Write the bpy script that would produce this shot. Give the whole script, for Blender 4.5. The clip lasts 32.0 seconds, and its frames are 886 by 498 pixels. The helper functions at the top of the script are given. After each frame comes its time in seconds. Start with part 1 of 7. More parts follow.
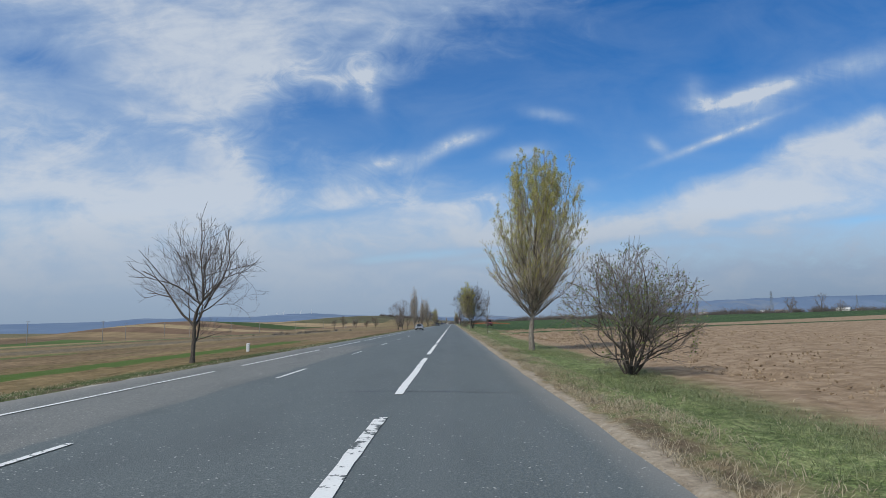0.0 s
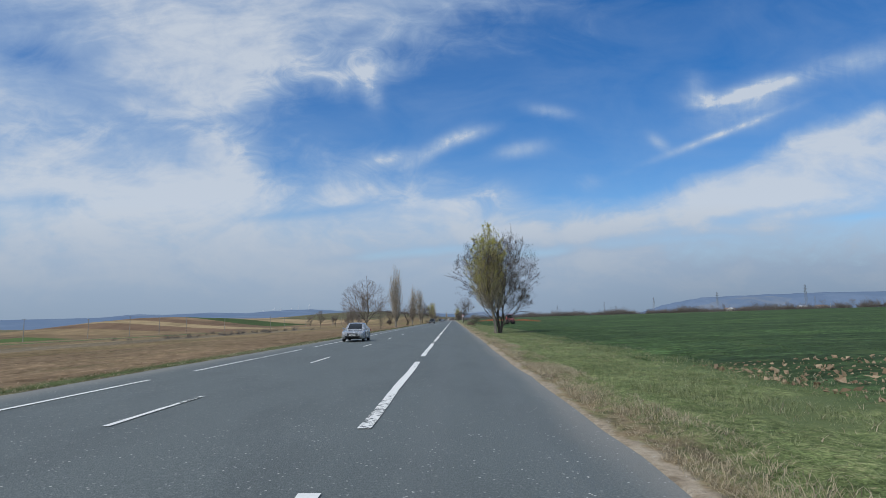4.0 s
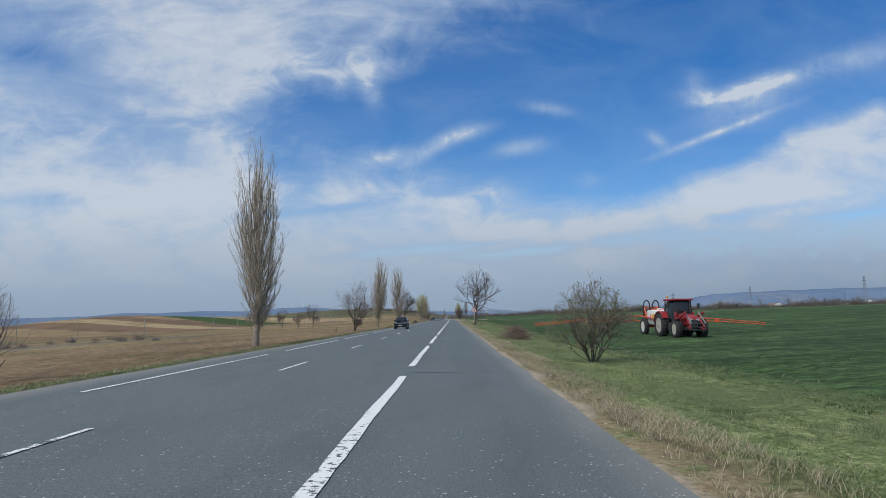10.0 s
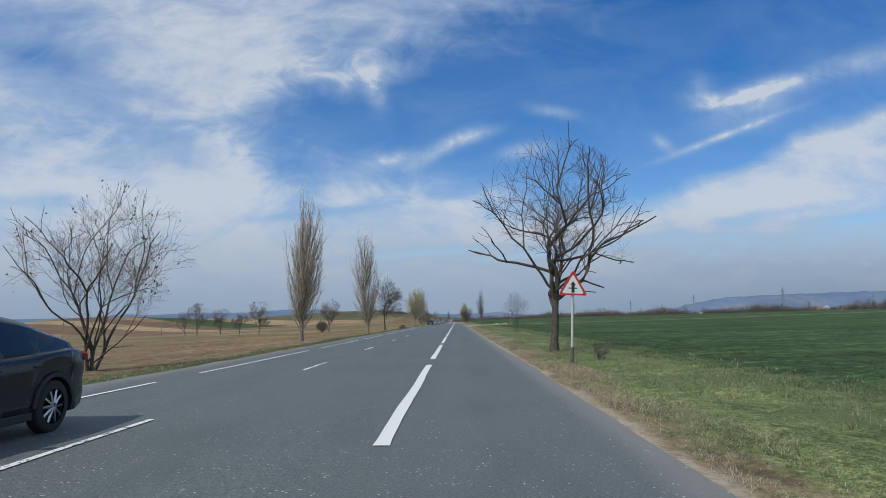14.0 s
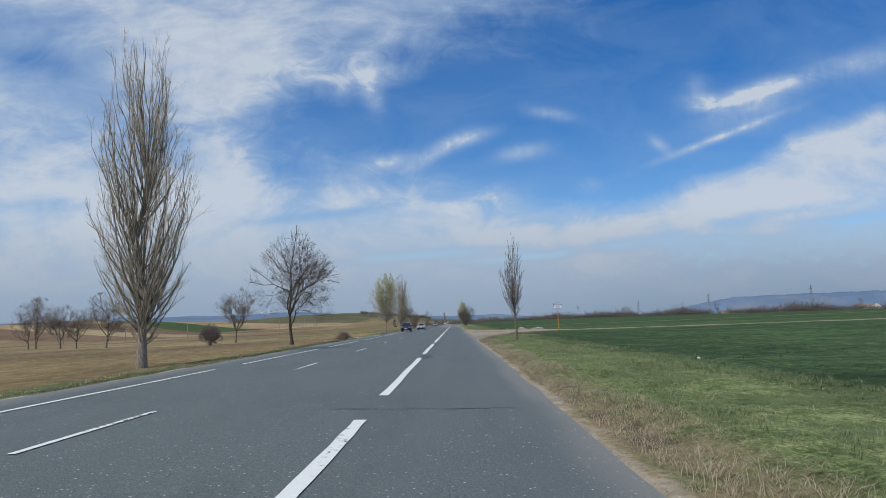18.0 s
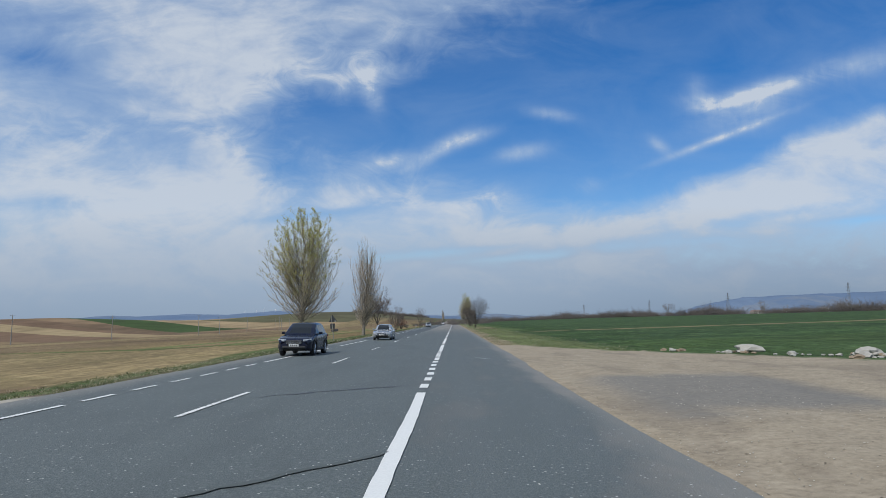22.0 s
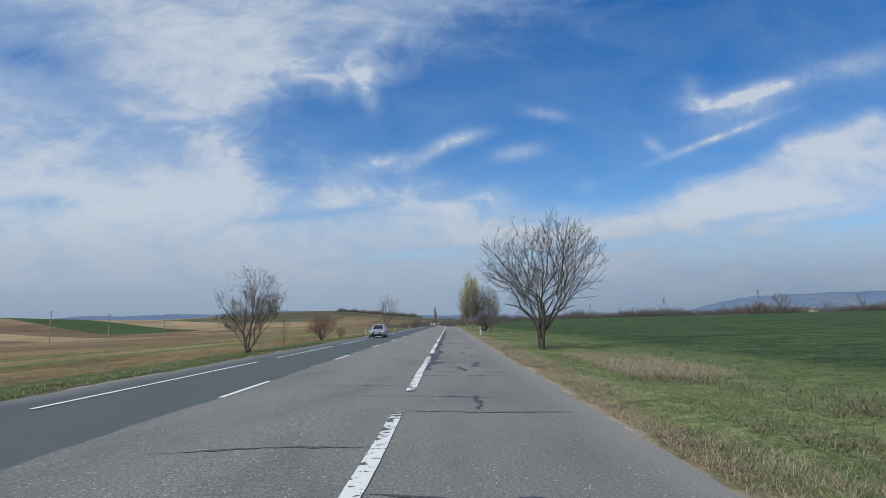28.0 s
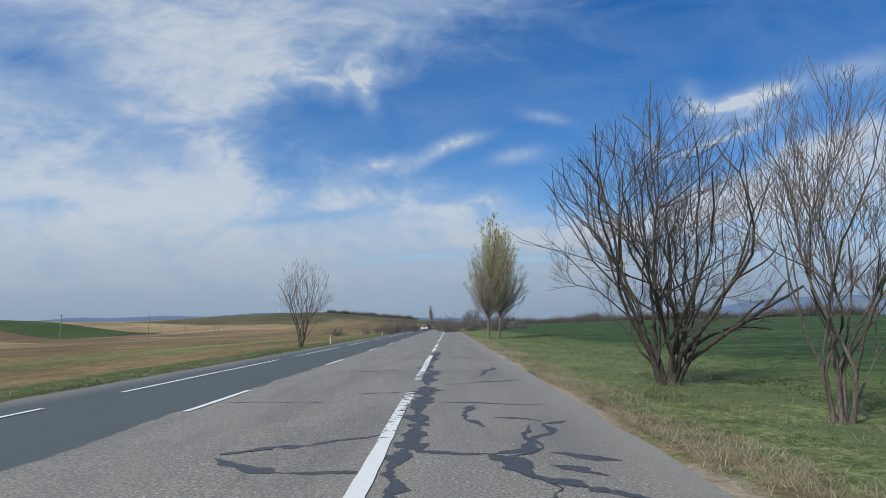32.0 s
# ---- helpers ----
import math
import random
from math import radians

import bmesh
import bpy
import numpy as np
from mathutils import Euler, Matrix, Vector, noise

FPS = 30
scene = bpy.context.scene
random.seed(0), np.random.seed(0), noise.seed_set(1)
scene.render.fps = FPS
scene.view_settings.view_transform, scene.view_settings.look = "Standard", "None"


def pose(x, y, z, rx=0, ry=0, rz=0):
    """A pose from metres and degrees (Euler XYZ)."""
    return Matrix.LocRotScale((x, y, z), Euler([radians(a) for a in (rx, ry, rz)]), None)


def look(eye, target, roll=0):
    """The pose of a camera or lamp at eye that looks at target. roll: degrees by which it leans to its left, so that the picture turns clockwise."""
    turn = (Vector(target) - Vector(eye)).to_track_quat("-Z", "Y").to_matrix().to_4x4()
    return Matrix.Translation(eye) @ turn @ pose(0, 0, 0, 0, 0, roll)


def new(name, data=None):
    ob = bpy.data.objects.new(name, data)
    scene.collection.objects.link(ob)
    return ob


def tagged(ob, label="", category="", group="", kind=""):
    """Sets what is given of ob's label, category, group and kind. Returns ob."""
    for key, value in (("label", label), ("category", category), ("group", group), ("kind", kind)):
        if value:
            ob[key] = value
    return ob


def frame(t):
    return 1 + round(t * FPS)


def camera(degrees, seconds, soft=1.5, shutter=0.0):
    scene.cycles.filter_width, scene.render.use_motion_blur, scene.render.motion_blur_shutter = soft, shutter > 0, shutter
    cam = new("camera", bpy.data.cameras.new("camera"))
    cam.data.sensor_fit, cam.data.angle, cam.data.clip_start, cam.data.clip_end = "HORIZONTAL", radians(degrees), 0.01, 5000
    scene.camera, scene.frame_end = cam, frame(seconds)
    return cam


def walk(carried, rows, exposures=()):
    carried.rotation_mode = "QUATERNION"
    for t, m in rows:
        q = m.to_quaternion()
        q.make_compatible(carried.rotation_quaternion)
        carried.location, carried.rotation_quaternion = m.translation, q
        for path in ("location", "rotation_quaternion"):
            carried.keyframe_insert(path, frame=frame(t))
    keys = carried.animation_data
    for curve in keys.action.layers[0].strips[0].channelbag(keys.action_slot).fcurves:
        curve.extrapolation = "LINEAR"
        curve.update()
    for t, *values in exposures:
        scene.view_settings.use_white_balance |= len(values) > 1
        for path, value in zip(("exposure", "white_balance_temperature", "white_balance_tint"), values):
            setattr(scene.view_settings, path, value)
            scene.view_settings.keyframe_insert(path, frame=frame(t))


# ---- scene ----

# ---- camera and its way along the road ----
cam = camera(69.0, 32.0, soft=0.7)
PATH = [
    (0.0, (-0.005, 0.00, 1.65), (-0.143, 9.934, 2.786), -0.16),
    (1.0, (0.046, 25.27, 1.65), (-0.078, 35.209, 2.772), -0.05),
    (2.0, (0.176, 50.45, 1.65), (0.057, 60.384, 2.775), -0.01),
    (3.0, (0.192, 75.39, 1.65), (0.046, 85.327, 2.756), -0.02),
    (4.0, (0.101, 99.95, 1.65), (-0.049, 109.890, 2.731), -0.09),
    (5.0, (-0.017, 124.20, 1.65), (-0.164, 134.141, 2.709), -0.15),
    (6.0, (-0.081, 148.05, 1.65), (-0.229, 157.992, 2.700), -0.24),
    (7.0, (-0.014, 171.42, 1.65), (-0.153, 181.363, 2.685), -0.19),
    (8.0, (0.053, 194.41, 1.65), (-0.083, 204.355, 2.689), -0.19),
    (9.0, (0.127, 217.08, 1.65), (0.002, 227.018, 2.705), -0.25),
    (10.0, (0.133, 239.55, 1.65), (-0.005, 249.494, 2.701), -0.21),
    (11.0, (-0.005, 261.89, 1.65), (-0.192, 271.834, 2.698), -0.11),
    (12.0, (-0.180, 284.27, 1.65), (-0.397, 294.209, 2.723), -0.16),
    (13.0, (-0.347, 306.53, 1.65), (-0.574, 316.468, 2.723), -0.05),
    (14.0, (-0.250, 328.63, 1.65), (-0.458, 338.570, 2.744), 0.03),
    (15.0, (-0.104, 350.79, 1.65), (-0.302, 360.729, 2.737), 0.02),
    (16.0, (0.137, 372.94, 1.65), (-0.044, 382.878, 2.747), -0.03),
    (17.0, (0.331, 395.08, 1.65), (0.167, 405.019, 2.758), -0.09),
    (18.0, (0.351, 417.25, 1.65), (0.181, 427.189, 2.777), -0.25),
    (19.0, (0.050, 439.34, 1.65), (-0.134, 449.273, 2.771), -0.26),
    (20.0, (-0.157, 461.16, 1.65), (-0.343, 471.090, 2.783), -0.17),
    (21.0, (-0.380, 482.76, 1.65), (-0.565, 492.692, 2.783), -0.07),
    (22.0, (-0.511, 504.22, 1.65), (-0.671, 514.153, 2.771), 0.02),
    (23.0, (-0.453, 525.54, 1.65), (-0.586, 535.477, 2.780), -0.05),
    (24.0, (-0.321, 546.80, 1.65), (-0.445, 556.734, 2.779), -0.14),
    (25.0, (-0.253, 568.06, 1.65), (-0.373, 577.993, 2.760), -0.07),
    (26.0, (-0.240, 589.36, 1.65), (-0.348, 599.299, 2.750), -0.00),
    (27.0, (-0.259, 610.85, 1.65), (-0.357, 620.791, 2.763), 0.02),
    (28.0, (-0.314, 632.72, 1.65), (-0.405, 642.655, 2.773), 0.01),
    (29.0, (-0.396, 655.21, 1.65), (-0.485, 665.143, 2.767), -0.04),
    (30.0, (-0.510, 677.98, 1.65), (-0.608, 687.914, 2.765), 0.09),
    (31.0, (-0.520, 700.71, 1.65), (-0.608, 710.646, 2.782), 0.20),
    (32.0, (-0.347, 723.46, 1.65), (-0.427, 733.388, 2.815), 0.17),
]

walk(cam, [(t, look(eye, target, roll)) for t, eye, target, roll in PATH])

# ---- sky, sun ----
SUN_ELEVATION, SUN_SIDE = 49.0, -136.0      # degrees; the side is counted from straight ahead, left is negative

# cloud shapes on the sky ahead: side, height (tangents), half length, half breadth, lean in degrees, weight
CLOUD_BANKS = [
    (0.580, 0.240, 0.26, 0.042, 19, 0.22),
    (0.660, 0.190, 0.14, 0.030, 10, 0.08),
    (-0.140, 0.430, 0.15, 0.042, 20, 0.34),
    (-0.400, 0.450, 0.24, 0.080, -23, 0.22),
    (-0.360, 0.290, 0.08, 0.060, -70, 0.10),
    (-0.080, 0.200, 0.30, 0.040, 0, 0.22),
    (-0.430, 0.195, 0.26, 0.055, 4, 0.22),
    (-0.600, 0.290, 0.25, 0.090, 0, 0.10),
    (0.200, 0.150, 0.30, 0.028, 3, 0.22),
    (0.000, 0.080, 0.60, 0.030, 0, 0.10),
]
CLOUD_WISPS = [
    (-0.131, 0.366, 0.015, 0.030, 20, 0.52),
    (-0.155, 0.392, 0.060, 0.022, 8, 0.36),
    (-0.104, 0.254, 0.040, 0.011, 10, 0.44),
    (-0.030, 0.266, 0.050, 0.011, 32, 0.46),
    (0.022, 0.290, 0.042, 0.010, 16, 0.50),
    (0.110, 0.267, 0.036, 0.011, 10, 0.46),
    (0.062, 0.196, 0.045, 0.015, 8, 0.46),
    (0.155, 0.329, 0.034, 0.009, -10, 0.40),
    (0.398, 0.346, 0.030, 0.013, -8, 0.62),
    (0.490, 0.365, 0.085, 0.012, 16, 0.66),
    (0.390, 0.372, 0.020, 0.016, -50, 0.24),
    (0.425, 0.290, 0.100, 0.0055, 21, 0.52),
    (0.470, 0.330, 0.075, 0.026, 18, 0.40),
    (0.325, 0.278, 0.020, 0.008, -40, 0.36),
    (0.650, 0.410, 0.080, 0.020, 20, 0.36),
    (0.212, 0.212, 0.022, 0.012, 0, 0.22),
]
CLEAR_GAPS = [
    (0.560, 0.115, 0.300, 0.040, 4, -0.12),
    (0.420, 0.150, 0.200, 0.008, 9, -0.20),
    (0.300, 0.120, 0.160, 0.007, 4, -0.22),
    (-0.670, 0.425, 0.075, 0.030, -14, -0.42),
    (-0.640, 0.500, 0.070, 0.030, 0, -0.20),
    (-0.500, 0.300, 0.120, 0.022, -28, -0.16),
    (-0.050, 0.104, 0.120, 0.0065, 5, -0.40),
    (-0.215, 0.168, 0.090, 0.0065, 6, -0.34),
    (0.110, 0.100, 0.090, 0.0060, 4, -0.36),
    (0.640, 0.158, 0.085, 0.0065, 5, -0.42),
    (0.010, 0.193, 0.060, 0.008, -6, -0.30),
    (-0.150, 0.463, 0.045, 0.014, 24, -0.30),
]
# borders of the two cloud sheets: share of the view's breadth, share of its height above the horizon
LOWER_SHEET = [(0, .80), (.24, .78), (.278, .60), (.305, .515), (.357, .49), (.415, .50), (.465, .478), (.51, .435), (.55, .40), (.59, .365), (.645, .345), (.69, .352), (.738, .392), (.802, .452), (.855, .515), (.902, .572), (.955, .62), (1, .675)]
UPPER_SHEET = [(0, .46), (.24, .46), (.275, .63), (.31, .715), (.35, .748), (.39, .782), (.43, .805), (.469, .86), (.497, .91), (.53, .96), (.575, 1.03), (.66, 1.16), (1, 1.45)]
SHEET_SOFT = [(0, .24), (.30, .22), (.42, .16), (.55, .13), (.68, .06), (.78, .04), (1, .05)]
UPPER_SOFT = [(0, .22), (.30, .22), (.40, .15), (.48, .20), (.55, .30), (.7, .4)]


def build_world():
    world = bpy.data.worlds.new("sky")
    scene.world = world
    world.use_nodes = True
    nt = world.node_tree
    nt.nodes.clear()
    N, L = nt.nodes.new, nt.links.new

    def math_node(op, a, b=None, c=None, clamp=False):
        n = N("ShaderNodeMath")
        n.operation, n.use_clamp = op, clamp
        for i, v in enumerate((a, b, c)):
            if v is None:
                continue
            if isinstance(v, (int, float)):
                n.inputs[i].default_value = v
            else:
                L(v, n.inputs[i])
        return n.outputs[0]

    coord = N("ShaderNodeTexCoord").outputs["Generated"]
    sep = N("ShaderNodeSeparateXYZ")
    L(coord, sep.inputs[0])
    ahead = math_node("MAXIMUM", sep.outputs[1], 0.25)
    flat = N("ShaderNodeCombineXYZ")
    L(math_node("DIVIDE", sep.outputs[0], ahead), flat.inputs[0])
    L(math_node("DIVIDE", sep.outputs[2], ahead), flat.inputs[1])

    def fbm(scale, rough, stretch=(1, 1, 1), turn=0.0, distort=0.0, detail=6):
        m = N("ShaderNodeMapping")
        m.inputs["Rotation"].default_value = (0, 0, radians(turn))
        m.inputs["Scale"].default_value = stretch
        L(flat.outputs[0], m.inputs[0])
        n = N("ShaderNodeTexNoise")
        n.inputs["Scale"].default_value, n.inputs["Detail"].default_value = scale, detail
        n.inputs["Roughness"].default_value, n.inputs["Distortion"].default_value = rough, distort
        L(m.outputs[0], n.inputs["Vector"])
        return n

    warp = fbm(6.0, 0.5, detail=4)
    centred = N("ShaderNodeVectorMath")
    centred.operation = "SUBTRACT"
    L(warp.outputs["Color"], centred.inputs[0])
    centred.inputs[1].default_value = (0.5, 0.5, 0.5)
    bent = N("ShaderNodeVectorMath")
    bent.operation = "MULTIPLY_ADD"
    L(centred.outputs[0], bent.inputs[0])
    bent.inputs[1].default_value = (0.055, 0.05, 0.0)
    L(flat.outputs[0], bent.inputs[2])

    def gauss(rows):
        total = 0.0
        for cx, cy, rx, ry, lean, weight in rows:
            m = N("ShaderNodeMapping")
            m.vector_type = "TEXTURE"
            m.inputs["Location"].default_value = (cx, cy, 0)
            m.inputs["Rotation"].default_value = (0, 0, radians(lean))
            m.inputs["Scale"].default_value = (rx, ry, 1)
            L((flat if rx * ry < 0.0012 else bent).outputs[0], m.inputs[0])
            dot = N("ShaderNodeVectorMath")
            dot.operation = "DOT_PRODUCT"
            L(m.outputs[0], dot.inputs[0])
            L(m.outputs[0], dot.inputs[1])
            total = math_node("MULTIPLY_ADD", math_node("POWER", 0.4, dot.outputs["Value"]), weight, total)
        return total

    def along(v, stops):
        n = N("ShaderNodeValToRGB")
        el = n.color_ramp.elements
        while len(el) < len(stops):
            el.new(0.5)
        for e, (p, c) in zip(el, stops):
            e.position, e.color = p, (c, c, c, 1)
        L(v, n.inputs[0])
        return n.outputs[0]

    def smooth(v, a, b):
        n = N("ShaderNodeMapRange")
        n.interpolation_type = "SMOOTHSTEP"
        L(v, n.inputs["Value"])
        n.inputs["From Min"].default_value, n.inputs["From Max"].default_value = a, b
        return n.outputs[0]

    streaks = math_node("SUBTRACT", fbm(3.2, 0.56, (1.0, 3.0, 1), 12, 0.6, 7).outputs["Fac"], 0.5)
    veil = math_node("SUBTRACT", fbm(5.0, 0.6, (1.0, 2.2, 1), -50, 0.8, 8).outputs["Fac"], 0.5)
    fine = math_node("SUBTRACT", fbm(12.0, 0.62, (1.0, 1.7, 1), -32, 1.0, 7).outputs["Fac"], 0.5)
    fall = math_node("SUBTRACT", fbm(26.0, 0.6, (2.0, 0.6, 1), 18, 0.4, 5).outputs["Fac"], 0.5)
    bent_sep = N("ShaderNodeSeparateXYZ")
    L(bent.outputs[0], bent_sep.inputs[0])
    share = math_node("MULTIPLY_ADD", bent_sep.outputs[0], 0.727, 0.51, True)
    high = math_node("MULTIPLY", bent_sep.outputs[1], 2.0035)
    ragged = math_node("ADD", math_node("MULTIPLY", fine, 1.3), math_node("MULTIPLY", streaks, 0.6))
    soft = along(share, SHEET_SOFT)
    below = math_node("DIVIDE", math_node("SUBTRACT", along(share, LOWER_SHEET), high), soft)
    above = math_node("DIVIDE", math_node("SUBTRACT", high, along(share, UPPER_SHEET)), along(share, UPPER_SOFT))
    sheet = math_node("MAXIMUM", smooth(math_node("ADD", below, ragged), -0.5, 1.0), smooth(math_node("ADD", above, ragged), -0.6, 1.1))
    depth = math_node("ADD", math_node("MULTIPLY", streaks, 0.55), math_node("ADD", math_node("MULTIPLY", veil, 0.55), math_node("MULTIPLY", fine, 0.42)))
    depth = math_node("ADD", math_node("ADD", depth, 0.62), gauss(CLOUD_BANKS + CLEAR_GAPS))
    film = math_node("ADD", math_node("MULTIPLY", math_node("ADD", streaks, veil), 0.30), 0.09)
    wisps = math_node("MULTIPLY", gauss(CLOUD_WISPS), math_node("MULTIPLY_ADD", math_node("ADD", fine, math_node("MULTIPLY", fall, 0.45)), 2.6, 1.1))
    cover = math_node("ADD", math_node("MULTIPLY", sheet, depth), math_node("ADD", math_node("MAXIMUM", film, 0.0), wisps), None, True)
    # clouds behind and beside, where the shapes end
    sky = N("ShaderNodeTexSky")
    sky.sky_type, sky.sun_disc = "NISHITA", False
    sky.sun_elevation, sky.sun_rotation = radians(SUN_ELEVATION), radians(SUN_SIDE)
    sky.altitude, sky.air_density, sky.dust_density, sky.ozone_density = 200, 1.0, 0.6, 2.2
    tone = N("ShaderNodeHueSaturation")
    tone.inputs["Hue"].default_value = 0.509
    tone.inputs["Saturation"].default_value = SKY_SATURATION
    tone.inputs["Value"].default_value = SKY_VALUE
    L(sky.outputs[0], tone.inputs["Color"])
    low = N("ShaderNodeMapRange")
    L(flat.outputs[0], (low_sep := N("ShaderNodeSeparateXYZ")).inputs[0])
    L(low_sep.outputs[1], low.inputs["Value"])
    low.inputs["From Min"].default_value, low.inputs["From Max"].default_value = 0.0, 0.18
    white = N("ShaderNodeMix")
    white.data_type = "RGBA"
    L(low.outputs[0], white.inputs["Factor"])
    lit = N("ShaderNodeMix")
    lit.data_type = "RGBA"
    L(smooth(cover, 0.6, 1.0), lit.inputs["Factor"])
    lit.inputs["A"].default_value, lit.inputs["B"].default_value = CLOUD_COLOUR, CLOUD_BRIGHT
    mist = N("ShaderNodeMix")
    mist.data_type = "RGBA"
    L(smooth(share, 0.45, 0.95), mist.inputs["Factor"])
    mist.inputs["A"].default_value, mist.inputs["B"].default_value = HAZE_COLOUR, HAZE_AWAY
    L(mist.outputs["Result"], white.inputs["A"])
    L(lit.outputs["Result"], white.inputs["B"])
    mix = N("ShaderNodeMix")
    mix.data_type = "RGBA"
    hazy = math_node("MULTIPLY_ADD", math_node("SUBTRACT", 1.0, low.outputs[0]), 0.7, math_node("MULTIPLY", cover, 0.94), True)
    L(hazy, mix.inputs["Factor"])
    L(tone.outputs[0], mix.inputs["A"])
    L(white.outputs["Result"], mix.inputs["B"])
    bg = N("ShaderNodeBackground")
    L(mix.outputs["Result"], bg.inputs["Color"])
    bg.inputs["Strength"].default_value = SKY_STRENGTH
    L(bg.outputs[0], N("ShaderNodeOutputWorld").inputs["Surface"])


SKY_STRENGTH, SKY_SATURATION, SKY_VALUE = 0.1, 1.44, 1.19
CLOUD_COLOUR, CLOUD_BRIGHT = (4.1, 5.25, 6.85, 1), (5.5, 6.15, 7.05, 1)
HAZE_COLOUR, HAZE_AWAY = (2.75, 3.6, 4.75, 1), (1.85, 2.6, 3.65, 1)
build_world()

sun_data = bpy.data.lights.new("sun", "SUN")
sun_data.energy, sun_data.angle, sun_data.color = 2.75, radians(0.8), (1.0, 0.97, 0.91)
sun = new("sun", sun_data)
_a, _e = radians(SUN_SIDE), radians(SUN_ELEVATION)
sun.matrix_world = look((math.sin(_a) * math.cos(_e) * 50, math.cos(_a) * math.cos(_e) * 50, math.sin(_e) * 50), (0, 0, 0))
scene.view_settings.exposure = 0.0

# ---- material helpers ----


class Nodes:
    """A short hand for building node materials."""

    def __init__(self, name):
        self.mat = bpy.data.materials.new(name)
        self.mat.use_nodes = True
        self.nt = self.mat.node_tree
        self.bsdf = self.nt.nodes["Principled BSDF"]
        self._pos = None

    def node(self, kind):
        return self.nt.nodes.new(kind)

    def link(self, a, b):
        self.nt.links.new(a, b)

    def put(self, socket, v):
        if isinstance(v, (int, float, tuple, list)):
            socket.default_value = v
        else:
            self.link(v, socket)

    def calc(self, op, a, b=0.0, c=0.0, clamp=False):
        n = self.node("ShaderNodeMath")
        n.operation, n.use_clamp = op, clamp
        for i, v in enumerate((a, b, c)):
            self.put(n.inputs[i], v)
        return n.outputs[0]

    def pos(self):
        if self._pos is None:
            self._pos = self.node("ShaderNodeNewGeometry").outputs["Position"]
        return self._pos

    def xyz(self, v=None):
        s = self.node("ShaderNodeSeparateXYZ")
        self.link(v or self.pos(), s.inputs[0])
        return s.outputs

    def local(self):
        return self.node("ShaderNodeTexCoord").outputs["Object"]

    def fractal(self, scale, detail=4, rough=0.55, stretch=None, vec=None, distort=0.0, turn=0.0):
        vec = vec or self.pos()
        if stretch or turn:
            m = self.node("ShaderNodeMapping")
            m.inputs["Scale"].default_value = stretch or (1, 1, 1)
            m.inputs["Rotation"].default_value = (0, 0, radians(turn))
            self.link(vec, m.inputs[0])
            vec = m.outputs[0]
        n = self.node("ShaderNodeTexNoise")
        n.inputs["Scale"].default_value, n.inputs["Detail"].default_value = scale, detail
        n.inputs["Roughness"].default_value, n.inputs["Distortion"].default_value = rough, distort
        self.link(vec, n.inputs["Vector"])
        return n.outputs["Fac"]

    def voronoi(self, scale, stretch=None, vec=None, out="Distance", turn=0.0, feature="F1"):
        vec = vec or self.pos()
        if stretch or turn:
            m = self.node("ShaderNodeMapping")
            m.inputs["Scale"].default_value = stretch or (1, 1, 1)
            m.inputs["Rotation"].default_value = (0, 0, radians(turn))
            self.link(vec, m.inputs[0])
            vec = m.outputs[0]
        n = self.node("ShaderNodeTexVoronoi")
        n.feature = feature
        n.inputs["Scale"].default_value = scale
        self.link(vec, n.inputs["Vector"])
        return n.outputs[out]

    def step(self, v, a, b, lo=0.0, hi=1.0):
        n = self.node("ShaderNodeMapRange")
        n.interpolation_type = "SMOOTHSTEP"
        self.put(n.inputs["Value"], v)
        n.inputs["From Min"].default_value, n.inputs["From Max"].default_value = a, b
        n.inputs["To Min"].default_value, n.inputs["To Max"].default_value = lo, hi
        return n.outputs[0]

    def mix(self, f, a, b):
        n = self.node("ShaderNodeMix")
        n.data_type = "RGBA"
        self.put(n.inputs["Factor"], f)
        for key, v in (("A", a), ("B", b)):
            self.put(n.inputs[key], (*v, 1) if isinstance(v, tuple) and len(v) == 3 else v)
        return n.outputs["Result"]

    def ramp(self, v, stops, constant=False):
        n = self.node("ShaderNodeValToRGB")
        n.color_ramp.interpolation = "CONSTANT" if constant else "LINEAR"
        el = n.color_ramp.elements
        while len(el) < len(stops):
            el.new(0.5)
        for e, (p, c) in zip(el, stops):
            e.position, e.color = p, (*c, 1)
        self.link(v, n.inputs[0])
        return n.outputs[0]

    def tint(self, v, stops, colour):
        """Multiplies a colour by greys along v."""
        n = self.node("ShaderNodeMix")
        n.data_type, n.blend_type = "RGBA", "MULTIPLY"
        n.inputs["Factor"].default_value = 1.0
        self.link(colour, n.inputs["A"])
        self.link(self.ramp(v, [(p, (g, g, g)) for p, g in stops]), n.inputs["B"])
        return n.outputs["Result"]

    def bump(self, h, strength, distance):
        n = self.node("ShaderNodeBump")
        n.inputs["Strength"].default_value, n.inputs["Distance"].default_value = strength, distance
        self.link(h, n.inputs["Height"])
        self.link(n.outputs[0], self.bsdf.inputs["Normal"])

    def done(self, colour, rough=0.8, metal=0.0, spec=None):
        self.put(self.bsdf.inputs["Base Color"], (*colour, 1) if isinstance(colour, tuple) and len(colour) == 3 else colour)
        self.put(self.bsdf.inputs["Roughness"], rough)
        self.put(self.bsdf.inputs["Metallic"], metal)
        if spec is not None:
            self.put(self.bsdf.inputs["Specular IOR Level"], spec)
        return self.mat


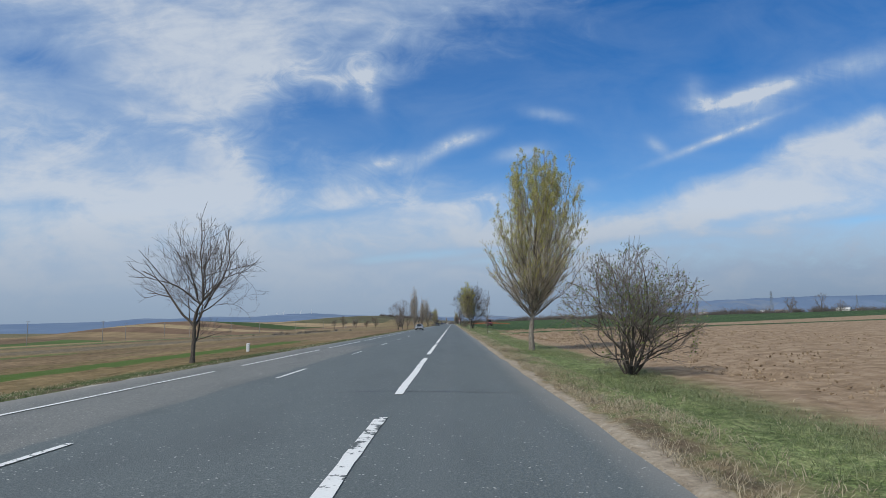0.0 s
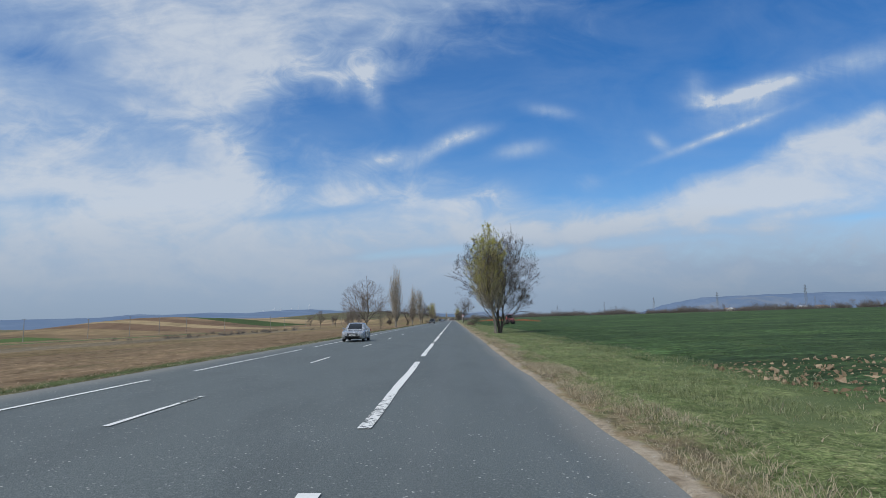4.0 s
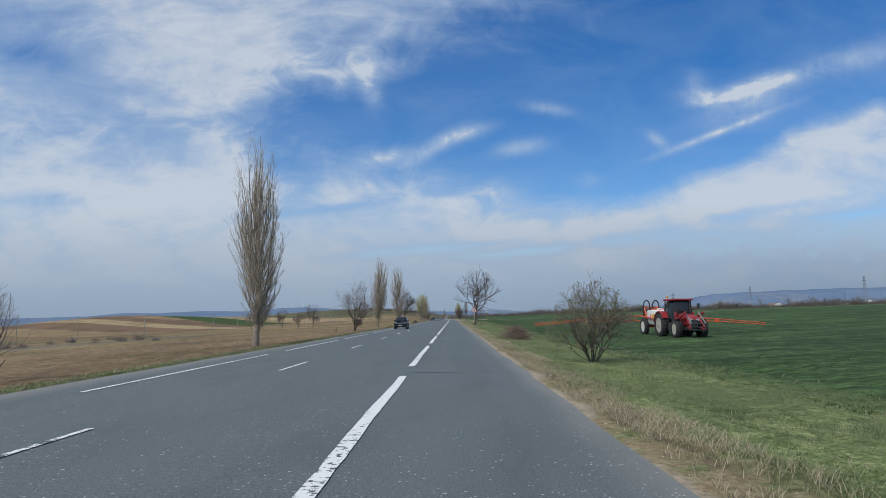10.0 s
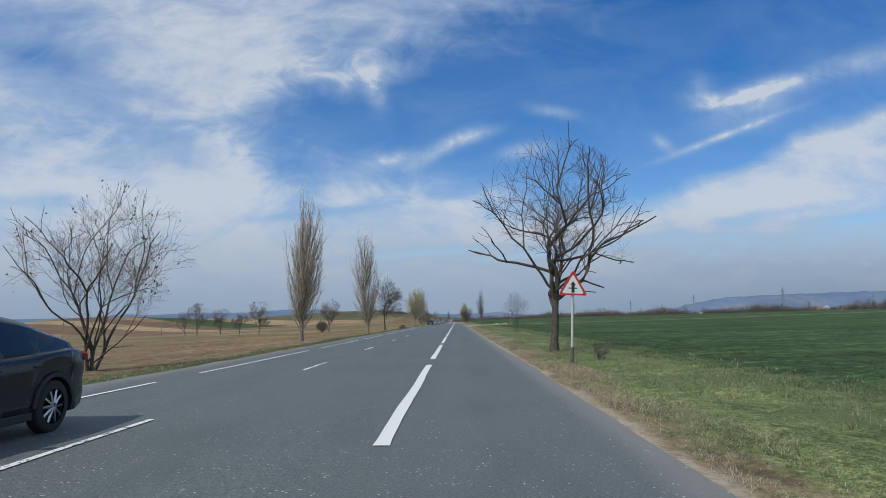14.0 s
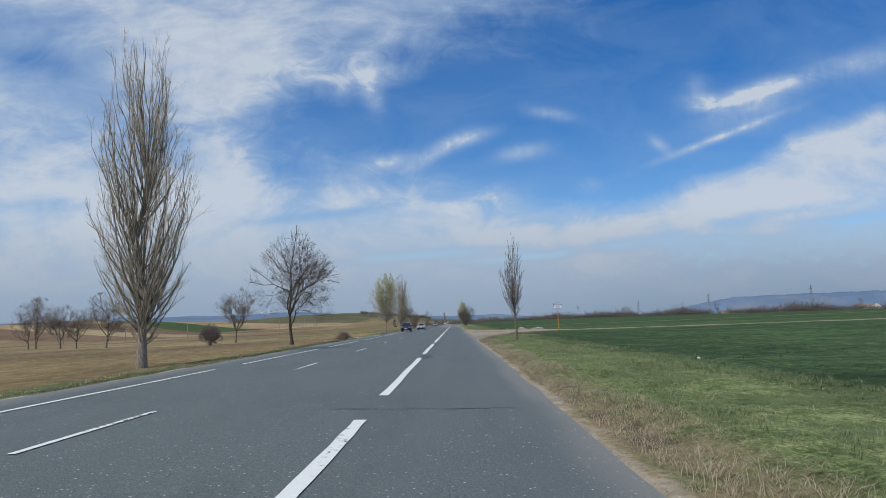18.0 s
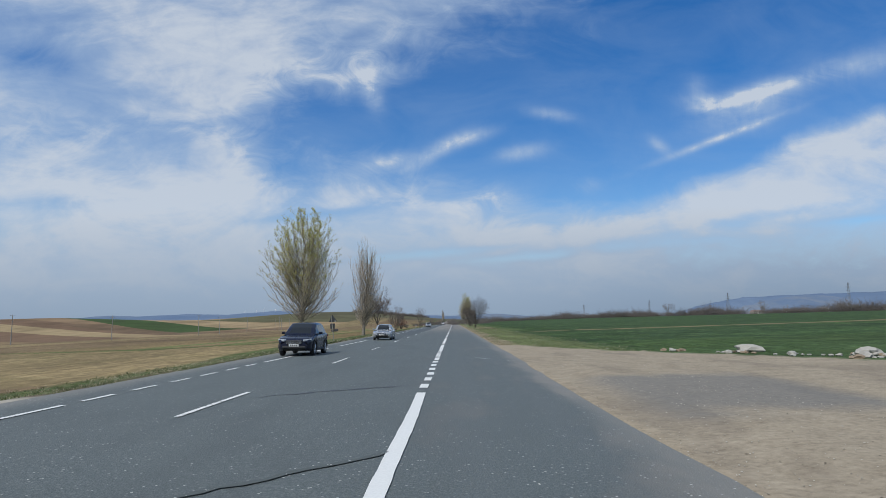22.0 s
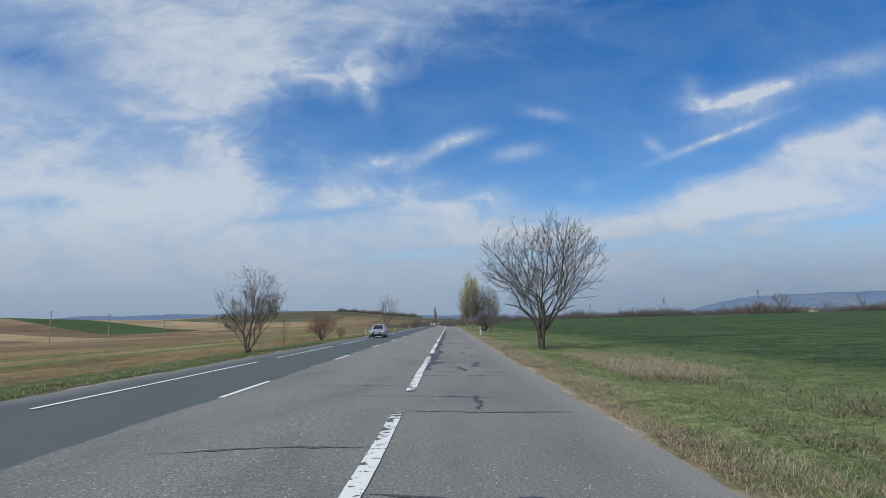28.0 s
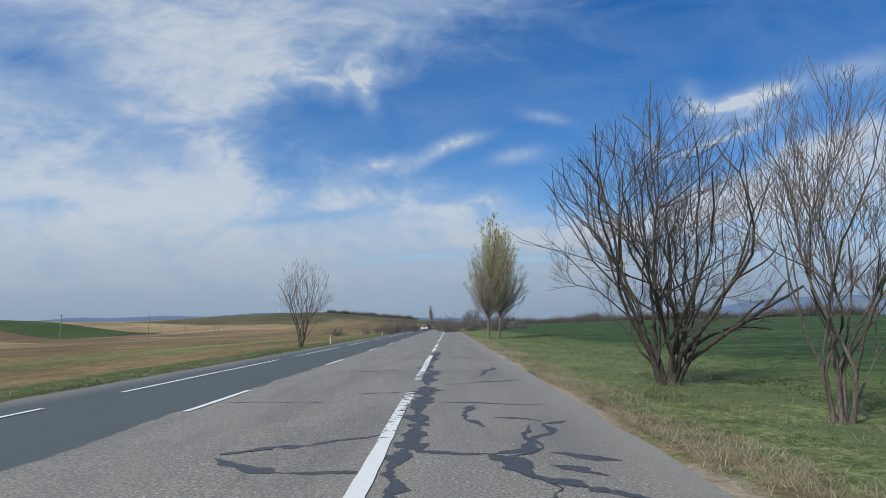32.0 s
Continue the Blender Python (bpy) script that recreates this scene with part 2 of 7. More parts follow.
def plain(name, colour, rough=0.5, metal=0.0, vary=0.12, scale=3.0, bump=0.0, spec=None):
    """Paint, plastic or metal with a little dirt at two scales."""
    n = Nodes(name)
    big = n.fractal(scale, 3, 0.6, vec=n.local())
    small = n.fractal(scale * 14, 4, 0.6, vec=n.local())
    f = n.calc("ADD", n.calc("MULTIPLY", n.calc("SUBTRACT", big, 0.5), 2 * vary), n.calc("MULTIPLY", n.calc("SUBTRACT", small, 0.5), vary))
    dark = tuple(c * 0.55 for c in colour)
    light = tuple(min(1.0, c * 1.25 + 0.01) for c in colour)
    col = n.mix(n.calc("ADD", f, 0.5, clamp=True), dark, light)
    if bump:
        n.bump(small, bump, 0.01)
    return n.done(col, n.step(big, 0.2, 0.8, max(0.02, rough - 0.08), min(1, rough + 0.12)), metal, spec)


def leafy(name, a, b, rough=0.6, shine=0.25):
    """Leaves and grass: each island its own shade, some light shining through."""
    n = Nodes(name)
    r = n.node("ShaderNodeNewGeometry").outputs["Random Per Island"]
    col = n.mix(r, a, b)
    n.done(col, rough, 0.0, 0.25)
    t = n.node("ShaderNodeBsdfTranslucent")
    n.link(col, t.inputs["Color"])
    m = n.node("ShaderNodeMixShader")
    m.inputs[0].default_value = shine
    n.link(n.bsdf.outputs[0], m.inputs[1])
    n.link(t.outputs[0], m.inputs[2])
    n.link(m.outputs[0], n.nt.nodes["Material Output"].inputs["Surface"])
    return n.mat


def bark(name, dark, light):
    n = Nodes(name)
    ridges = n.fractal(9.0, 5, 0.65, (3.0, 3.0, 0.5), n.local())
    moss = n.fractal(0.8, 3, 0.5, vec=n.local())
    col = n.mix(n.step(ridges, 0.3, 0.72), dark, light)
    col = n.mix(n.calc("MULTIPLY", n.step(moss, 0.55, 0.75), 0.35), col, (0.12, 0.12, 0.06))
    n.bump(ridges, 0.6, 0.03)
    return n.done(col, 0.9, 0.0, 0.2)


# ---- mesh helpers ----


def quick_mesh(name, verts, faces, smooth=False):
    """A mesh from arrays; faces all have the same number of corners."""
    verts = np.asarray(verts, np.float32).reshape(-1, 3)
    faces = np.asarray(faces, np.int32)
    me = bpy.data.meshes.new(name)
    me.vertices.add(len(verts))
    me.vertices.foreach_set("co", verts.ravel())
    n, k = faces.shape
    me.loops.add(n * k)
    me.loops.foreach_set("vertex_index", faces.ravel())
    me.polygons.add(n)
    me.polygons.foreach_set("loop_start", np.arange(0, n * k, k, dtype=np.int32))
    me.polygons.foreach_set("loop_total", np.full(n, k, np.int32))
    me.polygons.foreach_set("use_smooth", np.full(n, smooth))
    me.update(calc_edges=True)
    return me


def part(name, data, material, parent=None, label="", at=None):
    """Links a mesh or bmesh as one object, under a thing where one is given."""
    if isinstance(data, bmesh.types.BMesh):
        me = bpy.data.meshes.new(name)
        data.to_mesh(me)
        data.free()
    else:
        me = data
    if material is not None and not me.materials:
        me.materials.append(material)
    ob = new(name, me)
    ob.parent = parent
    if at is not None:
        ob.matrix_basis = at
    return tagged(ob, label)


def base(name, m, label, category, group="", kind=""):
    ob = new(name)
    ob.empty_display_size = 0.2
    ob.matrix_basis = m
    return tagged(ob, label, category, group, kind)


def box(bm, size, at=(0, 0, 0), bevel=0.0, rot=(0, 0, 0), segments=1):
    m = pose(*at, *rot) @ Matrix.Diagonal((*size, 1))
    made = bmesh.ops.create_cube(bm, size=1, matrix=m)["verts"]
    if bevel:
        edges = list({e for v in made for e in v.link_edges})
        bmesh.ops.bevel(bm, geom=edges, offset=bevel, segments=segments, affect="EDGES", profile=0.6)
    return bm


def rod(bm, a, b, r0, r1=None, sides=8):
    a, b = Vector(a), Vector(b)
    d = b - a
    m = Matrix.Translation((a + b) / 2) @ d.to_track_quat("Z", "Y").to_matrix().to_4x4()
    bmesh.ops.create_cone(bm, cap_ends=True, segments=sides, radius1=r0, radius2=r0 if r1 is None else r1, depth=d.length, matrix=m)
    return bm


def prism(bm, outline, depth, m=None):
    """A plate with the given outline in its x-z plane, depth metres thick along y."""
    m = m or Matrix()
    front = [bm.verts.new(m @ Vector((x, -depth / 2, z))) for x, z in outline]
    back = [bm.verts.new(m @ Vector((x, depth / 2, z))) for x, z in outline]
    bm.faces.new(front)
    bm.faces.new(back[::-1])
    for i in range(len(outline)):
        j = (i + 1) % len(outline)
        bm.faces.new((front[j], front[i], back[i], back[j]))
    return bm

# ---- lie of the land ----
ROAD_R, ROAD_L = 2.35, -10.5


def hump(x, y, cx, cy, sx, sy, h):
    return h * np.exp(-((x - cx) / sx) ** 2 - ((y - cy) / sy) ** 2)


def road_z(x):
    """Cross fall of the carriageway to the far side."""
    return np.interp(x, [-11, -8.8, -5.5, -1.25, 3], [-0.15, -0.12, -0.06, 0.0, 0.0])


def land_z(x, y):
    x, y = np.asarray(x, float), np.asarray(y, float)
    right = np.interp(x, [2.35, 2.9, 4.0, 6.5, 8.0, 14, 22, 60, 200, 480, 1500, 4600], [-0.03, -0.04, 0.04, 0.08, 0.1, 0.42, 0.62, 1.8, 7.0, 13.5, 17, 19])
    right = right + 0.2 * np.exp(-((y - 420) / 95.0) ** 2) * np.interp(x, [2.7, 4.2, 9, 14], [0, 1, 1, 0.4])
    right = right - 0.28 * np.exp(-((y - 285) / 42.0) ** 2) * np.interp(x, [2.9, 5.0, 20, 40], [0, 1, 1, 0])
    left = np.interp(-x, [10.5, 11.2, 14, 17, 42, 64, 95, 200, 300, 500, 760, 1500, 4600], [-0.17, -0.3, -0.62, -0.82, -2.2, -2.9, -4.0, -8.5, -17.0, -26.0, -32.0, -42, -48])
    z = np.where(x > -4, right, left)
    z = z + hump(x, y, -250, 1900, 210, 400, 30) + hump(x, y, -600, 1420, 225, 300, 34) + hump(x, y, -380, 1750, 160, 220, 10)
    return z


def wobble(x, y, seed=0.0):
    """Slow unevenness from a few waves, about -1 to 1."""
    return (np.sin(x * 1.7 + y * 0.61 + seed) + np.sin(x * 0.53 - y * 1.31 + 2 * seed + 1.3) + np.sin(x * 2.9 + y * 2.3 + seed * 3)) / 3


def build_ground():
    xs = np.concatenate([-np.geomspace(4700, 62, 46), np.arange(-60, -24, 1.5), np.arange(-24, -10.9, 0.45), [-10.75, -10.4, -8, -4, 0, 2.2],
                         np.arange(2.45, 12, 0.3), np.arange(12, 30, 0.8), np.arange(30, 60, 2.0), np.geomspace(61, 4700, 46)])
    ys = np.concatenate([-np.geomspace(4300, 45, 22), np.arange(-40, 800, 0.85), np.geomspace(801, 5000, 70)])
    X, Y = np.meshgrid(xs, ys)
    Z = land_z(X, Y)
    rng = np.random.default_rng(3)
    on_road = (X > -10.6) & (X < 2.3)
    near = np.exp(-np.abs(X + 3) / 60.0)
    clod = rng.normal(0, 1, X.shape)
    field = ((X > 8.2) & (Y < 122)) | (X < -15.5)
    rough = np.where(field, 0.045, np.where((X > 8) & (Y > 122), 0.028, 0.022))
    rough = np.where((X > 2.3) & (X < 17) & (Y > 477) & (Y < 552.5 - 2.4 * (X - 2.6)), 0.006, rough)
    Z = Z + np.where(on_road, -0.25, near * (rough * clod + 0.03 * wobble(X * 0.8, Y * 0.5)))
    edge = (np.abs(X - 2.45) < 0.2) | (np.abs(X + 10.75) < 0.2)
    Z = np.where(edge & ~on_road, np.minimum(Z, -0.045 + np.where(X < 0, -0.13, 0)), Z)
    ny, nx = X.shape
    idx = np.arange(ny * nx).reshape(ny, nx)
    quads = np.stack([idx[:-1, :-1], idx[:-1, 1:], idx[1:, 1:], idx[1:, :-1]], -1).reshape(-1, 4)
    me = quick_mesh("ground", np.stack([X, Y, Z], -1), quads, True)
    return tagged(part("ground", me, ground_material()), "open farmland with grass verges, ploughed soil and green winter wheat", "ground", kind="structure")


def ground_material():
    n = Nodes("farmland")
    px, py, pz = n.xyz()
    wob = n.fractal(0.55, 4, 0.6)
    slow = n.fractal(0.06, 3, 0.5)
    fine = n.fractal(9.0, 5, 0.7)
    mid = n.fractal(1.6, 5, 0.65)
    x = n.calc("ADD", px, n.calc("MULTIPLY", n.calc("SUBTRACT", wob, 0.5), 1.6))
    xs = n.calc("ADD", px, n.calc("MULTIPLY", n.calc("SUBTRACT", wob, 0.5), 0.6))
    y = n.calc("ADD", py, n.calc("MULTIPLY", n.calc("SUBTRACT", wob, 0.5), 3.0))
    # soils and covers
    soil = n.ramp(mid, [(0.25, (0.16, 0.108, 0.066)), (0.5, (0.29, 0.205, 0.13)), (0.75, (0.43, 0.325, 0.22))])
    tan = n.ramp(mid, [(0.25, (0.14, 0.097, 0.05)), (0.55, (0.21, 0.155, 0.08)), (0.8, (0.29, 0.225, 0.125))])
    straw = n.ramp(fine, [(0.3, (0.15, 0.11, 0.06)), (0.55, (0.27, 0.21, 0.125)), (0.8, (0.40, 0.33, 0.215))])
    grass = n.ramp(n.calc("ADD", n.calc("MULTIPLY", fine, 0.55), n.calc("MULTIPLY", mid, 0.45)), [(0.36, (0.06, 0.085, 0.028)), (0.5, (0.14, 0.175, 0.066)), (0.64, (0.27, 0.28, 0.13))])
    rows = n.fractal(1.0, 3, 0.5, (7.5, 0.25, 1))
    wheat = n.ramp(n.calc("ADD", n.calc("MULTIPLY", fine, 0.5), n.calc("MULTIPLY", rows, 0.5)), [(0.3, (0.028, 0.048, 0.02)), (0.55, (0.05, 0.085, 0.034)), (0.75, (0.09, 0.128, 0.052))])
    wheat = n.mix(n.calc("MULTIPLY", n.step(slow, 0.45, 0.7), 0.35), wheat, (0.085, 0.15, 0.04))
    drill = n.fractal(0.9, 4, 0.62, (0.22, 1.6, 1), turn=9)
    wheat = n.tint(n.fractal(2.4, 5, 0.72, (1.0, 1.5, 1)), [(0.37, 0.5), (0.5, 1.0), (0.63, 1.65)], wheat)
    wheat = n.tint(drill, [(0.32, 0.55), (0.5, 0.95), (0.68, 1.45)], wheat)
    wheat = n.tint(n.fractal(0.16, 4, 0.6, (0.25, 1.0, 1), turn=9), [(0.35, 0.72), (0.6, 1.22)], wheat)
    wheat = n.mix(n.calc("MULTIPLY", n.step(mid, 0.42, 0.62), 0.5), wheat, (0.03, 0.05, 0.024))
    wheat = n.mix(n.calc("MULTIPLY", n.step(n.fractal(0.4, 4, 0.65), 0.5, 0.68), 0.4), wheat, (0.115, 0.16, 0.06))
    gravel = n.ramp(n.calc("ADD", n.calc("MULTIPLY", fine, 0.6), n.calc("MULTIPLY", mid, 0.4)), [(0.3, (0.19, 0.155, 0.11)), (0.5, (0.32, 0.268, 0.195)), (0.75, (0.46, 0.39, 0.29))])
    # right of the road: field by the length, then the verge laid over it
    slant = n.calc("MULTIPLY_ADD", n.calc("SUBTRACT", px, 8.0), -0.12, y)
    rfield = n.mix(n.step(slant, 86, 88), soil, wheat)
    rfield = n.mix(n.step(slant, 94, 96), rfield, soil)
    rfield = n.mix(n.step(n.calc("MULTIPLY_ADD", px, -0.42, y), 104, 106), rfield, wheat)
    # the white track and paler strips beyond the side road
    beyond = n.calc("MULTIPLY", n.step(y, 502, 504), n.step(y, 552, 550))
    pale = n.mix(0.12, wheat, (0.15, 0.21, 0.06))
    rfield = n.mix(beyond, rfield, pale)
    bare = n.calc("MULTIPLY", n.step(n.calc("MULTIPLY_ADD", px, -0.15, py), 591, 592.5), n.step(n.calc("MULTIPLY_ADD", px, -0.15, py), 597.5, 596))
    rfield = n.mix(n.calc("MULTIPLY", bare, n.step(px, 9, 13)), rfield, n.mix(fine, tan, straw))
    rfield = n.mix(n.calc("MULTIPLY", n.calc("MULTIPLY", n.step(y, 600, 620), n.step(n.calc("ADD", x, 0), 13, 10)), 0.7), rfield, grass)
    wide = n.calc("MULTIPLY", n.step(n.calc("ABSOLUTE", n.calc("SUBTRACT", py, 395)), 330, 260), 1.2)
    verge_w = n.calc("ADD", x, n.calc("MULTIPLY_ADD", wide, -0.6, n.calc("MULTIPLY", n.step(py, 92, 72), 1.3)))
    grass = n.tint(n.fractal(24.0, 4, 0.75), [(0.36, 0.5), (0.5, 0.95), (0.64, 1.5)], grass)
    grass = n.tint(n.fractal(4.5, 4, 0.7, (1.6, 0.8, 1)), [(0.36, 0.68), (0.5, 1.0), (0.64, 1.3)], grass)
    grass = n.tint(n.fractal(0.45, 4, 0.62, (1.0, 0.45, 1)), [(0.34, 0.66), (0.5, 1.0), (0.68, 1.35)], grass)
    lush = n.mix(n.step(n.fractal(0.3, 3, 0.6), 0.45, 0.62), grass, (0.115, 0.145, 0.06))
    col = n.mix(n.step(verge_w, 6.2, 8.6), n.mix(n.step(x, 4.4, 6.0), grass, lush), rfield)
    dry = n.calc("MULTIPLY", n.step(n.calc("ADD", xs, n.calc("MULTIPLY", n.calc("SUBTRACT", slow, 0.5), 2.6)), 3.9, 2.95), n.step(mid, 0.3, 0.6))
    col = n.mix(dry, col, straw)
    humus = n.calc("MULTIPLY", n.step(n.calc("ABSOLUTE", n.calc("SUBTRACT", xs, 3.0)), 0.45, 0.15), n.step(n.fractal(1.1, 4, 0.65, (1.0, 0.4, 1)), 0.48, 0.6))
    col = n.mix(n.calc("MULTIPLY", humus, 0.75), col, n.mix(fine, (0.05, 0.036, 0.025), (0.16, 0.115, 0.08)))
    col = n.mix(n.calc("MULTIPLY", n.step(fine, 0.55, 0.75), n.step(slow, 0.52, 0.66)), col, n.mix(n.step(px, 7, 8), straw, col))
    sand = n.ramp(n.calc("ADD", n.calc("MULTIPLY", fine, 0.5), n.calc("MULTIPLY", mid, 0.5)), [(0.32, (0.17, 0.135, 0.095)), (0.5, (0.33, 0.275, 0.205)), (0.68, (0.48, 0.42, 0.33))])
    ragged = n.calc("MULTIPLY_ADD", n.calc("SUBTRACT", n.fractal(0.35, 4, 0.6, (1.0, 0.5, 1)), 0.5), 1.6, n.calc("MULTIPLY", n.calc("SUBTRACT", mid, 0.5), 0.9))
    col = n.mix(n.step(n.calc("ADD", ragged, xs), 2.76, 2.5), col, sand)
    # gravel mouth of the side road
    ramped = n.calc("MINIMUM", n.calc("MULTIPLY_ADD", n.calc("SUBTRACT", x, 2.5), 5.0, 477.0), 507.0)
    into = n.calc("SUBTRACT", y, ramped)
    near_edge = n.step(into, -0.5, 2.0)
    far_edge = n.step(n.calc("MULTIPLY_ADD", n.calc("SUBTRACT", x, 2.6), 2.5, y), 553.5, 551.0)
    mouth = n.calc("MULTIPLY", n.calc("MULTIPLY", near_edge, far_edge), n.step(x, 19.0, 17.0))
    track = n.calc("MULTIPLY", n.step(n.calc("ABSOLUTE", n.calc("SUBTRACT", y, 510.2)), 2.7, 1.9), n.step(px, 2.0, 2.3))
    side = n.calc("MAXIMUM", mouth, track)
    muddy = n.calc("MULTIPLY", n.calc("MULTIPLY", n.step(into, -14.0, -4.0), n.step(px, 2.4, 2.8)), n.calc("MULTIPLY", n.step(py, 510, 505), n.step(px, 19.0, 12.0)))
    col = n.mix(n.calc("MULTIPLY", muddy, n.step(n.calc("ADD", n.calc("MULTIPLY", wob, 0.6), n.calc("MULTIPLY", mid, 0.4)), 0.42, 0.5)), col, n.mix(mid, (0.05, 0.037, 0.025), (0.20, 0.15, 0.10)))
    rut = n.calc("MULTIPLY", n.step(n.fractal(0.5, 4, 0.6, (1.0, 0.3, 1), turn=-22), 0.5, 0.66), 0.45)
    worn = n.mix(rut, gravel, (0.17, 0.14, 0.108))
    worn = n.mix(n.calc("MULTIPLY", n.step(n.calc("MULTIPLY_ADD", px, 3.0, py), 512, 500), n.step(mid, 0.3, 0.6)), worn, n.ramp(n.fractal(5.0, 6, 0.75), [(0.35, (0.09, 0.075, 0.055)), (0.5, (0.19, 0.165, 0.13)), (0.66, (0.36, 0.325, 0.27))]))
    grey = n.calc("MULTIPLY", n.step(n.calc("ABSOLUTE", n.calc("SUBTRACT", xs, 5.6)), 2.9, 1.7), n.step(n.calc("ABSOLUTE", n.calc("SUBTRACT", y, 519.5)), 5.0, 2.5))
    worn = n.mix(n.calc("MULTIPLY", grey, 0.75), worn, n.mix(fine, (0.10, 0.10, 0.095), (0.25, 0.24, 0.22)))
    col = n.mix(side, col, worn)
    # left of the road
    off = n.calc("MULTIPLY", n.calc("MULTIPLY_ADD", n.calc("SUBTRACT", slow, 0.5), 5.0, n.calc("MULTIPLY_ADD", py, 0.004, n.calc("MULTIPLY", px, -1))), 1 / 160.0)
    T1, T2, B1, B2, G1, G2, D1 = (0.20, 0.145, 0.072), (0.25, 0.19, 0.098), (0.145, 0.098, 0.062), (0.185, 0.128, 0.074), (0.06, 0.115, 0.03), (0.13, 0.165, 0.055), (0.15, 0.125, 0.085)
    plough = n.ramp(off, [(0.0, B2), (0.29, T1), (0.38, D1), (0.5, T1), (0.6, B1), (0.72, G1), (0.86, T2)], True)
    meadow = n.ramp(off, [(0.0, T1), (0.135, G2), (0.16, T1), (0.21, B2), (0.33, G2), (0.36, T1), (0.42, B1), (0.58, D1), (0.72, T1), (0.9, B2)], True)
    plain_soil = n.calc("MULTIPLY", n.step(y, 90, 98), n.step(y, 432, 424))
    lfield = n.mix(plain_soil, meadow, plough)
    across = n.calc("MULTIPLY", n.calc("SUBTRACT", n.calc("MULTIPLY_ADD", px, 0.10, y), 430), 1 / 600.0)
    strips = n.ramp(across, [(0.0, T1), (0.10, B2), (0.16, T2), (0.26, (0.075, 0.115, 0.032)), (0.31, T1), (0.38, B1), (0.44, T1), (0.52, (0.12, 0.16, 0.045)), (0.527, B2), (0.62, T1), (0.70, B1), (0.78, T2), (0.90, D1)], True)
    lfield = n.mix(n.step(y, 428, 434), lfield, strips)
    late = n.ramp(off, [(0.0, T1), (0.205, G2), (0.235, T2), (0.285, G2), (0.305, T1), (0.42, B2), (0.7, T2)], True)
    lfield = n.mix(n.step(y, 592, 600), lfield, late)
    lfield = n.mix(n.calc("MULTIPLY", n.step(mid, 0.35, 0.7), 0.4), lfield, n.mix(plain_soil, tan, soil))
    furrow = n.fractal(1.1, 6, 0.72, (1.0, 0.45, 1), turn=-3)
    lfield = n.tint(furrow, [(0.34, 0.6), (0.5, 0.95), (0.66, 1.35)], lfield)
    lfield = n.tint(n.fractal(0.07, 5, 0.62, (1.0, 0.35, 1)), [(0.36, 0.72), (0.62, 1.2)], lfield)
    weedy = n.calc("MULTIPLY", n.step(n.fractal(0.13, 5, 0.65), 0.5, 0.62), n.step(fine, 0.42, 0.62))
    lfield = n.mix(n.calc("MULTIPLY", weedy, 0.55), lfield, n.mix(mid, (0.075, 0.085, 0.03), (0.13, 0.14, 0.055)))
    patch = n.voronoi(0.0062, (1.0, 0.5, 1), out="Color", turn=24)
    hillcol = n.ramp(patch, [(0.0, T2), (0.2, B1), (0.36, G1), (0.52, T1), (0.64, B2), (0.76, D1), (0.88, (0.05, 0.095, 0.03))], True)
    ahead = n.ramp(n.calc("MULTIPLY", n.calc("SUBTRACT", n.calc("MULTIPLY_ADD", px, 0.35, y), 760), 1 / 900.0), [(0.0, B2), (0.1, (0.25, 0.18, 0.10)), (0.2, (0.17, 0.108, 0.07)), (0.30, (0.33, 0.25, 0.14)), (0.36, (0.17, 0.108, 0.07)), (0.43, (0.23, 0.155, 0.092)), (0.52, (0.30, 0.215, 0.12)), (0.70, (0.28, 0.205, 0.115)), (0.80, (0.15, 0.135, 0.075))], True)
    hillcol = n.mix(n.step(n.calc("MULTIPLY_ADD", px, 0.6, y), 640, 660), hillcol, ahead)

    def plot(base_colour, cx, cy, hx, hy, turn, colour):
        c, sn = math.cos(radians(turn)), math.sin(radians(turn))
        dx, dy = n.calc("SUBTRACT", x, cx), n.calc("SUBTRACT", y, cy)
        a = n.calc("ABSOLUTE", n.calc("ADD", n.calc("MULTIPLY", dx, c / hx), n.calc("MULTIPLY", dy, sn / hx)))
        b = n.calc("ABSOLUTE", n.calc("ADD", n.calc("MULTIPLY", dx, -sn / hy), n.calc("MULTIPLY", dy, c / hy)))
        return n.mix(n.step(n.calc("MAXIMUM", a, b), 1.0, 0.97), base_colour, colour)

    hillcol = plot(hillcol, -350, 1440, 190, 60, -36, (0.33, 0.245, 0.14))
    hillcol = plot(hillcol, -300, 1220, 200, 26, -30, B1)
    hillcol = plot(hillcol, -420, 1380, 170, 48, -36.3, (0.035, 0.075, 0.022))
    hillcol = plot(hillcol, -225, 1640, 130, 170, -20, (0.105, 0.105, 0.055))
    hillcol = n.tint(n.fractal(0.022, 6, 0.66, (1.0, 0.5, 1), turn=30), [(0.36, 0.7), (0.5, 0.95), (0.64, 1.2)], hillcol)
    hillcol = n.mix(n.calc("MULTIPLY", mid, 0.22), hillcol, tan)
    lfield = n.mix(n.step(n.calc("MULTIPLY", px, -1), 150, 158), lfield, hillcol)
    strip = n.calc("MULTIPLY", n.step(n.calc("ABSOLUTE", n.calc("MULTIPLY_ADD", py, 0.03, n.calc("ADD", px, 22.5))), 2.8, 2.0), n.step(y, 112, 100))
    lfield = n.mix(strip, lfield, n.mix(mid, (0.05, 0.09, 0.022), (0.11, 0.16, 0.04)))
    lgrass = n.mix(n.calc("MULTIPLY", n.step(mid, 0.5, 0.75), 0.45), n.mix(0.6, grass, (0.06, 0.085, 0.028)), straw)
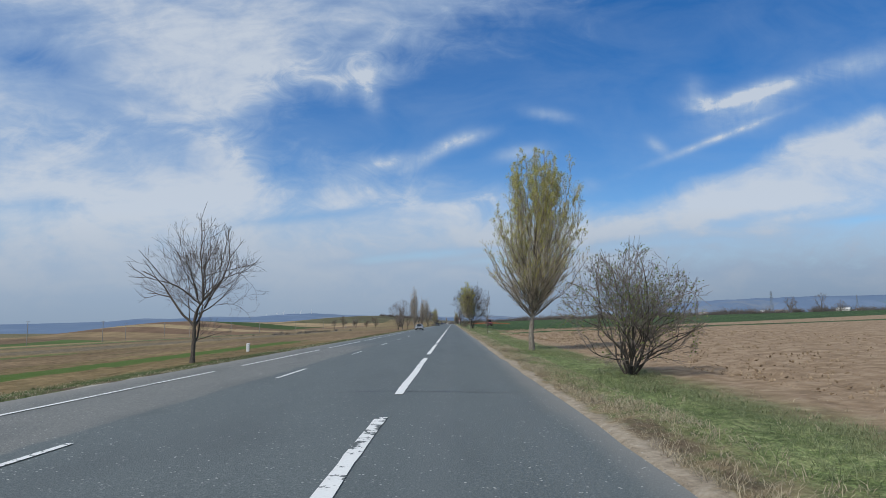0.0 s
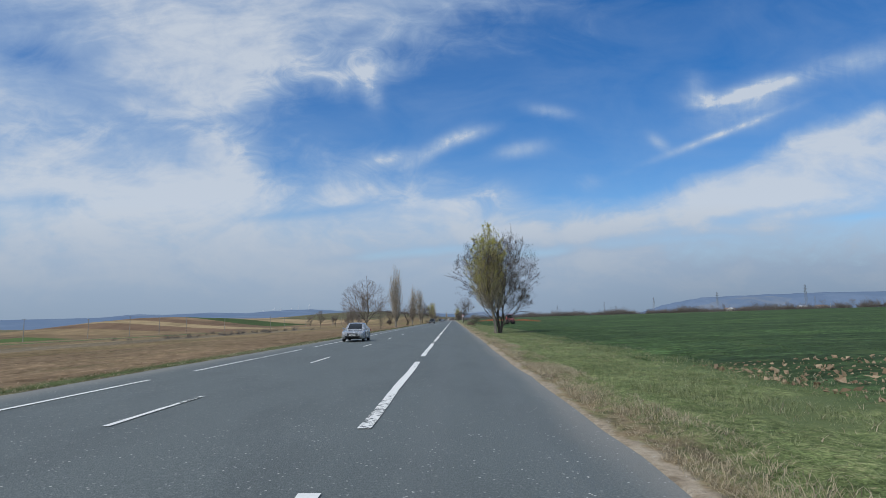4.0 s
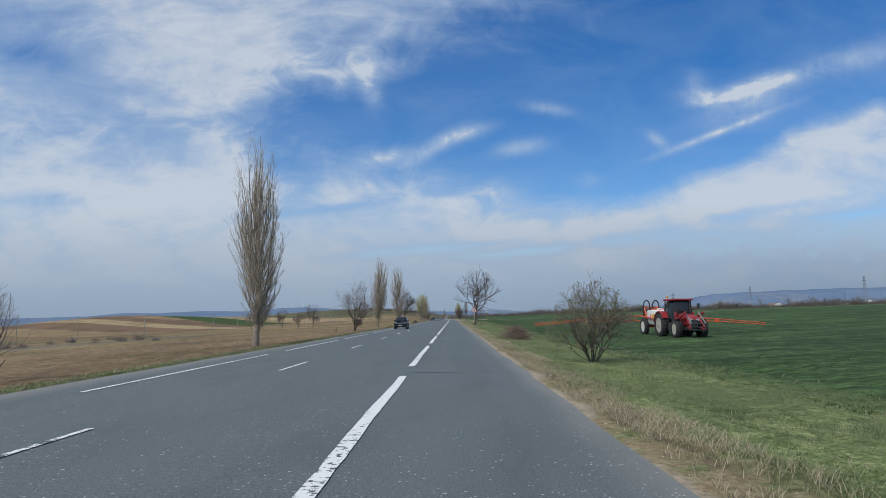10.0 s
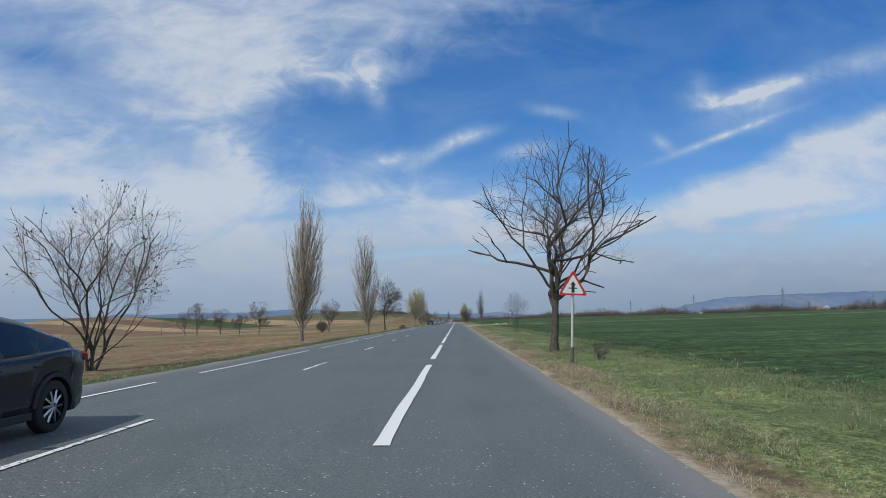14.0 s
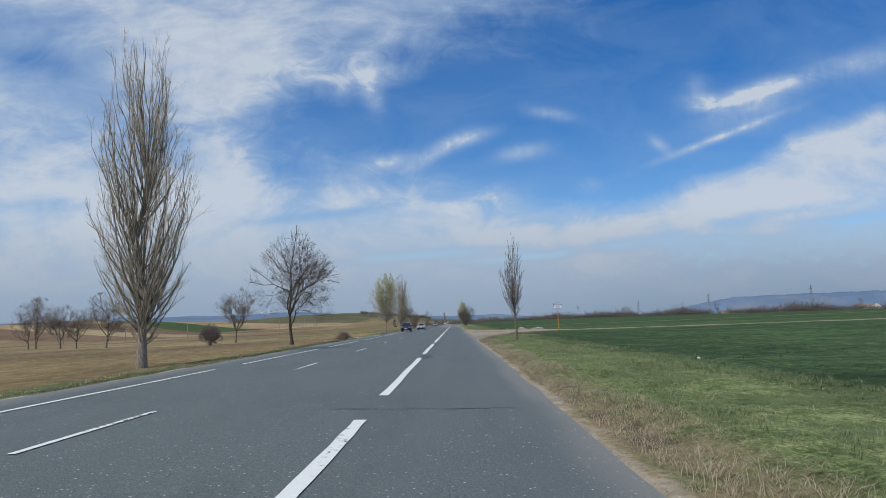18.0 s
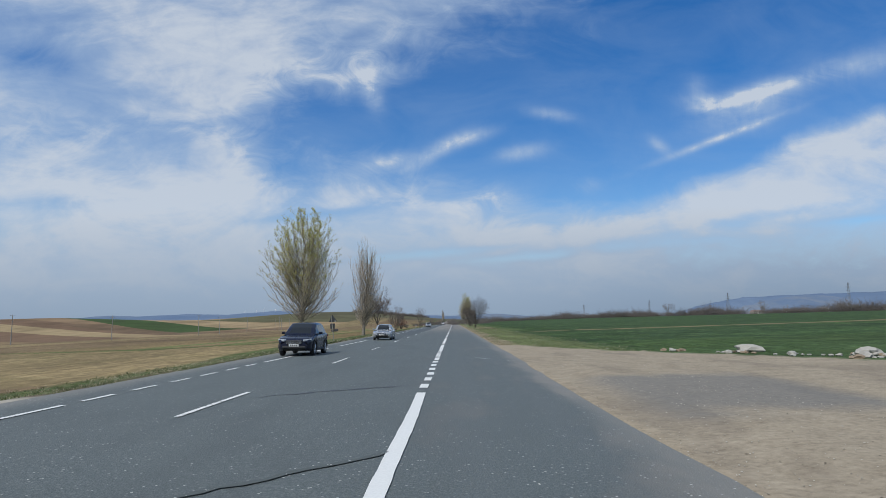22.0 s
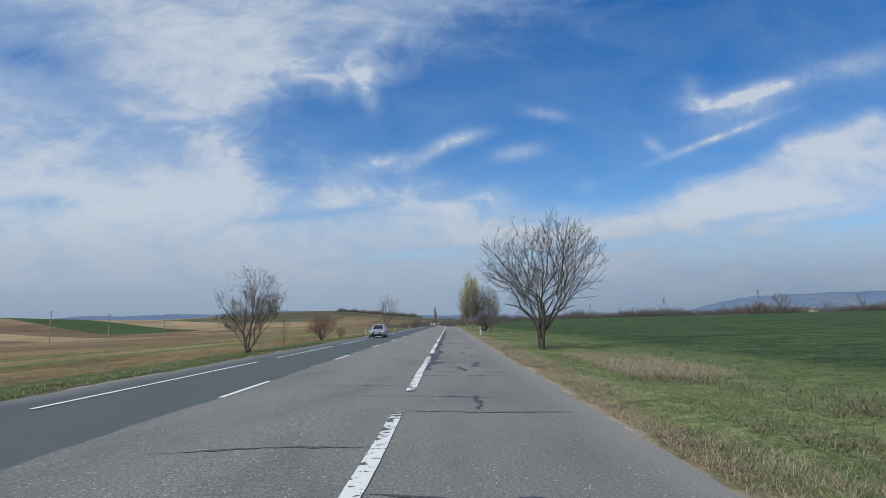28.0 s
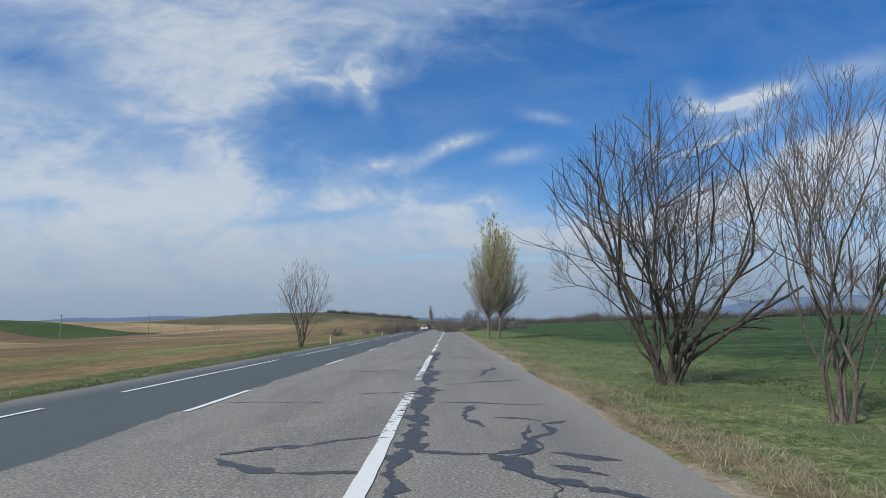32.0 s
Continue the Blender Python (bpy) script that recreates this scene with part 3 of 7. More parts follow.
    bank_x = n.calc("MULTIPLY_ADD", n.step(y, 535, 560), -2.6, n.calc("MULTIPLY", x, -1))
    lcol = n.mix(n.step(bank_x, 14.4, 15.8), lgrass, lfield)
    lcol = n.mix(n.calc("MULTIPLY", n.step(n.calc("MULTIPLY", xs, -1), 13.4, 12.2), n.step(wob, 0.4, 0.6)), lcol, n.mix(fine, (0.06, 0.045, 0.03), (0.17, 0.125, 0.08)))
    lcol = n.mix(n.step(n.calc("MULTIPLY", xs, -1), 11.5, 11.2), lcol, n.mix(fine, (0.30, 0.28, 0.24), (0.52, 0.49, 0.43)))
    lmouth = n.calc("MULTIPLY", n.step(n.calc("ABSOLUTE", n.calc("SUBTRACT", y, 517)), 6.0, 4.0), n.step(n.calc("MULTIPLY", x, -1), 17, 14))
    lcol = n.mix(lmouth, lcol, n.mix(fine, (0.30, 0.27, 0.22), (0.46, 0.42, 0.35)))
    col = n.mix(n.step(px, -4.0, -3.9), lcol, col)
    # rough woods and meadow far ahead
    wood = n.ramp(n.fractal(0.012, 5, 0.65), [(0.4, (0.075, 0.07, 0.042)), (0.6, (0.125, 0.115, 0.065))])
    col = n.mix(n.calc("MULTIPLY", n.step(n.calc("MULTIPLY_ADD", n.fractal(0.004, 2, 0.5), 500, py), 1700, 2000), n.step(px, -420, -250)), col, wood)
    n.bump(n.calc("MULTIPLY", n.calc("ADD", n.calc("MULTIPLY", fine, 0.5), mid), n.calc("MULTIPLY_ADD", side, -0.85, 1.0)), 0.9, 0.12)
    return n.done(col, 0.95, 0.0, 0.1)


def asphalt_material():
    n = Nodes("asphalt")
    px, py, pz = n.xyz()
    chips = n.voronoi(45.0, out="Distance")
    grit = n.fractal(26.0, 5, 0.8)
    blot = n.fractal(0.7, 4, 0.6, (1.0, 0.25, 1))
    slow = n.fractal(0.18, 3, 0.5, (1.0, 0.35, 1))
    dark = n.ramp(grit, [(0.38, (0.060, 0.073, 0.071)), (0.51, (0.100, 0.116, 0.111)), (0.64, (0.170, 0.188, 0.18))])
    pale = n.ramp(grit, [(0.40, (0.122, 0.118, 0.100)), (0.51, (0.228, 0.208, 0.174)), (0.61, (0.38, 0.346, 0.295))])
    smooth = n.ramp(grit, [(0.34, (0.052, 0.062, 0.060)), (0.53, (0.078, 0.091, 0.088)), (0.70, (0.12, 0.136, 0.13))])
    wav = n.calc("MULTIPLY", n.calc("SUBTRACT", n.fractal(0.35, 3, 0.6), 0.5), 0.7)
    x = n.calc("ADD", px, wav)
    own = n.step(x, -5.62, -5.52)
    turn = n.calc("MULTIPLY_ADD", n.calc("SUBTRACT", slow, 0.5), 60, py)
    old = n.calc("MULTIPLY", n.step(turn, 575, 690), own)
    col = n.mix(old, dark, pale)
    col = n.mix(n.calc("MULTIPLY", n.step(py, 560, 600), n.calc("SUBTRACT", 1.0, own)), col, smooth)
    col = n.mix(n.calc("MULTIPLY", n.step(n.calc("MULTIPLY_ADD", wav, 20, py), 58, 44), n.step(x, -5.9, -6.1)), col, n.mix(0.45, dark, pale))
    # wheel tracks, oil in the lane's middle, dusty edges
    col = n.mix(n.calc("MULTIPLY", n.step(blot, 0.42, 0.72), 0.3), col, (0.05, 0.056, 0.056))
    wheel = n.calc("MAXIMUM", n.step(n.calc("ABSOLUTE", n.calc("SUBTRACT", px, -0.25)), 0.45, 0.1), n.step(n.calc("ABSOLUTE", n.calc("SUBTRACT", px, 1.35)), 0.45, 0.1))
    col = n.mix(n.calc("MULTIPLY", wheel, 0.16), col, (0.13, 0.14, 0.137))
    dust = n.calc("MAXIMUM", n.step(n.calc("MULTIPLY_ADD", n.calc("SUBTRACT", blot, 0.5), 1.1, px), 1.55, 2.35), n.step(n.calc("MULTIPLY_ADD", n.calc("SUBTRACT", blot, 0.5), -1.2, px), -9.3, -10.5))
    col = n.mix(n.calc("MULTIPLY", dust, 0.48), col, (0.27, 0.25, 0.215))
    mouth = n.calc("MULTIPLY", n.step(n.calc("ABSOLUTE", n.calc("SUBTRACT", py, 520)), 45, 20), n.calc("MULTIPLY", n.step(blot, 0.5, 0.66), n.step(px, -3.0, 1.5)))
    col = n.mix(n.calc("MULTIPLY", mouth, 0.22), col, (0.3, 0.265, 0.22))
    sparkle = n.calc("MULTIPLY", n.step(n.voronoi(11.0, out="Distance"), 0.19, 0.10), n.step(n.fractal(2.5, 3, 0.6), 0.42, 0.6))
    newer = n.calc("MULTIPLY", n.step(py, 560, 600), n.calc("SUBTRACT", 1.0, own))
    col = n.mix(n.calc("MULTIPLY", sparkle, n.calc("MULTIPLY_ADD", newer, -0.75, 0.9)), col, (0.55, 0.54, 0.5))
    col = n.mix(n.calc("MULTIPLY", n.step(n.voronoi(27.0, out="Distance"), 0.24, 0.12), 0.22), col, (0.32, 0.33, 0.31))
    n.bump(n.calc("ADD", chips, n.calc("MULTIPLY", grit, 0.6)), 0.5, 0.012)
    return n.done(col, n.step(grit, 0.3, 0.7, 0.6, 0.82), 0.0, 0.45)


def paint_material(name, wear, size=7.0):
    n = Nodes(name)
    worn = n.fractal(size, 6, 0.7)
    area = n.fractal(0.14, 3, 0.5)
    gone = n.step(n.calc("ADD", worn, n.calc("MULTIPLY", n.calc("SUBTRACT", area, 0.5), 0.75)), wear, wear + 0.05)
    col = n.mix(gone, n.mix(n.fractal(30, 3, 0.6), (0.62, 0.62, 0.58), (0.80, 0.80, 0.77)), (0.09, 0.102, 0.096))
    n.bump(worn, 0.25, 0.01)
    return n.done(col, 0.7, 0.0, 0.3)


def tar_material():
    n = Nodes("tar_seal")
    g = n.fractal(22.0, 5, 0.8)
    return n.done(n.ramp(g, [(0.36, (0.028, 0.030, 0.036)), (0.52, (0.058, 0.062, 0.070)), (0.66, (0.13, 0.135, 0.14))]), n.step(g, 0.3, 0.7, 0.5, 0.75), 0.0, 0.4)


ground = build_ground()


def build_road():
    xs = np.array([ROAD_L, -9.6, -8.8, -7.2, -5.55, -3.4, -1.25, 0.4, 1.6, ROAD_R])
    ys = np.concatenate([np.arange(-45, 760, 0.6), np.geomspace(760.6, 3000, 120)])
    X, Y = np.meshgrid(xs, ys)
    Z = road_z(X)
    rag = np.interp(np.arange(len(ys)), np.arange(0, len(ys), 3), np.random.default_rng(5).normal(0, 0.032, len(range(0, len(ys), 3))))
    X = X.copy()
    X[:, -1] += rag + 0.05 * np.sin(ys * 0.13) + 0.06 * np.clip((ys - 300) / 300, -1, 1)
    X[:, 0] += 0.8 * np.roll(rag, 31) + 0.1 * np.sin(ys * 0.09)
    skirt = [np.stack([X[:, i], Y[:, i], Z[:, i] - 0.22], -1)[:, None] for i in (0, -1)]
    V = np.concatenate([skirt[0], np.stack([X, Y, Z], -1), skirt[1]], 1)
    ny, nx = V.shape[:2]
    idx = np.arange(ny * nx).reshape(ny, nx)
    quads = np.stack([idx[:-1, :-1], idx[:-1, 1:], idx[1:, 1:], idx[1:, :-1]], -1).reshape(-1, 4)
    return tagged(part("road", quick_mesh("road", V, quads), asphalt_material()), "grey asphalt country road with white dashed lines and patched lanes", "road", kind="structure")


road = build_road()


def strip_mesh(name, pts, half, lift=0.014, rise=0.0, other=None):
    """A flat strip along points on the road, with a half breadth at each (and its own on the other side, where given)."""
    pts, half = np.asarray(pts, float), np.asarray(half, float)
    other = half if other is None else np.asarray(other, float)
    d = np.gradient(pts, axis=0)
    side = np.stack([d[:, 1], -d[:, 0]], -1) / (np.linalg.norm(d, axis=1)[:, None] + 1e-9)
    a, b = pts + side * half[:, None], pts - side * other[:, None]
    V = np.concatenate([a, b])
    z = road_z(V[:, 0]) + lift
    n = len(pts)
    i = np.arange(n - 1)
    return quick_mesh(name, np.column_stack([V, z + rise * np.tile(np.linspace(0, 1, n), 2)]), np.stack([i, i + n, i + n + 1, i + 1], -1))


def dashes(name, x, half, spans, material, label):
    rng = np.random.default_rng(int(abs(x) * 100) + len(spans))
    for a, b in spans:
        k = max(3, int((b - a) / 0.5))
        ys = np.linspace(a, b, k)
        xs = np.full(k, x) + 0.012 * np.sin(ys * 0.7 + x)
        h = half * (1 + rng.normal(0, 0.05, k))
        part(name, strip_mesh(name, np.column_stack([xs, ys]), h), material, road, label)


def build_markings():
    thick, thin = paint_material("road_paint", 0.62), paint_material("worn_road_paint", 0.55)
    spans = [(-7.4 - 15.4, -7.4)] + [(11.5 + 18.95 * n - 15.3, 11.5 + 18.95 * n) for n in range(0, 26)]
    spans += [(487.5 + 0.5, 505.6), (506.4, 507.2)] + [(508.6, 524.0)] + [(525.0 + 1.35 * i, 525.7 + 1.35 * i) for i in range(6)]
    spans = [s for s in spans if not 505.8 < s[0] < 535] + [(506.3, 506.9), (507.4, 519.5)] + [(520.6 + 2.0 * i, 521.6 + 2.0 * i) for i in range(6)] + [(532.3, 534.3), (535.0, 550.8)]
    spans += [(568.9 + 18.95 * n - 15.3, 568.9 + 18.95 * n) for n in range(1, 46)]
    spans += [(553.4, 569.6)]
    chipped = paint_material("chipped_road_paint", 0.51, 4.0)
    dashes("centre_dash", -1.25, 0.105, [s for s in spans if s[1] > 585 or s[1] < 13], chipped, "thick white centre dash, badly chipped")
    dashes("centre_dash", -1.25, 0.105, [s for s in spans if 13 <= s[1] < 470 or 545 < s[1] <= 585], thick, "thick white centre dash with worn patches")
    fresh = paint_material("fresh_road_paint", 0.8)
    dashes("centre_dash", -1.25, 0.105, [s for s in spans if 470 <= s[1] <= 545], fresh, "thick white centre dash, freshly painted")
    spans = [(9.4 + 15.02 * n - 4.1, 9.4 + 15.02 * n) for n in range(-1, 36)] + [(548.0 + 14.8 * n - 4.1, 548.0 + 14.8 * n) for n in range(0, 40)]
    dashes("lane_dash", -5.48, 0.06, [s for s in spans if s[1] < 585], thin, "thin worn white lane dash")
    dashes("lane_dash", -5.48, 0.07, [s for s in spans if s[1] >= 585], paint_material("lane_road_paint", 0.7), "white lane dash on the seam of the old paving")
    ends = [24.0 + 19.0 * n for n in range(-2, 27)]
    spans = [(e - 15.8, e) for e in ends] + [(518.7 + 2.28 * i, 520.1 + 2.28 * i) for i in range(6)] + [(532.6, 547.3)]
    spans += [(548.3 + 18.88 * n - 15.6, 548.3 + 18.88 * n) for n in range(1, 50)]
    scrape = strip_mesh("paint_scrape", [(-3.2 + 0.17 * i + 0.03 * math.sin(i * 2.1), 510.5 + 0.19 * i + 0.05 * math.sin(i * 1.3)) for i in range(12)], [0.02 + 0.05 * abs(math.sin(i * 1.7)) for i in range(12)])
    scraped = paint_material("scraped_paint", 0.44, 14.0)
    part("paint_scrape", scrape, scraped, road, "pale paint scrape across the lane")
    for (xa, ya), (xb, yb), w in (((0.5, 534.6), (1.1, 533.2), 0.06), ((1.75, 532.2), (2.2, 531.6), 0.05), ((-0.1, 537.6), (0.15, 537.0), 0.05)):
        line = [(xa + (xb - xa) * i / 9, ya + (yb - ya) * i / 9 + 0.02 * math.sin(i * 2.3)) for i in range(10)]
        part("paint_scrape", strip_mesh("paint_scrape", line, [w * (0.5 + 0.5 * abs(math.sin(i * 1.9 + 1))) for i in range(10)], 0.006), scraped, road, "pale paint scrape across the lane")
    dashes("edge_dash", -8.78, 0.07, spans, thick, "white edge line dash")


build_markings()


def build_tar():
    """Sealed cracks: across the lanes, and wandering along the centre line of the old paving."""
    tar = tar_material()
    rng = np.random.default_rng(12)
    layer = [0]

    def ease(v):
        for _ in range(3):
            v = np.convolve(np.pad(v, 1, mode="edge"), (0.25, 0.5, 0.25), "valid")
        return v

    def seal(x0, y0, x1, y1, w, k=None):
        n = k or max(16, int(math.hypot(x1 - x0, y1 - y0) * 24))
        t = np.linspace(0, 1, n)
        wig = np.cumsum(rng.normal(0, 0.026, (n, 2)), 0)
        wig = np.column_stack([ease(wig[:, 0]), ease(wig[:, 1])])
        wig -= wig[0]
        wig -= t[:, None] * wig[-1]
        pts = np.column_stack([x0 + (x1 - x0) * t, y0 + (y1 - y0) * t]) + wig
        ends = np.minimum(1, 5 * t * (1 - t) + 0.08)
        slow = np.interp(np.arange(n), np.arange(0, n + 7, 7), rng.random(len(range(0, n + 7, 7))))
        h, h2 = (w * (0.1 + 1.3 * slow ** 1.6 + 0.75 * np.convolve(rng.random(n), (0.25, 0.5, 0.25), "same") ** 2) * ends for _ in range(2))
        layer[0] += 1
        part("tar_seal", strip_mesh("tar_seal", pts, h, 0.002 + 0.0003 * (layer[0] % 19), 0.002, h2), tar, road)

    for y in (16, 36.5, 61.5, 86.0, 158.5, 159.2, 181.0, 237.0, 238.0, 259.0, 297.0, 318.0, 407.0, 430.0, 455.0, 578.0, 600.0):
        seal(rng.uniform(-4.5, 0.0), y, rng.uniform(1.2, 2.1), y + rng.uniform(-0.5, 0.5), 0.05)
    # the wide seals near the start and the end
    for a in ((0.5, 154.6, 2.1, 154.9, 0.11), (-0.9, 82.0, -0.9, 87.0, 0.28), (0.7, 82.5, 0.9, 92.0, 0.22), (-0.8, 83.2, 1.7, 84.0, 0.16), (-0.6, 80.9, 1.6, 81.4, 0.3), (0.9, 88.0, 1.8, 88.4, 0.1),
              (-1.1, 313.0, -0.9, 317.5, 0.22), (0.0, 316.6, 1.6, 315.6, 0.1), (1.4, 315.8, 1.5, 311.0, 0.22), (-2.6, 312.6, -1.2, 314.0, 0.12), (0.2, 318.0, 2.0, 318.6, 0.05),
              (-0.9, 446.5, -1.0, 450.5, 0.18), (-1.0, 469.5, -1.1, 465.0, 0.2), (-5.0, 519.0, -1.5, 521.5, 0.08)):
        seal(*a)
    def snake(pts, w):
        for (xa, ya), (xb, yb) in zip(pts, pts[1:]):
            seal(xa, ya, xb, yb, w)

    # a broad seal follows the broken edge line
    for i in range(20):
        y = 655.0 + 5.4 * i
        seal(-0.96 + 0.04 * math.sin(i * 2.1), y, -0.96 + 0.04 * math.sin(i * 2.1 + 2.1), y + 5.9, 0.21 + 0.05 * math.sin(i * 1.3))
    # seals across the lanes, thin ones and thick ones
    for x0, y0, x1, y1 in ((0.1, 686.9, 2.05, 687.5), (-3.8, 690.3, -1.35, 690.5), (-5.1, 694.7, -1.1, 695.5), (-1.1, 695.5, 2.2, 697.8), (-0.8, 703.7, 2.2, 701.1), (-0.9, 710.7, -0.1, 710.4), (-0.7, 717.9, 1.7, 718.8),
                           (-5.1, 714.1, -3.8, 714.5), (-0.6, 737.4, 1.75, 737.3), (-5.2, 737.8, -2.8, 737.5), (-2.6, 739.3, -1.2, 739.7), (-0.5, 741.5, 2.1, 743.6), (-4.7, 746.6, -1.6, 747.6), (0.45, 753.6, 2.2, 753.6)):
        seal(x0, y0, x1, y1, 0.055)
    for x0, y0, x1, y1 in ((-0.8, 684.5, 2.45, 684.9), (-2.9, 684.8, -2.4, 685.1), (0.0, 707.4, 2.5, 707.9), (0.18, 708.7, 0.9, 708.6), (0.25, 709.8, 1.5, 710.0), (0.48, 711.4, 1.2, 711.6), (-0.4, 713.7, 2.0, 714.7), (0.3, 714.0, 1.4, 714.1),
                           (0.4, 724.1, 1.9, 726.0), (0.6, 725.0, 1.6, 725.3), (0.98, 732.1, 1.8, 731.6), (0.86, 731.4, 1.45, 730.8), (0.45, 735.3, 1.3, 734.8)):
        seal(x0, y0, x1, y1, 0.10)
    # winding seals in the wheel tracks
    snake([(-0.3, 707.1), (0.05, 707.5), (0.2, 709.3), (-0.35, 710.1), (0.5, 711.4), (0.7, 713.7)], 0.14)
    snake([(-2.25, 706.6), (-2.1, 707.9), (-2.25, 709.6), (-1.9, 711.0)], 0.13)
    snake([(-2.1, 707.6), (-2.85, 708.3), (-2.8, 709.2), (-3.2, 710.0)], 0.09)
    snake([(-2.4, 713.4), (-2.2, 714.5), (-1.8, 715.7)], 0.10)
    snake([(1.0, 725.0), (0.7, 730.0), (1.0, 734.4)], 0.08)
    snake([(-3.3, 732.0), (-2.7, 732.5), (-2.3, 732.5), (-1.2, 733.5)], 0.10)
    snake([(-3.3, 731.8), (-2.2, 730.9), (-1.3, 730.9)], 0.11)
    snake([(-0.9, 732.4), (0.2, 732.0), (0.95, 732.4), (1.25, 734.6), (1.7, 734.9)], 0.09)
    snake([(0.2, 732.0), (0.5, 730.9), (1.1, 730.3), (1.6, 729.9)], 0.14)
    snake([(0.2, 737.1), (-0.05, 735.0), (0.25, 734.2)], 0.09)
    snake([(0.7, 744.6), (1.4, 749.0)], 0.10)
    y = 572.0
    while y < 830:
        far = y > 612
        x0, x1 = (rng.uniform(-5.2, -2.5), rng.uniform(0.6, 2.2)) if rng.random() < 0.4 else ((-1.2, rng.uniform(0.8, 2.2)) if rng.random() < 0.6 else (rng.uniform(-5.3, -3.5), -1.3))
        seal(x0, y, x1, y + rng.uniform(-0.7, 0.7), rng.uniform(0.03, 0.06) if far else rng.uniform(0.02, 0.045))
        if 640 < y < 684 and rng.random() < 0.4:
            cx = rng.uniform(0.1, 0.9)
            seal(cx, y, cx + rng.normal(0, 0.3), y + rng.uniform(1.5, 3.0), rng.uniform(0.06, 0.11))
        y += rng.uniform(1.8, 3.8) if far else rng.uniform(4, 8)
        if 683 < y < 755:
            y = 756.0


build_tar()

# ---- trees and bushes ----
BARK_GREY = bark("bark_grey_brown", (0.08, 0.066, 0.052), (0.22, 0.19, 0.155))
BARK_POPLAR = bark("bark_poplar", (0.12, 0.10, 0.08), (0.34, 0.30, 0.245))
BARK_DARK = bark("bark_dark", (0.045, 0.038, 0.032), (0.14, 0.12, 0.10))
TWIG_GREY = plain("twig_grey", (0.20, 0.165, 0.14), 0.85, vary=0.25)
TWIG_POPLAR = plain("twig_poplar", (0.50, 0.43, 0.335), 0.85, vary=0.25)
TWIG_DARK = plain("twig_dark", (0.12, 0.098, 0.085), 0.85, vary=0.25)
TWIG_RED = plain("twig_reddish", (0.24, 0.13, 0.09), 0.85, vary=0.25)
LEAF_SPRING = leafy("leaf_spring", (0.40, 0.39, 0.07), (0.70, 0.64, 0.16), shine=0.5)
LEAF_OLIVE = leafy("leaf_olive", (0.26, 0.28, 0.07), (0.44, 0.44, 0.13), shine=0.35)
LEAF_BROWN = leafy("leaf_dry", (0.035, 0.027, 0.02), (0.085, 0.06, 0.04), shine=0.1)
LEAF_BUD = leafy("leaf_bud", (0.12, 0.18, 0.045), (0.26, 0.31, 0.09), shine=0.3)


def tubes(chains, radii, sides):
    """Verts and quads of tapered tubes round many chains at once: chains n x k x 3, radii n x k."""
    n, k, _ = chains.shape
    tan = np.gradient(chains, axis=1)
    tan /= np.linalg.norm(tan, axis=2, keepdims=True) + 1e-9
    ref = np.where(np.abs(tan[..., 2:3]) > 0.9, np.array([1.0, 0, 0]), np.array([0, 0, 1.0]))
    u = np.cross(tan, ref)
    u /= np.linalg.norm(u, axis=2, keepdims=True) + 1e-9
    v = np.cross(tan, u)
    a = np.arange(sides) * 2 * np.pi / sides
    ring = (u[:, :, None] * np.cos(a)[:, None] + v[:, :, None] * np.sin(a)[:, None]) * radii[:, :, None, None]
    verts = (chains[:, :, None] + ring).reshape(-1, 3)
    i = np.arange(n)[:, None, None] * k * sides + np.arange(k - 1)[None, :, None] * sides
    s, s2 = np.arange(sides), (np.arange(sides) + 1) % sides
    quads = np.stack([i + s, i + s2, i + sides + s2, i + sides + s], -1).reshape(-1, 4)
    return verts, quads


def tube_mesh(name, groups):
    V, Q, off = [], [], 0
    for chains, radii, sides in groups:
        v, q = tubes(chains, radii, sides)
        V.append(v)
        Q.append(q + off)
        off += len(v)
    return quick_mesh(name, np.concatenate(V), np.concatenate(Q), True)


def unit(v):
    return v / (np.linalg.norm(v, axis=-1, keepdims=True) + 1e-9)


def arcs(a, b, lift, k, rng, jitter):
    """Bent chains from points a to points b; lift bends the middle towards the given vectors."""
    t = np.linspace(0, 1, k)[None, :, None]
    mid = (a + b)[:, None] / 2 + lift[:, None]
    c = (1 - t) ** 2 * a[:, None] + 2 * t * (1 - t) * mid + t ** 2 * b[:, None]
    wig = np.cumsum(rng.normal(0, 1, c.shape), 1) * jitter[:, None, None]
    wig -= wig[:, :1]
    return c + wig * np.minimum(1, 3 * t)


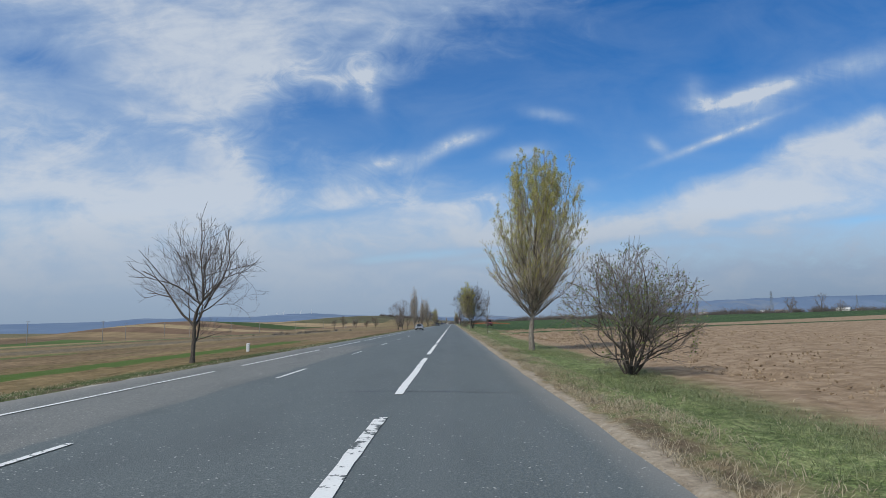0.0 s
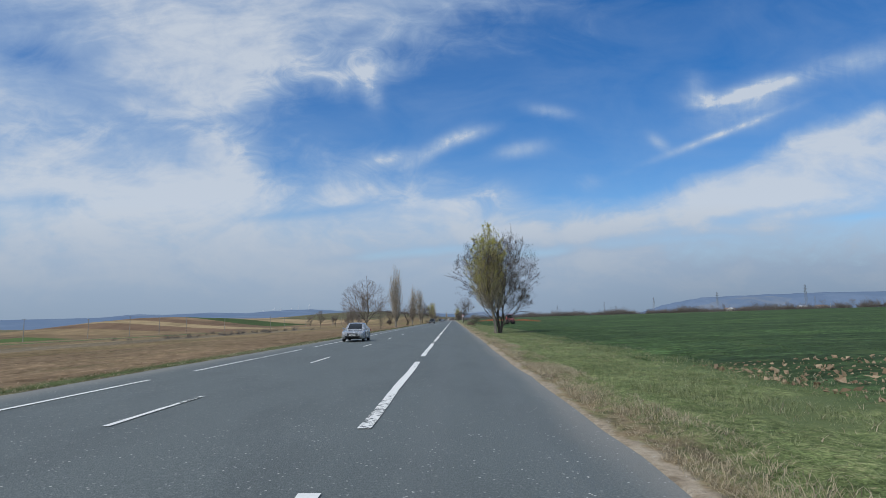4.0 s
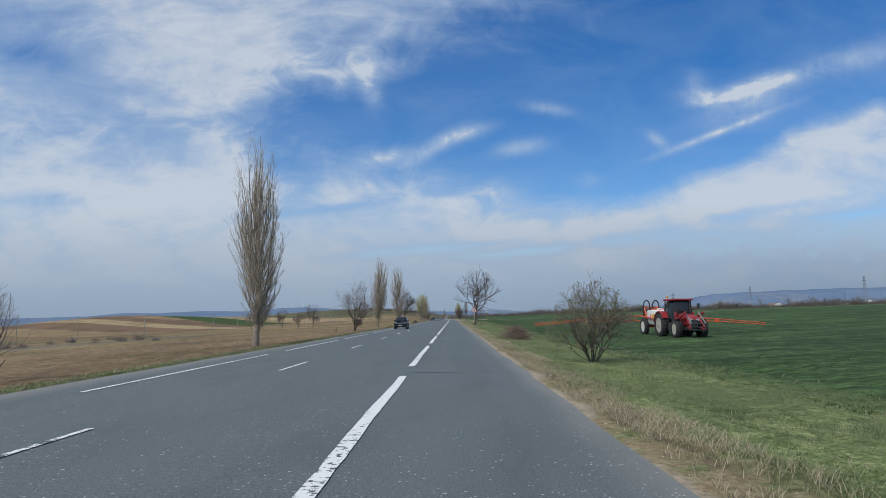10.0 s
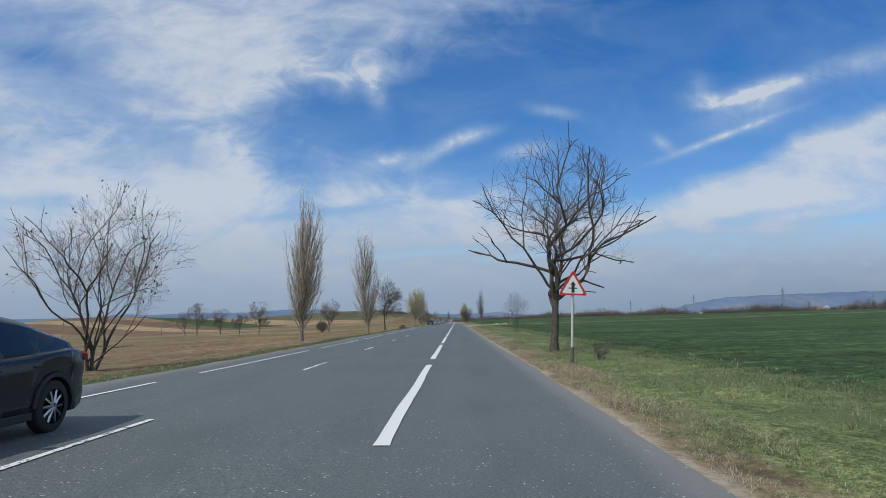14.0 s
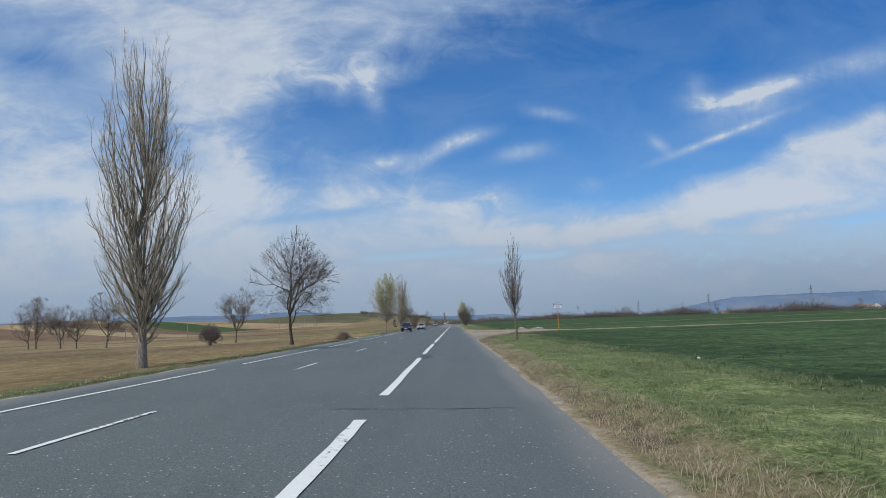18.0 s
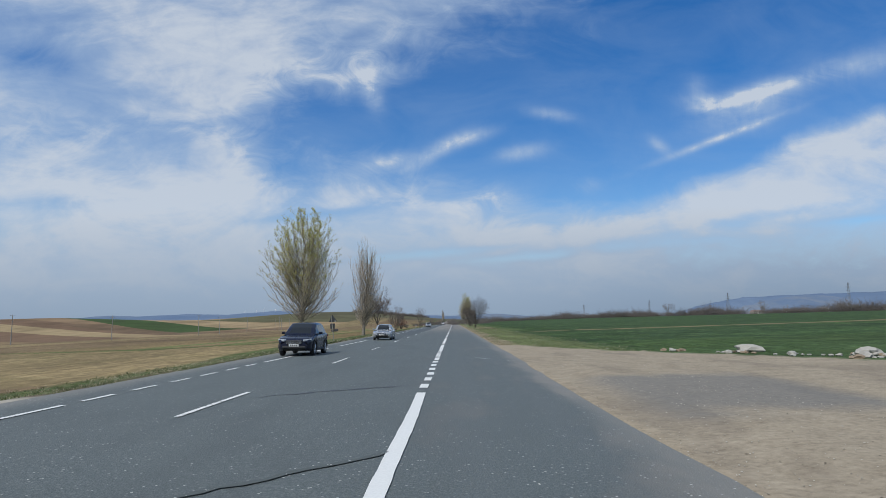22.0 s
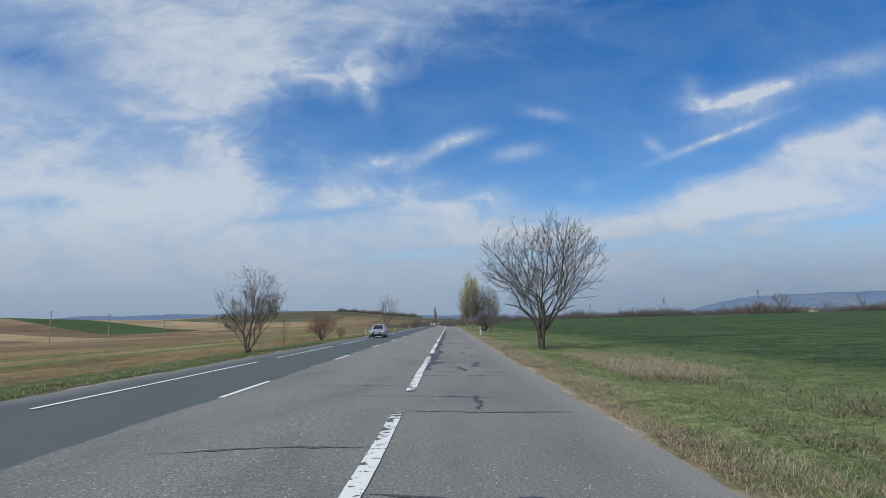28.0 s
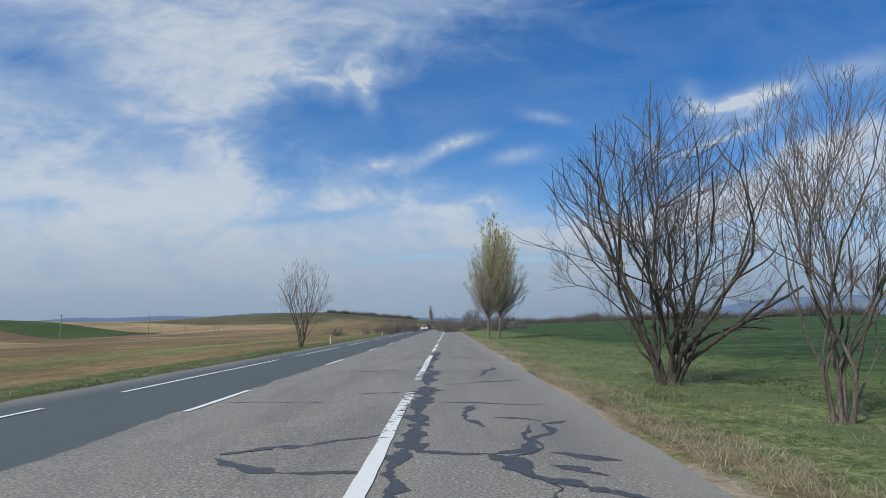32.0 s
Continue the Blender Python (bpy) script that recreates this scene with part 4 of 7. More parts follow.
def offshoots(chains, radii, count, span, angle, length, droop, k, rng):
    """Side shoots from random places on the chains."""
    n, kk, _ = chains.shape
    owner = np.repeat(np.arange(n), count)
    t = rng.uniform(*span, len(owner)) * (kk - 1)
    i = np.minimum(t.astype(int), kk - 2)
    f = (t - i)[:, None]
    p = chains[owner, i] * (1 - f) + chains[owner, i + 1] * f
    r = radii[owner, i] * (1 - f[:, 0]) + radii[owner, i + 1] * f[:, 0]
    d = unit(chains[owner, i + 1] - chains[owner, i])
    side = unit(np.cross(d, rng.normal(0, 1, d.shape)))
    ang = np.radians(rng.normal(angle, angle * 0.22, len(d)))[:, None]
    way = unit(d * np.cos(ang) + side * np.sin(ang) + np.array([0, 0, droop]))
    own = np.linalg.norm(chains[owner, -1] - chains[owner, 0], axis=1)
    ln = (length * own * rng.uniform(0.55, 1.25, len(d)) * (1.15 - 0.55 * t / (kk - 1)))[:, None]
    b = p + way * ln
    c = arcs(p, b, np.array([0, 0, 0.06]) * ln, k, rng, 0.035 * ln[:, 0])
    return c, r


def taper(chains, r0, r1):
    k = chains.shape[1]
    t = np.linspace(0, 1, k)[None]
    r0, r1 = np.broadcast_to(r0, len(chains)), np.broadcast_to(r1, len(chains))
    return r0[:, None] * (1 - t) + r1[:, None] * t


def leaf_mesh(name, points, size, rng, hang=0.0, long=1.0):
    """Small folded leaves, two triangles each way along a bent rib."""
    n = len(points)
    way = unit(rng.normal(0, 1, (n, 3)) + np.array([0, 0, -hang]))
    side = unit(np.cross(way, rng.normal(0, 1, (n, 3))))
    up = np.cross(side, way)
    s = (size * rng.uniform(0.6, 1.35, n))[:, None]
    tip = points + way * s * long
    mid = points + way * s * long * 0.5 - up * s * 0.12
    a, b = mid + side * s * 0.38 + up * s * 0.16, mid - side * s * 0.38 + up * s * 0.16
    V = np.stack([points, a, tip, b], 1).reshape(-1, 3)
    i = np.arange(n)[:, None] * 4
    return quick_mesh(name, V, np.concatenate([i + [0, 1, 2], i + [0, 2, 3]]))


def tree(x, y, h, profile, label, category="tree", seed=0, trunk_r=0.16, bole=0.16, limbs=40, branches=9, twigs=6, rise=0.35, spread_up=0.25,
         stems=1, bark_mat=None, twig_mat=None, leaves=(), group="", lean=(0.0, 0.0), branch_len=0.34, twig_len=0.42, wig=0.03, crooked=0.02, twig_r=0.0075, flop=0.05, z=None, name="tree", slim=1.0, sway=0.02, fan=0.16, branch_angle=38, twig_angle=36):
    """A tree whose limb tips fill the outline given by profile: rows of height share and radius.
    bole: height share of the bare trunk; rise: how far below its tip a limb leaves the trunk."""
    rng = np.random.default_rng(seed + int(abs(x) * 7 + y * 3))
    ground_here = float(land_z(x, y)) - 0.05 if z is None else z
    ob = base(name, pose(x, y, ground_here, 0, 0, 0), label, category, group)
    hs, rs = np.array([p[0] for p in profile]), np.array([p[1] for p in profile])
    k = 12
    foot = np.zeros((stems, 3))
    if stems > 1:
        foot[:, :2] = rng.normal(0, 0.16, (stems, 2)) * min(1.0, h / 4)
    top = np.column_stack([rng.normal(lean[0], sway * h if stems == 1 else fan * h, stems), rng.normal(lean[1], sway * h if stems == 1 else fan * h, stems), h * (0.96 if stems == 1 else 0.84) * (1 - 0.25 * rng.random(stems) * (stems > 1))])
    main = arcs(foot, top, np.column_stack([rng.normal(0, crooked * h, (stems, 2)), np.zeros(stems)]), k, rng, np.full(stems, 0.012 * h))
    mr = taper(main, trunk_r, 0.012)
    t = np.linspace(0, 1, k)
    mr = mr * (1 + 0.35 * np.exp(-t * 22))[None]
    # limbs end in the outline
    fh = rng.uniform(hs[0], hs[-1], limbs * 4)
    keep = rng.random(limbs * 4) < np.interp(fh, hs, rs) / rs.max() + 0.08
    fh = np.concatenate([fh[keep], np.linspace(hs[0], hs[-1], limbs)])[:limbs]
    az = np.arange(limbs) * 2.399963 + rng.normal(0, 0.5, limbs)
    rad = np.interp(fh, hs, rs) * (1 - 0.6 * rng.random(limbs) ** 1.6)
    lumpy = 1 + 0.10 * np.sin(az * 2 + seed) + 0.07 * np.sin(fh * 17 + seed)
    st = rng.integers(0, stems, limbs)
    f0 = np.clip(fh - rise * (0.5 + 0.8 * rng.random(limbs)) * np.minimum(1, 1.5 * fh), bole + 0.14 * rng.random(limbs) ** 1.5, 0.93)
    ti = f0 * (k - 1)
    i0 = np.minimum(ti.astype(int), k - 2)
    fr = (ti - i0)[:, None]
    a = main[st, i0] * (1 - fr) + main[st, i0 + 1] * fr
    r_here = mr[st, i0] * (1 - fr[:, 0]) + mr[st, i0 + 1] * fr[:, 0]
    axis_tip = main[st, np.minimum((fh * (k - 1)).astype(int), k - 1)]
    b = np.column_stack([axis_tip[:, 0] + np.cos(az) * rad * lumpy, axis_tip[:, 1] + np.sin(az) * rad * lumpy, fh * h])
    ln = np.linalg.norm(b - a, axis=1)
    out = unit(np.column_stack([np.cos(az), np.sin(az), np.zeros(limbs)]))
    lift = out * (ln * spread_up)[:, None] * 0.5 - np.array([0, 0, 1.0]) * (ln * spread_up * 0.35)[:, None]
    lc = arcs(a, b, lift, 8, rng, wig * ln)
    lr = taper(lc, slim * np.minimum(r_here * 0.72, 0.009 + 0.0085 * ln + 0.18 * trunk_r * (1 - f0)), 0.006)
    bc, br0 = offshoots(lc, lr, branches, (0.18, 0.98), branch_angle, branch_len, flop, 4, rng)
    br = taper(bc, np.minimum(br0 * 0.75, 0.022), 0.006)
    tc, tr0 = offshoots(bc, br, twigs, (0.15, 1.0), twig_angle, twig_len, flop, 3, rng)
    tr = taper(tc, np.minimum(np.maximum(tr0 * 0.8, twig_r * 0.8), twig_r * 1.3), twig_r * 0.55)
    bm_, tm_ = bark_mat or BARK_GREY, twig_mat or TWIG_GREY
    part("trunk", tube_mesh("trunk", [(main, mr, 10), (lc, lr, 6)]), bm_, ob)
    tagged(part("crown", tube_mesh("crown", [(bc, br, 3), (tc, tr, 3)]), tm_, ob), kind="stuff")
    for kind, count, size, lo, hang, long, mat in leaves:
        pts = tc[:, 1:].reshape(-1, 3)
        pts = pts[pts[:, 2] > lo * h]
        if kind == "top":
            w = np.clip((pts[:, 2] / h - lo) / (1.0 - lo), 0.05, 1) ** 1.2
        elif kind == "edge":
            out = np.hypot(pts[:, 0], pts[:, 1])
            w = ((wobble(pts[:, 0] * 1.6, pts[:, 1] * 1.6 + pts[:, 2] * 1.9, seed) > 0.05) + 0.03) * np.clip(out / np.quantile(out, 0.9), 0.1, 1) ** 2
        elif kind == "clump":
            w = (wobble(pts[:, 0] * 1.6, pts[:, 1] * 1.6 + pts[:, 2] * 1.9, seed) > 0.12) + 0.04
        else:
            w = np.ones(len(pts))
        pick = rng.choice(len(pts), count, p=w / w.sum())
        fol = part("foliage", leaf_mesh("foliage", pts[pick] + rng.normal(0, size * 0.9, (count, 3)), size, rng, hang, long), mat, ob, "sparse fresh leaves" if mat is not LEAF_BROWN else "hanging dry leaves and pods")
        tagged(fol, kind="stuff")
    return ob


def forked_tree(x, y, h, profile, label, category="tree", seed=0, trunk_r=0.16, bole=0.18, stems=1, levels=8, angle=25.0, up=0.10, crook=0.12, decay=0.80, lateral=0.6, fan=0.4,
                bark_mat=None, twig_mat=None, twig_r=0.006, leaves=(), group="", name="tree", lean=(0.0, 0.0), leader=False):
    """A tree or bush that forks again and again from its foot, kept within the outline given by profile."""
    rng = np.random.default_rng(seed + int(abs(x) * 7 + y * 3))
    ob = base(name, pose(x, y, float(land_z(x, y)) - 0.05), label, category, group)
    hs, rs = np.array([p[0] for p in profile]), np.array([p[1] for p in profile])
    pos = np.zeros((stems, 3))
    way = np.tile(np.array([lean[0], lean[1], 1.0]), (stems, 1))
    if stems > 1:
        turn = np.arange(stems) * 2.399963 + rng.normal(0, 0.4, stems)
        out = fan * np.sqrt((np.arange(stems) + 0.5) / stems)
        way[:, 0] += np.cos(turn) * out
        way[:, 1] += np.sin(turn) * out
        pos[:, :2] = way[:, :2] * 0.12 * min(1.5, h / 4) / max(fan, 0.1)
    way = unit(way + rng.normal(0, 0.04, way.shape))
    length, radius = np.full(stems, bole * h), np.full(stems, trunk_r)
    first, growth = True, (1 - bole * 0.7) * h * (1 - decay) / (1 - decay ** (levels - 1)) * 1.2
    thick, thin, tips = [], [], []
    for level in range(levels):
        n = len(pos)
        k = 6 if level < 3 else (4 if level < levels - 3 else 3)
        # shorten what would leave the outline
        end = pos + way * length[:, None]
        axis = np.array([lean[0], lean[1]]) * end[:, 2:3]
        room = np.interp(end[:, 2] / h, hs, rs, left=rs[0]) * (1 + 0.10 * np.sin(3 * np.arctan2(end[:, 1], end[:, 0]) + seed) + 0.07 * np.sin(end[:, 2] * 2.1 + seed))
        over = np.maximum(np.linalg.norm(end[:, :2] - axis, axis=1) / np.maximum(room, 0.05), end[:, 2] / h * 0.99)
        if level > 1:
            length = length * np.clip(1.0 / np.maximum(over, 1e-3), 0.22, 1.0) ** 1.5
        c = np.zeros((n, k, 3))
        c[:, 0], d = pos, way.copy()
        for s in range(1, k):
            d = unit(d + rng.normal(0, crook * (0.3 if level == 0 else 1.0), d.shape) + np.array([0, 0, up]) / k)
            c[:, s] = c[:, s - 1] + d * (length / (k - 1))[:, None]
        r = taper(c, radius, np.maximum(radius * 0.70, twig_r * 0.7))
        if level == 0:
            r[:, 0] *= 1.35
        if level < 3:
            thick.append((c, r, 9 - 2 * level))
        else:
            thin.append((c, r, 4 if level < levels - 3 else 3))
        if level >= levels - 2:
            tips.append(c[:, 1:].reshape(-1, 3))
        if level == levels - 1:
            break
        # two ends and some side shoots from each branch
        tip_way = unit(c[:, -1] - c[:, -2])
        sources = [(c[:, -1], tip_way, 0.55, 1.0, 0.68), (c[:, -1], tip_way, 1.15, 0.92, 0.56)]
        if first:
            sources += [(c[:, -1], tip_way, 1.2, 0.95, 0.58), (c[:, -1], tip_way, 1.0, 0.9, 0.55)] if stems == 1 else []
        for _ in range(2 if level > 0 else 1):
            pick = rng.integers(1, k, n)
            sources.append((c[np.arange(n), pick], unit(c[np.arange(n), pick] - c[np.arange(n), pick - 1]), 1.4, 0.74, 0.42))
        P, W, L, R = [], [], [], []
        swing = rng.uniform(0, 2 * np.pi, n)
        for q, (p, w, a, f, rr) in enumerate(sources):
            ref = np.where(np.abs(w[:, 2:3]) > 0.9, np.array([1.0, 0, 0]), np.array([0, 0, 1.0]))
            u = unit(np.cross(w, ref))
            v = np.cross(w, u)
            az = swing + q * 2.3 + rng.normal(0, 0.35, n)
            th = np.radians(angle) * a * rng.uniform(0.65, 1.3, n)
            nw = unit(w * np.cos(th)[:, None] + (u * np.cos(az)[:, None] + v * np.sin(az)[:, None]) * np.sin(th)[:, None] + np.array([0, 0, up]))
            keep = rng.random(n) < (1.0 if q < 2 or first else lateral)
            base_len = np.full(n, growth) if first else length * decay
            if leader and q == 0 and level < 5:
                # the first shoot goes on as the trunk
                nw[0] = unit(np.array([[0.05 * math.sin(level * 2.0 + seed), 0.04, 1.0]]))[0]
                base_len[0] = growth * 0.85
            P.append(p[keep])
            W.append(nw[keep])
            L.append((base_len * f * rng.uniform(0.7, 1.25, n))[keep])
            R.append(np.maximum(radius * rr, twig_r * (0.75 if level >= levels - 3 else 1.3))[keep])
        if leader and 0 < level < 5:
            # side limbs all round the trunk
            for q in range(5):
                az, steep = 2.399963 * (level * 5 + q) + seed, math.radians(rng.uniform(42, 68))
                P.append(c[:1, rng.integers(1, k)])
                W.append(np.array([[math.cos(az) * math.sin(steep), math.sin(az) * math.sin(steep), math.cos(steep)]]))
                L.append(np.array([growth * rng.uniform(0.8, 1.2) * (1.05 - 0.15 * level)]))
                R.append(radius[:1] * rng.uniform(0.4, 0.58))
        pos, way, length, radius = np.concatenate(P), np.concatenate(W), np.concatenate(L), np.concatenate(R)
        length = np.maximum(length, 0.03 * h)
        if level > 1:
            room = np.interp(pos[:, 2] / h, hs, rs, left=rs[0]) * (1 + 0.10 * np.sin(3 * np.arctan2(pos[:, 1], pos[:, 0]) + seed))
            inside = (np.hypot(pos[:, 0] - lean[0] * pos[:, 2], pos[:, 1] - lean[1] * pos[:, 2]) < room * 0.98) & (pos[:, 2] < h * 0.98) & (pos[:, 2] > hs[0] * h * 0.55)
            pos, way, length, radius = pos[inside], way[inside], length[inside], radius[inside]
        first = False
    part("trunk", tube_mesh("trunk", thick), bark_mat or BARK_GREY, ob)
    tagged(part("crown", tube_mesh("crown", thin), twig_mat or TWIG_GREY, ob), kind="stuff")
    pts = np.concatenate(tips)
    for kind, count, size, lo, hang, long, mat in leaves:
        p = pts[pts[:, 2] > lo * h]
        out = np.hypot(p[:, 0], p[:, 1]) / np.quantile(np.hypot(p[:, 0], p[:, 1]), 0.9)
        w = np.ones(len(p))
        if kind == "edge":
            w = ((wobble(p[:, 0] * 1.6, p[:, 1] * 1.6 + p[:, 2] * 1.9, seed) > 0.05) + 0.03) * np.clip(np.maximum(out, p[:, 2] / h), 0.1, 1) ** 3
        pick = rng.choice(len(p), count, p=w / w.sum())
        fol = part("foliage", leaf_mesh("foliage", p[pick] + rng.normal(0, size * 0.9, (count, 3)), size, rng, hang, long), mat, ob, "sparse fresh leaves" if mat is not LEAF_BROWN else "hanging dry leaves and pods")
        tagged(fol, kind="stuff")
    return ob


COLUMN = [(0.08, 0.22), (0.15, 0.5), (0.24, 0.82), (0.36, 1.0), (0.5, 1.0), (0.63, 0.95), (0.75, 0.84), (0.86, 0.68), (0.94, 0.48), (0.99, 0.2)]
OVATE = [(0.2, 0.15), (0.27, 0.48), (0.35, 0.82), (0.46, 1.0), (0.6, 0.92), (0.76, 0.8), (0.88, 0.58), (0.96, 0.33), (1.0, 0.1)]
ROUND = [(0.22, 0.45), (0.34, 0.85), (0.5, 1.0), (0.7, 0.9), (0.86, 0.62), (0.96, 0.3), (1.0, 0.08)]
VASE = [(0.28, 0.5), (0.42, 0.85), (0.6, 1.0), (0.78, 0.9), (0.92, 0.6), (1.0, 0.25)]
BUSH = [(0.04, 0.5), (0.16, 0.8), (0.4, 1.0), (0.66, 0.86), (0.88, 0.5), (1.0, 0.15)]


def wide(profile, r):
    return [(f, w * r) for f, w in profile]


def column_poplar(x, y, h, r, seed, lean=(0.0, 0.0)):
    return tree(x, y, h, wide(COLUMN, r), "tall bare columnar poplar with upswept grey-brown branches", "tree", seed, 0.25, 0.05, 165, 11, 4, 0.42, 0.16, branch_angle=25, twig_angle=26,
                bark_mat=BARK_POPLAR, twig_mat=TWIG_POPLAR, branch_len=0.21, twig_len=0.62, wig=0.014, flop=0.3, twig_r=0.0075, slim=0.5, sway=0.004, crooked=0.006, lean=lean, group="roadside poplars")


def leafy_poplar(x, y, h, r, seed, n=7000, lean=(0.0, 0.0), label="poplar in young yellow-green leaf on the grass verge"):
    return tree(x, y, h, wide(OVATE, r), label, "tree", seed, 0.15, 0.17, 200, 11, 5, 0.40, 0.2, slim=0.45, branch_angle=28, twig_angle=30,
                bark_mat=BARK_POPLAR, twig_mat=TWIG_POPLAR, leaves=[("top", int(n * 1.3), 0.06, 0.3, 0.4, 1.0, LEAF_SPRING), ("top", int(n * 0.35), 0.06, 0.2, 0.4, 1.0, LEAF_OLIVE)],
                branch_len=0.22, twig_len=0.55, wig=0.016, flop=0.3, lean=lean, group="roadside poplars")


def bare_tree(x, y, h, r, seed, profile=VASE, pods=0, label="bare roadside tree with dark forked limbs", pod_size=0.1, **kw):
    args = dict(trunk_r=0.03 + 0.0125 * h, group="bare roadside trees")
    args.update(kw)
    lv = [("edge", pods, pod_size, 0.28, 1.4, 1.4, LEAF_BROWN)] if pods else []
    return forked_tree(x, y, h, wide(profile, r), label, "tree", seed, leaves=lv, **args)


def bush(x, y, h, r, seed, stems=9, buds=0, label="tangled bare bush on the verge", **kw):
    args = dict(trunk_r=0.034, bole=0.16, levels=7, angle=25.0, crook=0.16, fan=0.7, lateral=0.5, up=0.06)
    args.update(kw)
    lv = [("all", buds, 0.055, 0.15, 0.0, 1.0, LEAF_BUD)] if buds else []
    return forked_tree(x, y, h, wide(BUSH, r), label, "bush", seed, stems=stems, leaves=lv, name="bush", group="verge bushes", **args)


def build_trees():
    dark = dict(bark_mat=BARK_DARK, twig_mat=TWIG_DARK)
    # along the near side of the road
    bush(5.4, 20.0, 4.1, 2.3, 1, stems=14, buds=3600, crook=0.2, lateral=0.35, trunk_r=0.04, bark_mat=BARK_DARK, twig_mat=TWIG_GREY, label="dense thorny bush with first green buds beside a ploughed field")
    leafy_poplar(4.62, 37.9, 12.2, 2.75, 2, n=24000, lean=(-0.35, 0.0))
    tree(4.9, 89.6, 5.8, wide(COLUMN, 0.66), "slim young poplar without leaves on the verge", "tree", 3, 0.05, 0.14, 44, 5, 3, 0.36, 0.1, slim=0.3, wig=0.012, crooked=0.008, sway=0.006, branch_angle=26, branch_len=0.26, bark_mat=BARK_GREY, twig_mat=TWIG_GREY, flop=0.45, group="roadside poplars")
    leafy_poplar(4.9, 172.6, 12.5, 2.6, 4, n=26000, label="poplar in young leaf standing among dark locust stems")
    bare_tree(5.5, 173.4, 11.4, 5.2, 5, [(0.16, 0.5), (0.3, 0.85), (0.45, 1.0), (0.7, 0.95), (0.88, 0.7), (1.0, 0.35)], 6000, "broad dark locust tree with clumps of dry leaves", pod_size=0.09, stems=5, fan=0.3, bole=0.14, trunk_r=0.11, angle=25, lateral=0.45, leader=True, **dark)
    bush(5.7, 265.5, 3.4, 1.9, 6, stems=10, buds=2200, lateral=0.3, crook=0.2, bark_mat=BARK_DARK, label="round bush with small green leaves beside the wheat")
    bare_tree(4.4, 359.8, 10.3, 4.2, 7, VASE, 0, "large bare tree with crooked dark limbs behind a warning sign", trunk_r=0.21, bole=0.24, angle=31, crook=0.18, lateral=0.45, twig_r=0.005, leader=True, **dark)
    bare_tree(6.8, 404.9, 5.0, 1.9, 8, BUSH, 0, "young bare tree with thin arching shoots", stems=7, bole=0.2, trunk_r=0.016, twig_r=0.0045, levels=6, lateral=0.35, angle=22, **dark)
    tree(5.2, 468.0, 8.1, wide([(0.22, 0.25), (0.36, 0.7), (0.58, 1.0), (0.8, 0.85), (0.94, 0.5), (1.0, 0.2)], 0.95), "slender bare poplar with thin upright shoots on the grass verge", "tree", 9, 0.085, 0.2, 60, 7, 3, 0.42, 0.1, slim=0.45, wig=0.012, crooked=0.006, sway=0.004, branch_angle=26, branch_len=0.26, bark_mat=BARK_GREY, twig_mat=TWIG_GREY, flop=0.45, group="roadside poplars")
    bare_tree(5.1, 671.0, 8.2, 3.7, 110, VASE, 1700, "spreading bare locust tree with hanging dark pods", pod_size=0.06, stems=4, fan=0.36, bole=0.14, trunk_r=0.1, angle=28, crook=0.15, lateral=0.4, twig_r=0.005, leader=True, **dark)
    bare_tree(5.6, 741.2, 8.0, 3.2, 11, [(0.1, 0.6), (0.25, 0.95), (0.45, 1.0), (0.7, 0.85), (0.88, 0.55), (1.0, 0.2)], 0, "dense bare tree with many dark upright shoots", stems=6, fan=0.42, bole=0.10, trunk_r=0.10, angle=26, crook=0.13, up=0.14, lateral=0.33, twig_r=0.0045, leader=True, **dark)
    bare_tree(6.1, 734.3, 6.2, 1.7, 12, VASE, 0, "slim bare tree of thin upright shoots", stems=4, fan=0.22, bole=0.14, trunk_r=0.05, angle=18, up=0.14, lateral=0.3, twig_r=0.0045)
    leafy_poplar(4.3, 798.0, 14.0, 3.1, 13, n=14000)
    leafy_poplar(5.9, 803.0, 13.6, 3.0, 14, n=9000)
    bush(5.1, 353.2, 0.75, 0.45, 15, stems=7, trunk_r=0.010, twig_r=0.004, levels=5, label="low dry shrub beside the warning sign")
    # along the far side
    bare_tree(-15.9, 39.7, 9.4, 4.2, 120, [(0.24, 0.6), (0.36, 1.0), (0.55, 1.0), (0.75, 0.74), (0.9, 0.42), (1.0, 0.1)], 0, bole=0.24, angle=27, crook=0.14, lateral=0.35, leader=True, **dark)
    bare_tree(-17.6, 210.6, 5.4, 2.0, 21, VASE, 0, "small bare tree of several thin stems", stems=6, fan=0.35, bole=0.16, trunk_r=0.04, levels=6, angle=20, up=0.1)
    bare_tree(-18.1, 235.0, 11.0, 5.2, 22, ROUND, 0, "broad bare walnut-like tree with a low fork", bole=0.16, trunk_r=0.2, angle=27, up=0.08, crook=0.10, lateral=0.55, twig_r=0.008, leader=True)
    bare_tree(-18.3, 265.2, 4.2, 1.75, 23, VASE, 0, "small bare fruit tree at the field edge", levels=6, angle=30)
    column_poplar(-17.3, 297.0, 19.3, 2.4, 24)
    bare_tree(-18.0, 360.0, 9.4, 4.3, 26, VASE, 300, stems=4, fan=0.45, bole=0.12, trunk_r=0.10, lateral=0.4, angle=28, bark_mat=BARK_DARK, up=0.08)
    column_poplar(-19.1, 407.2, 19.2, 2.7, 29)
    column_poplar(-17.4, 454.0, 19.8, 3.2, 30, (-0.8, 0.0))
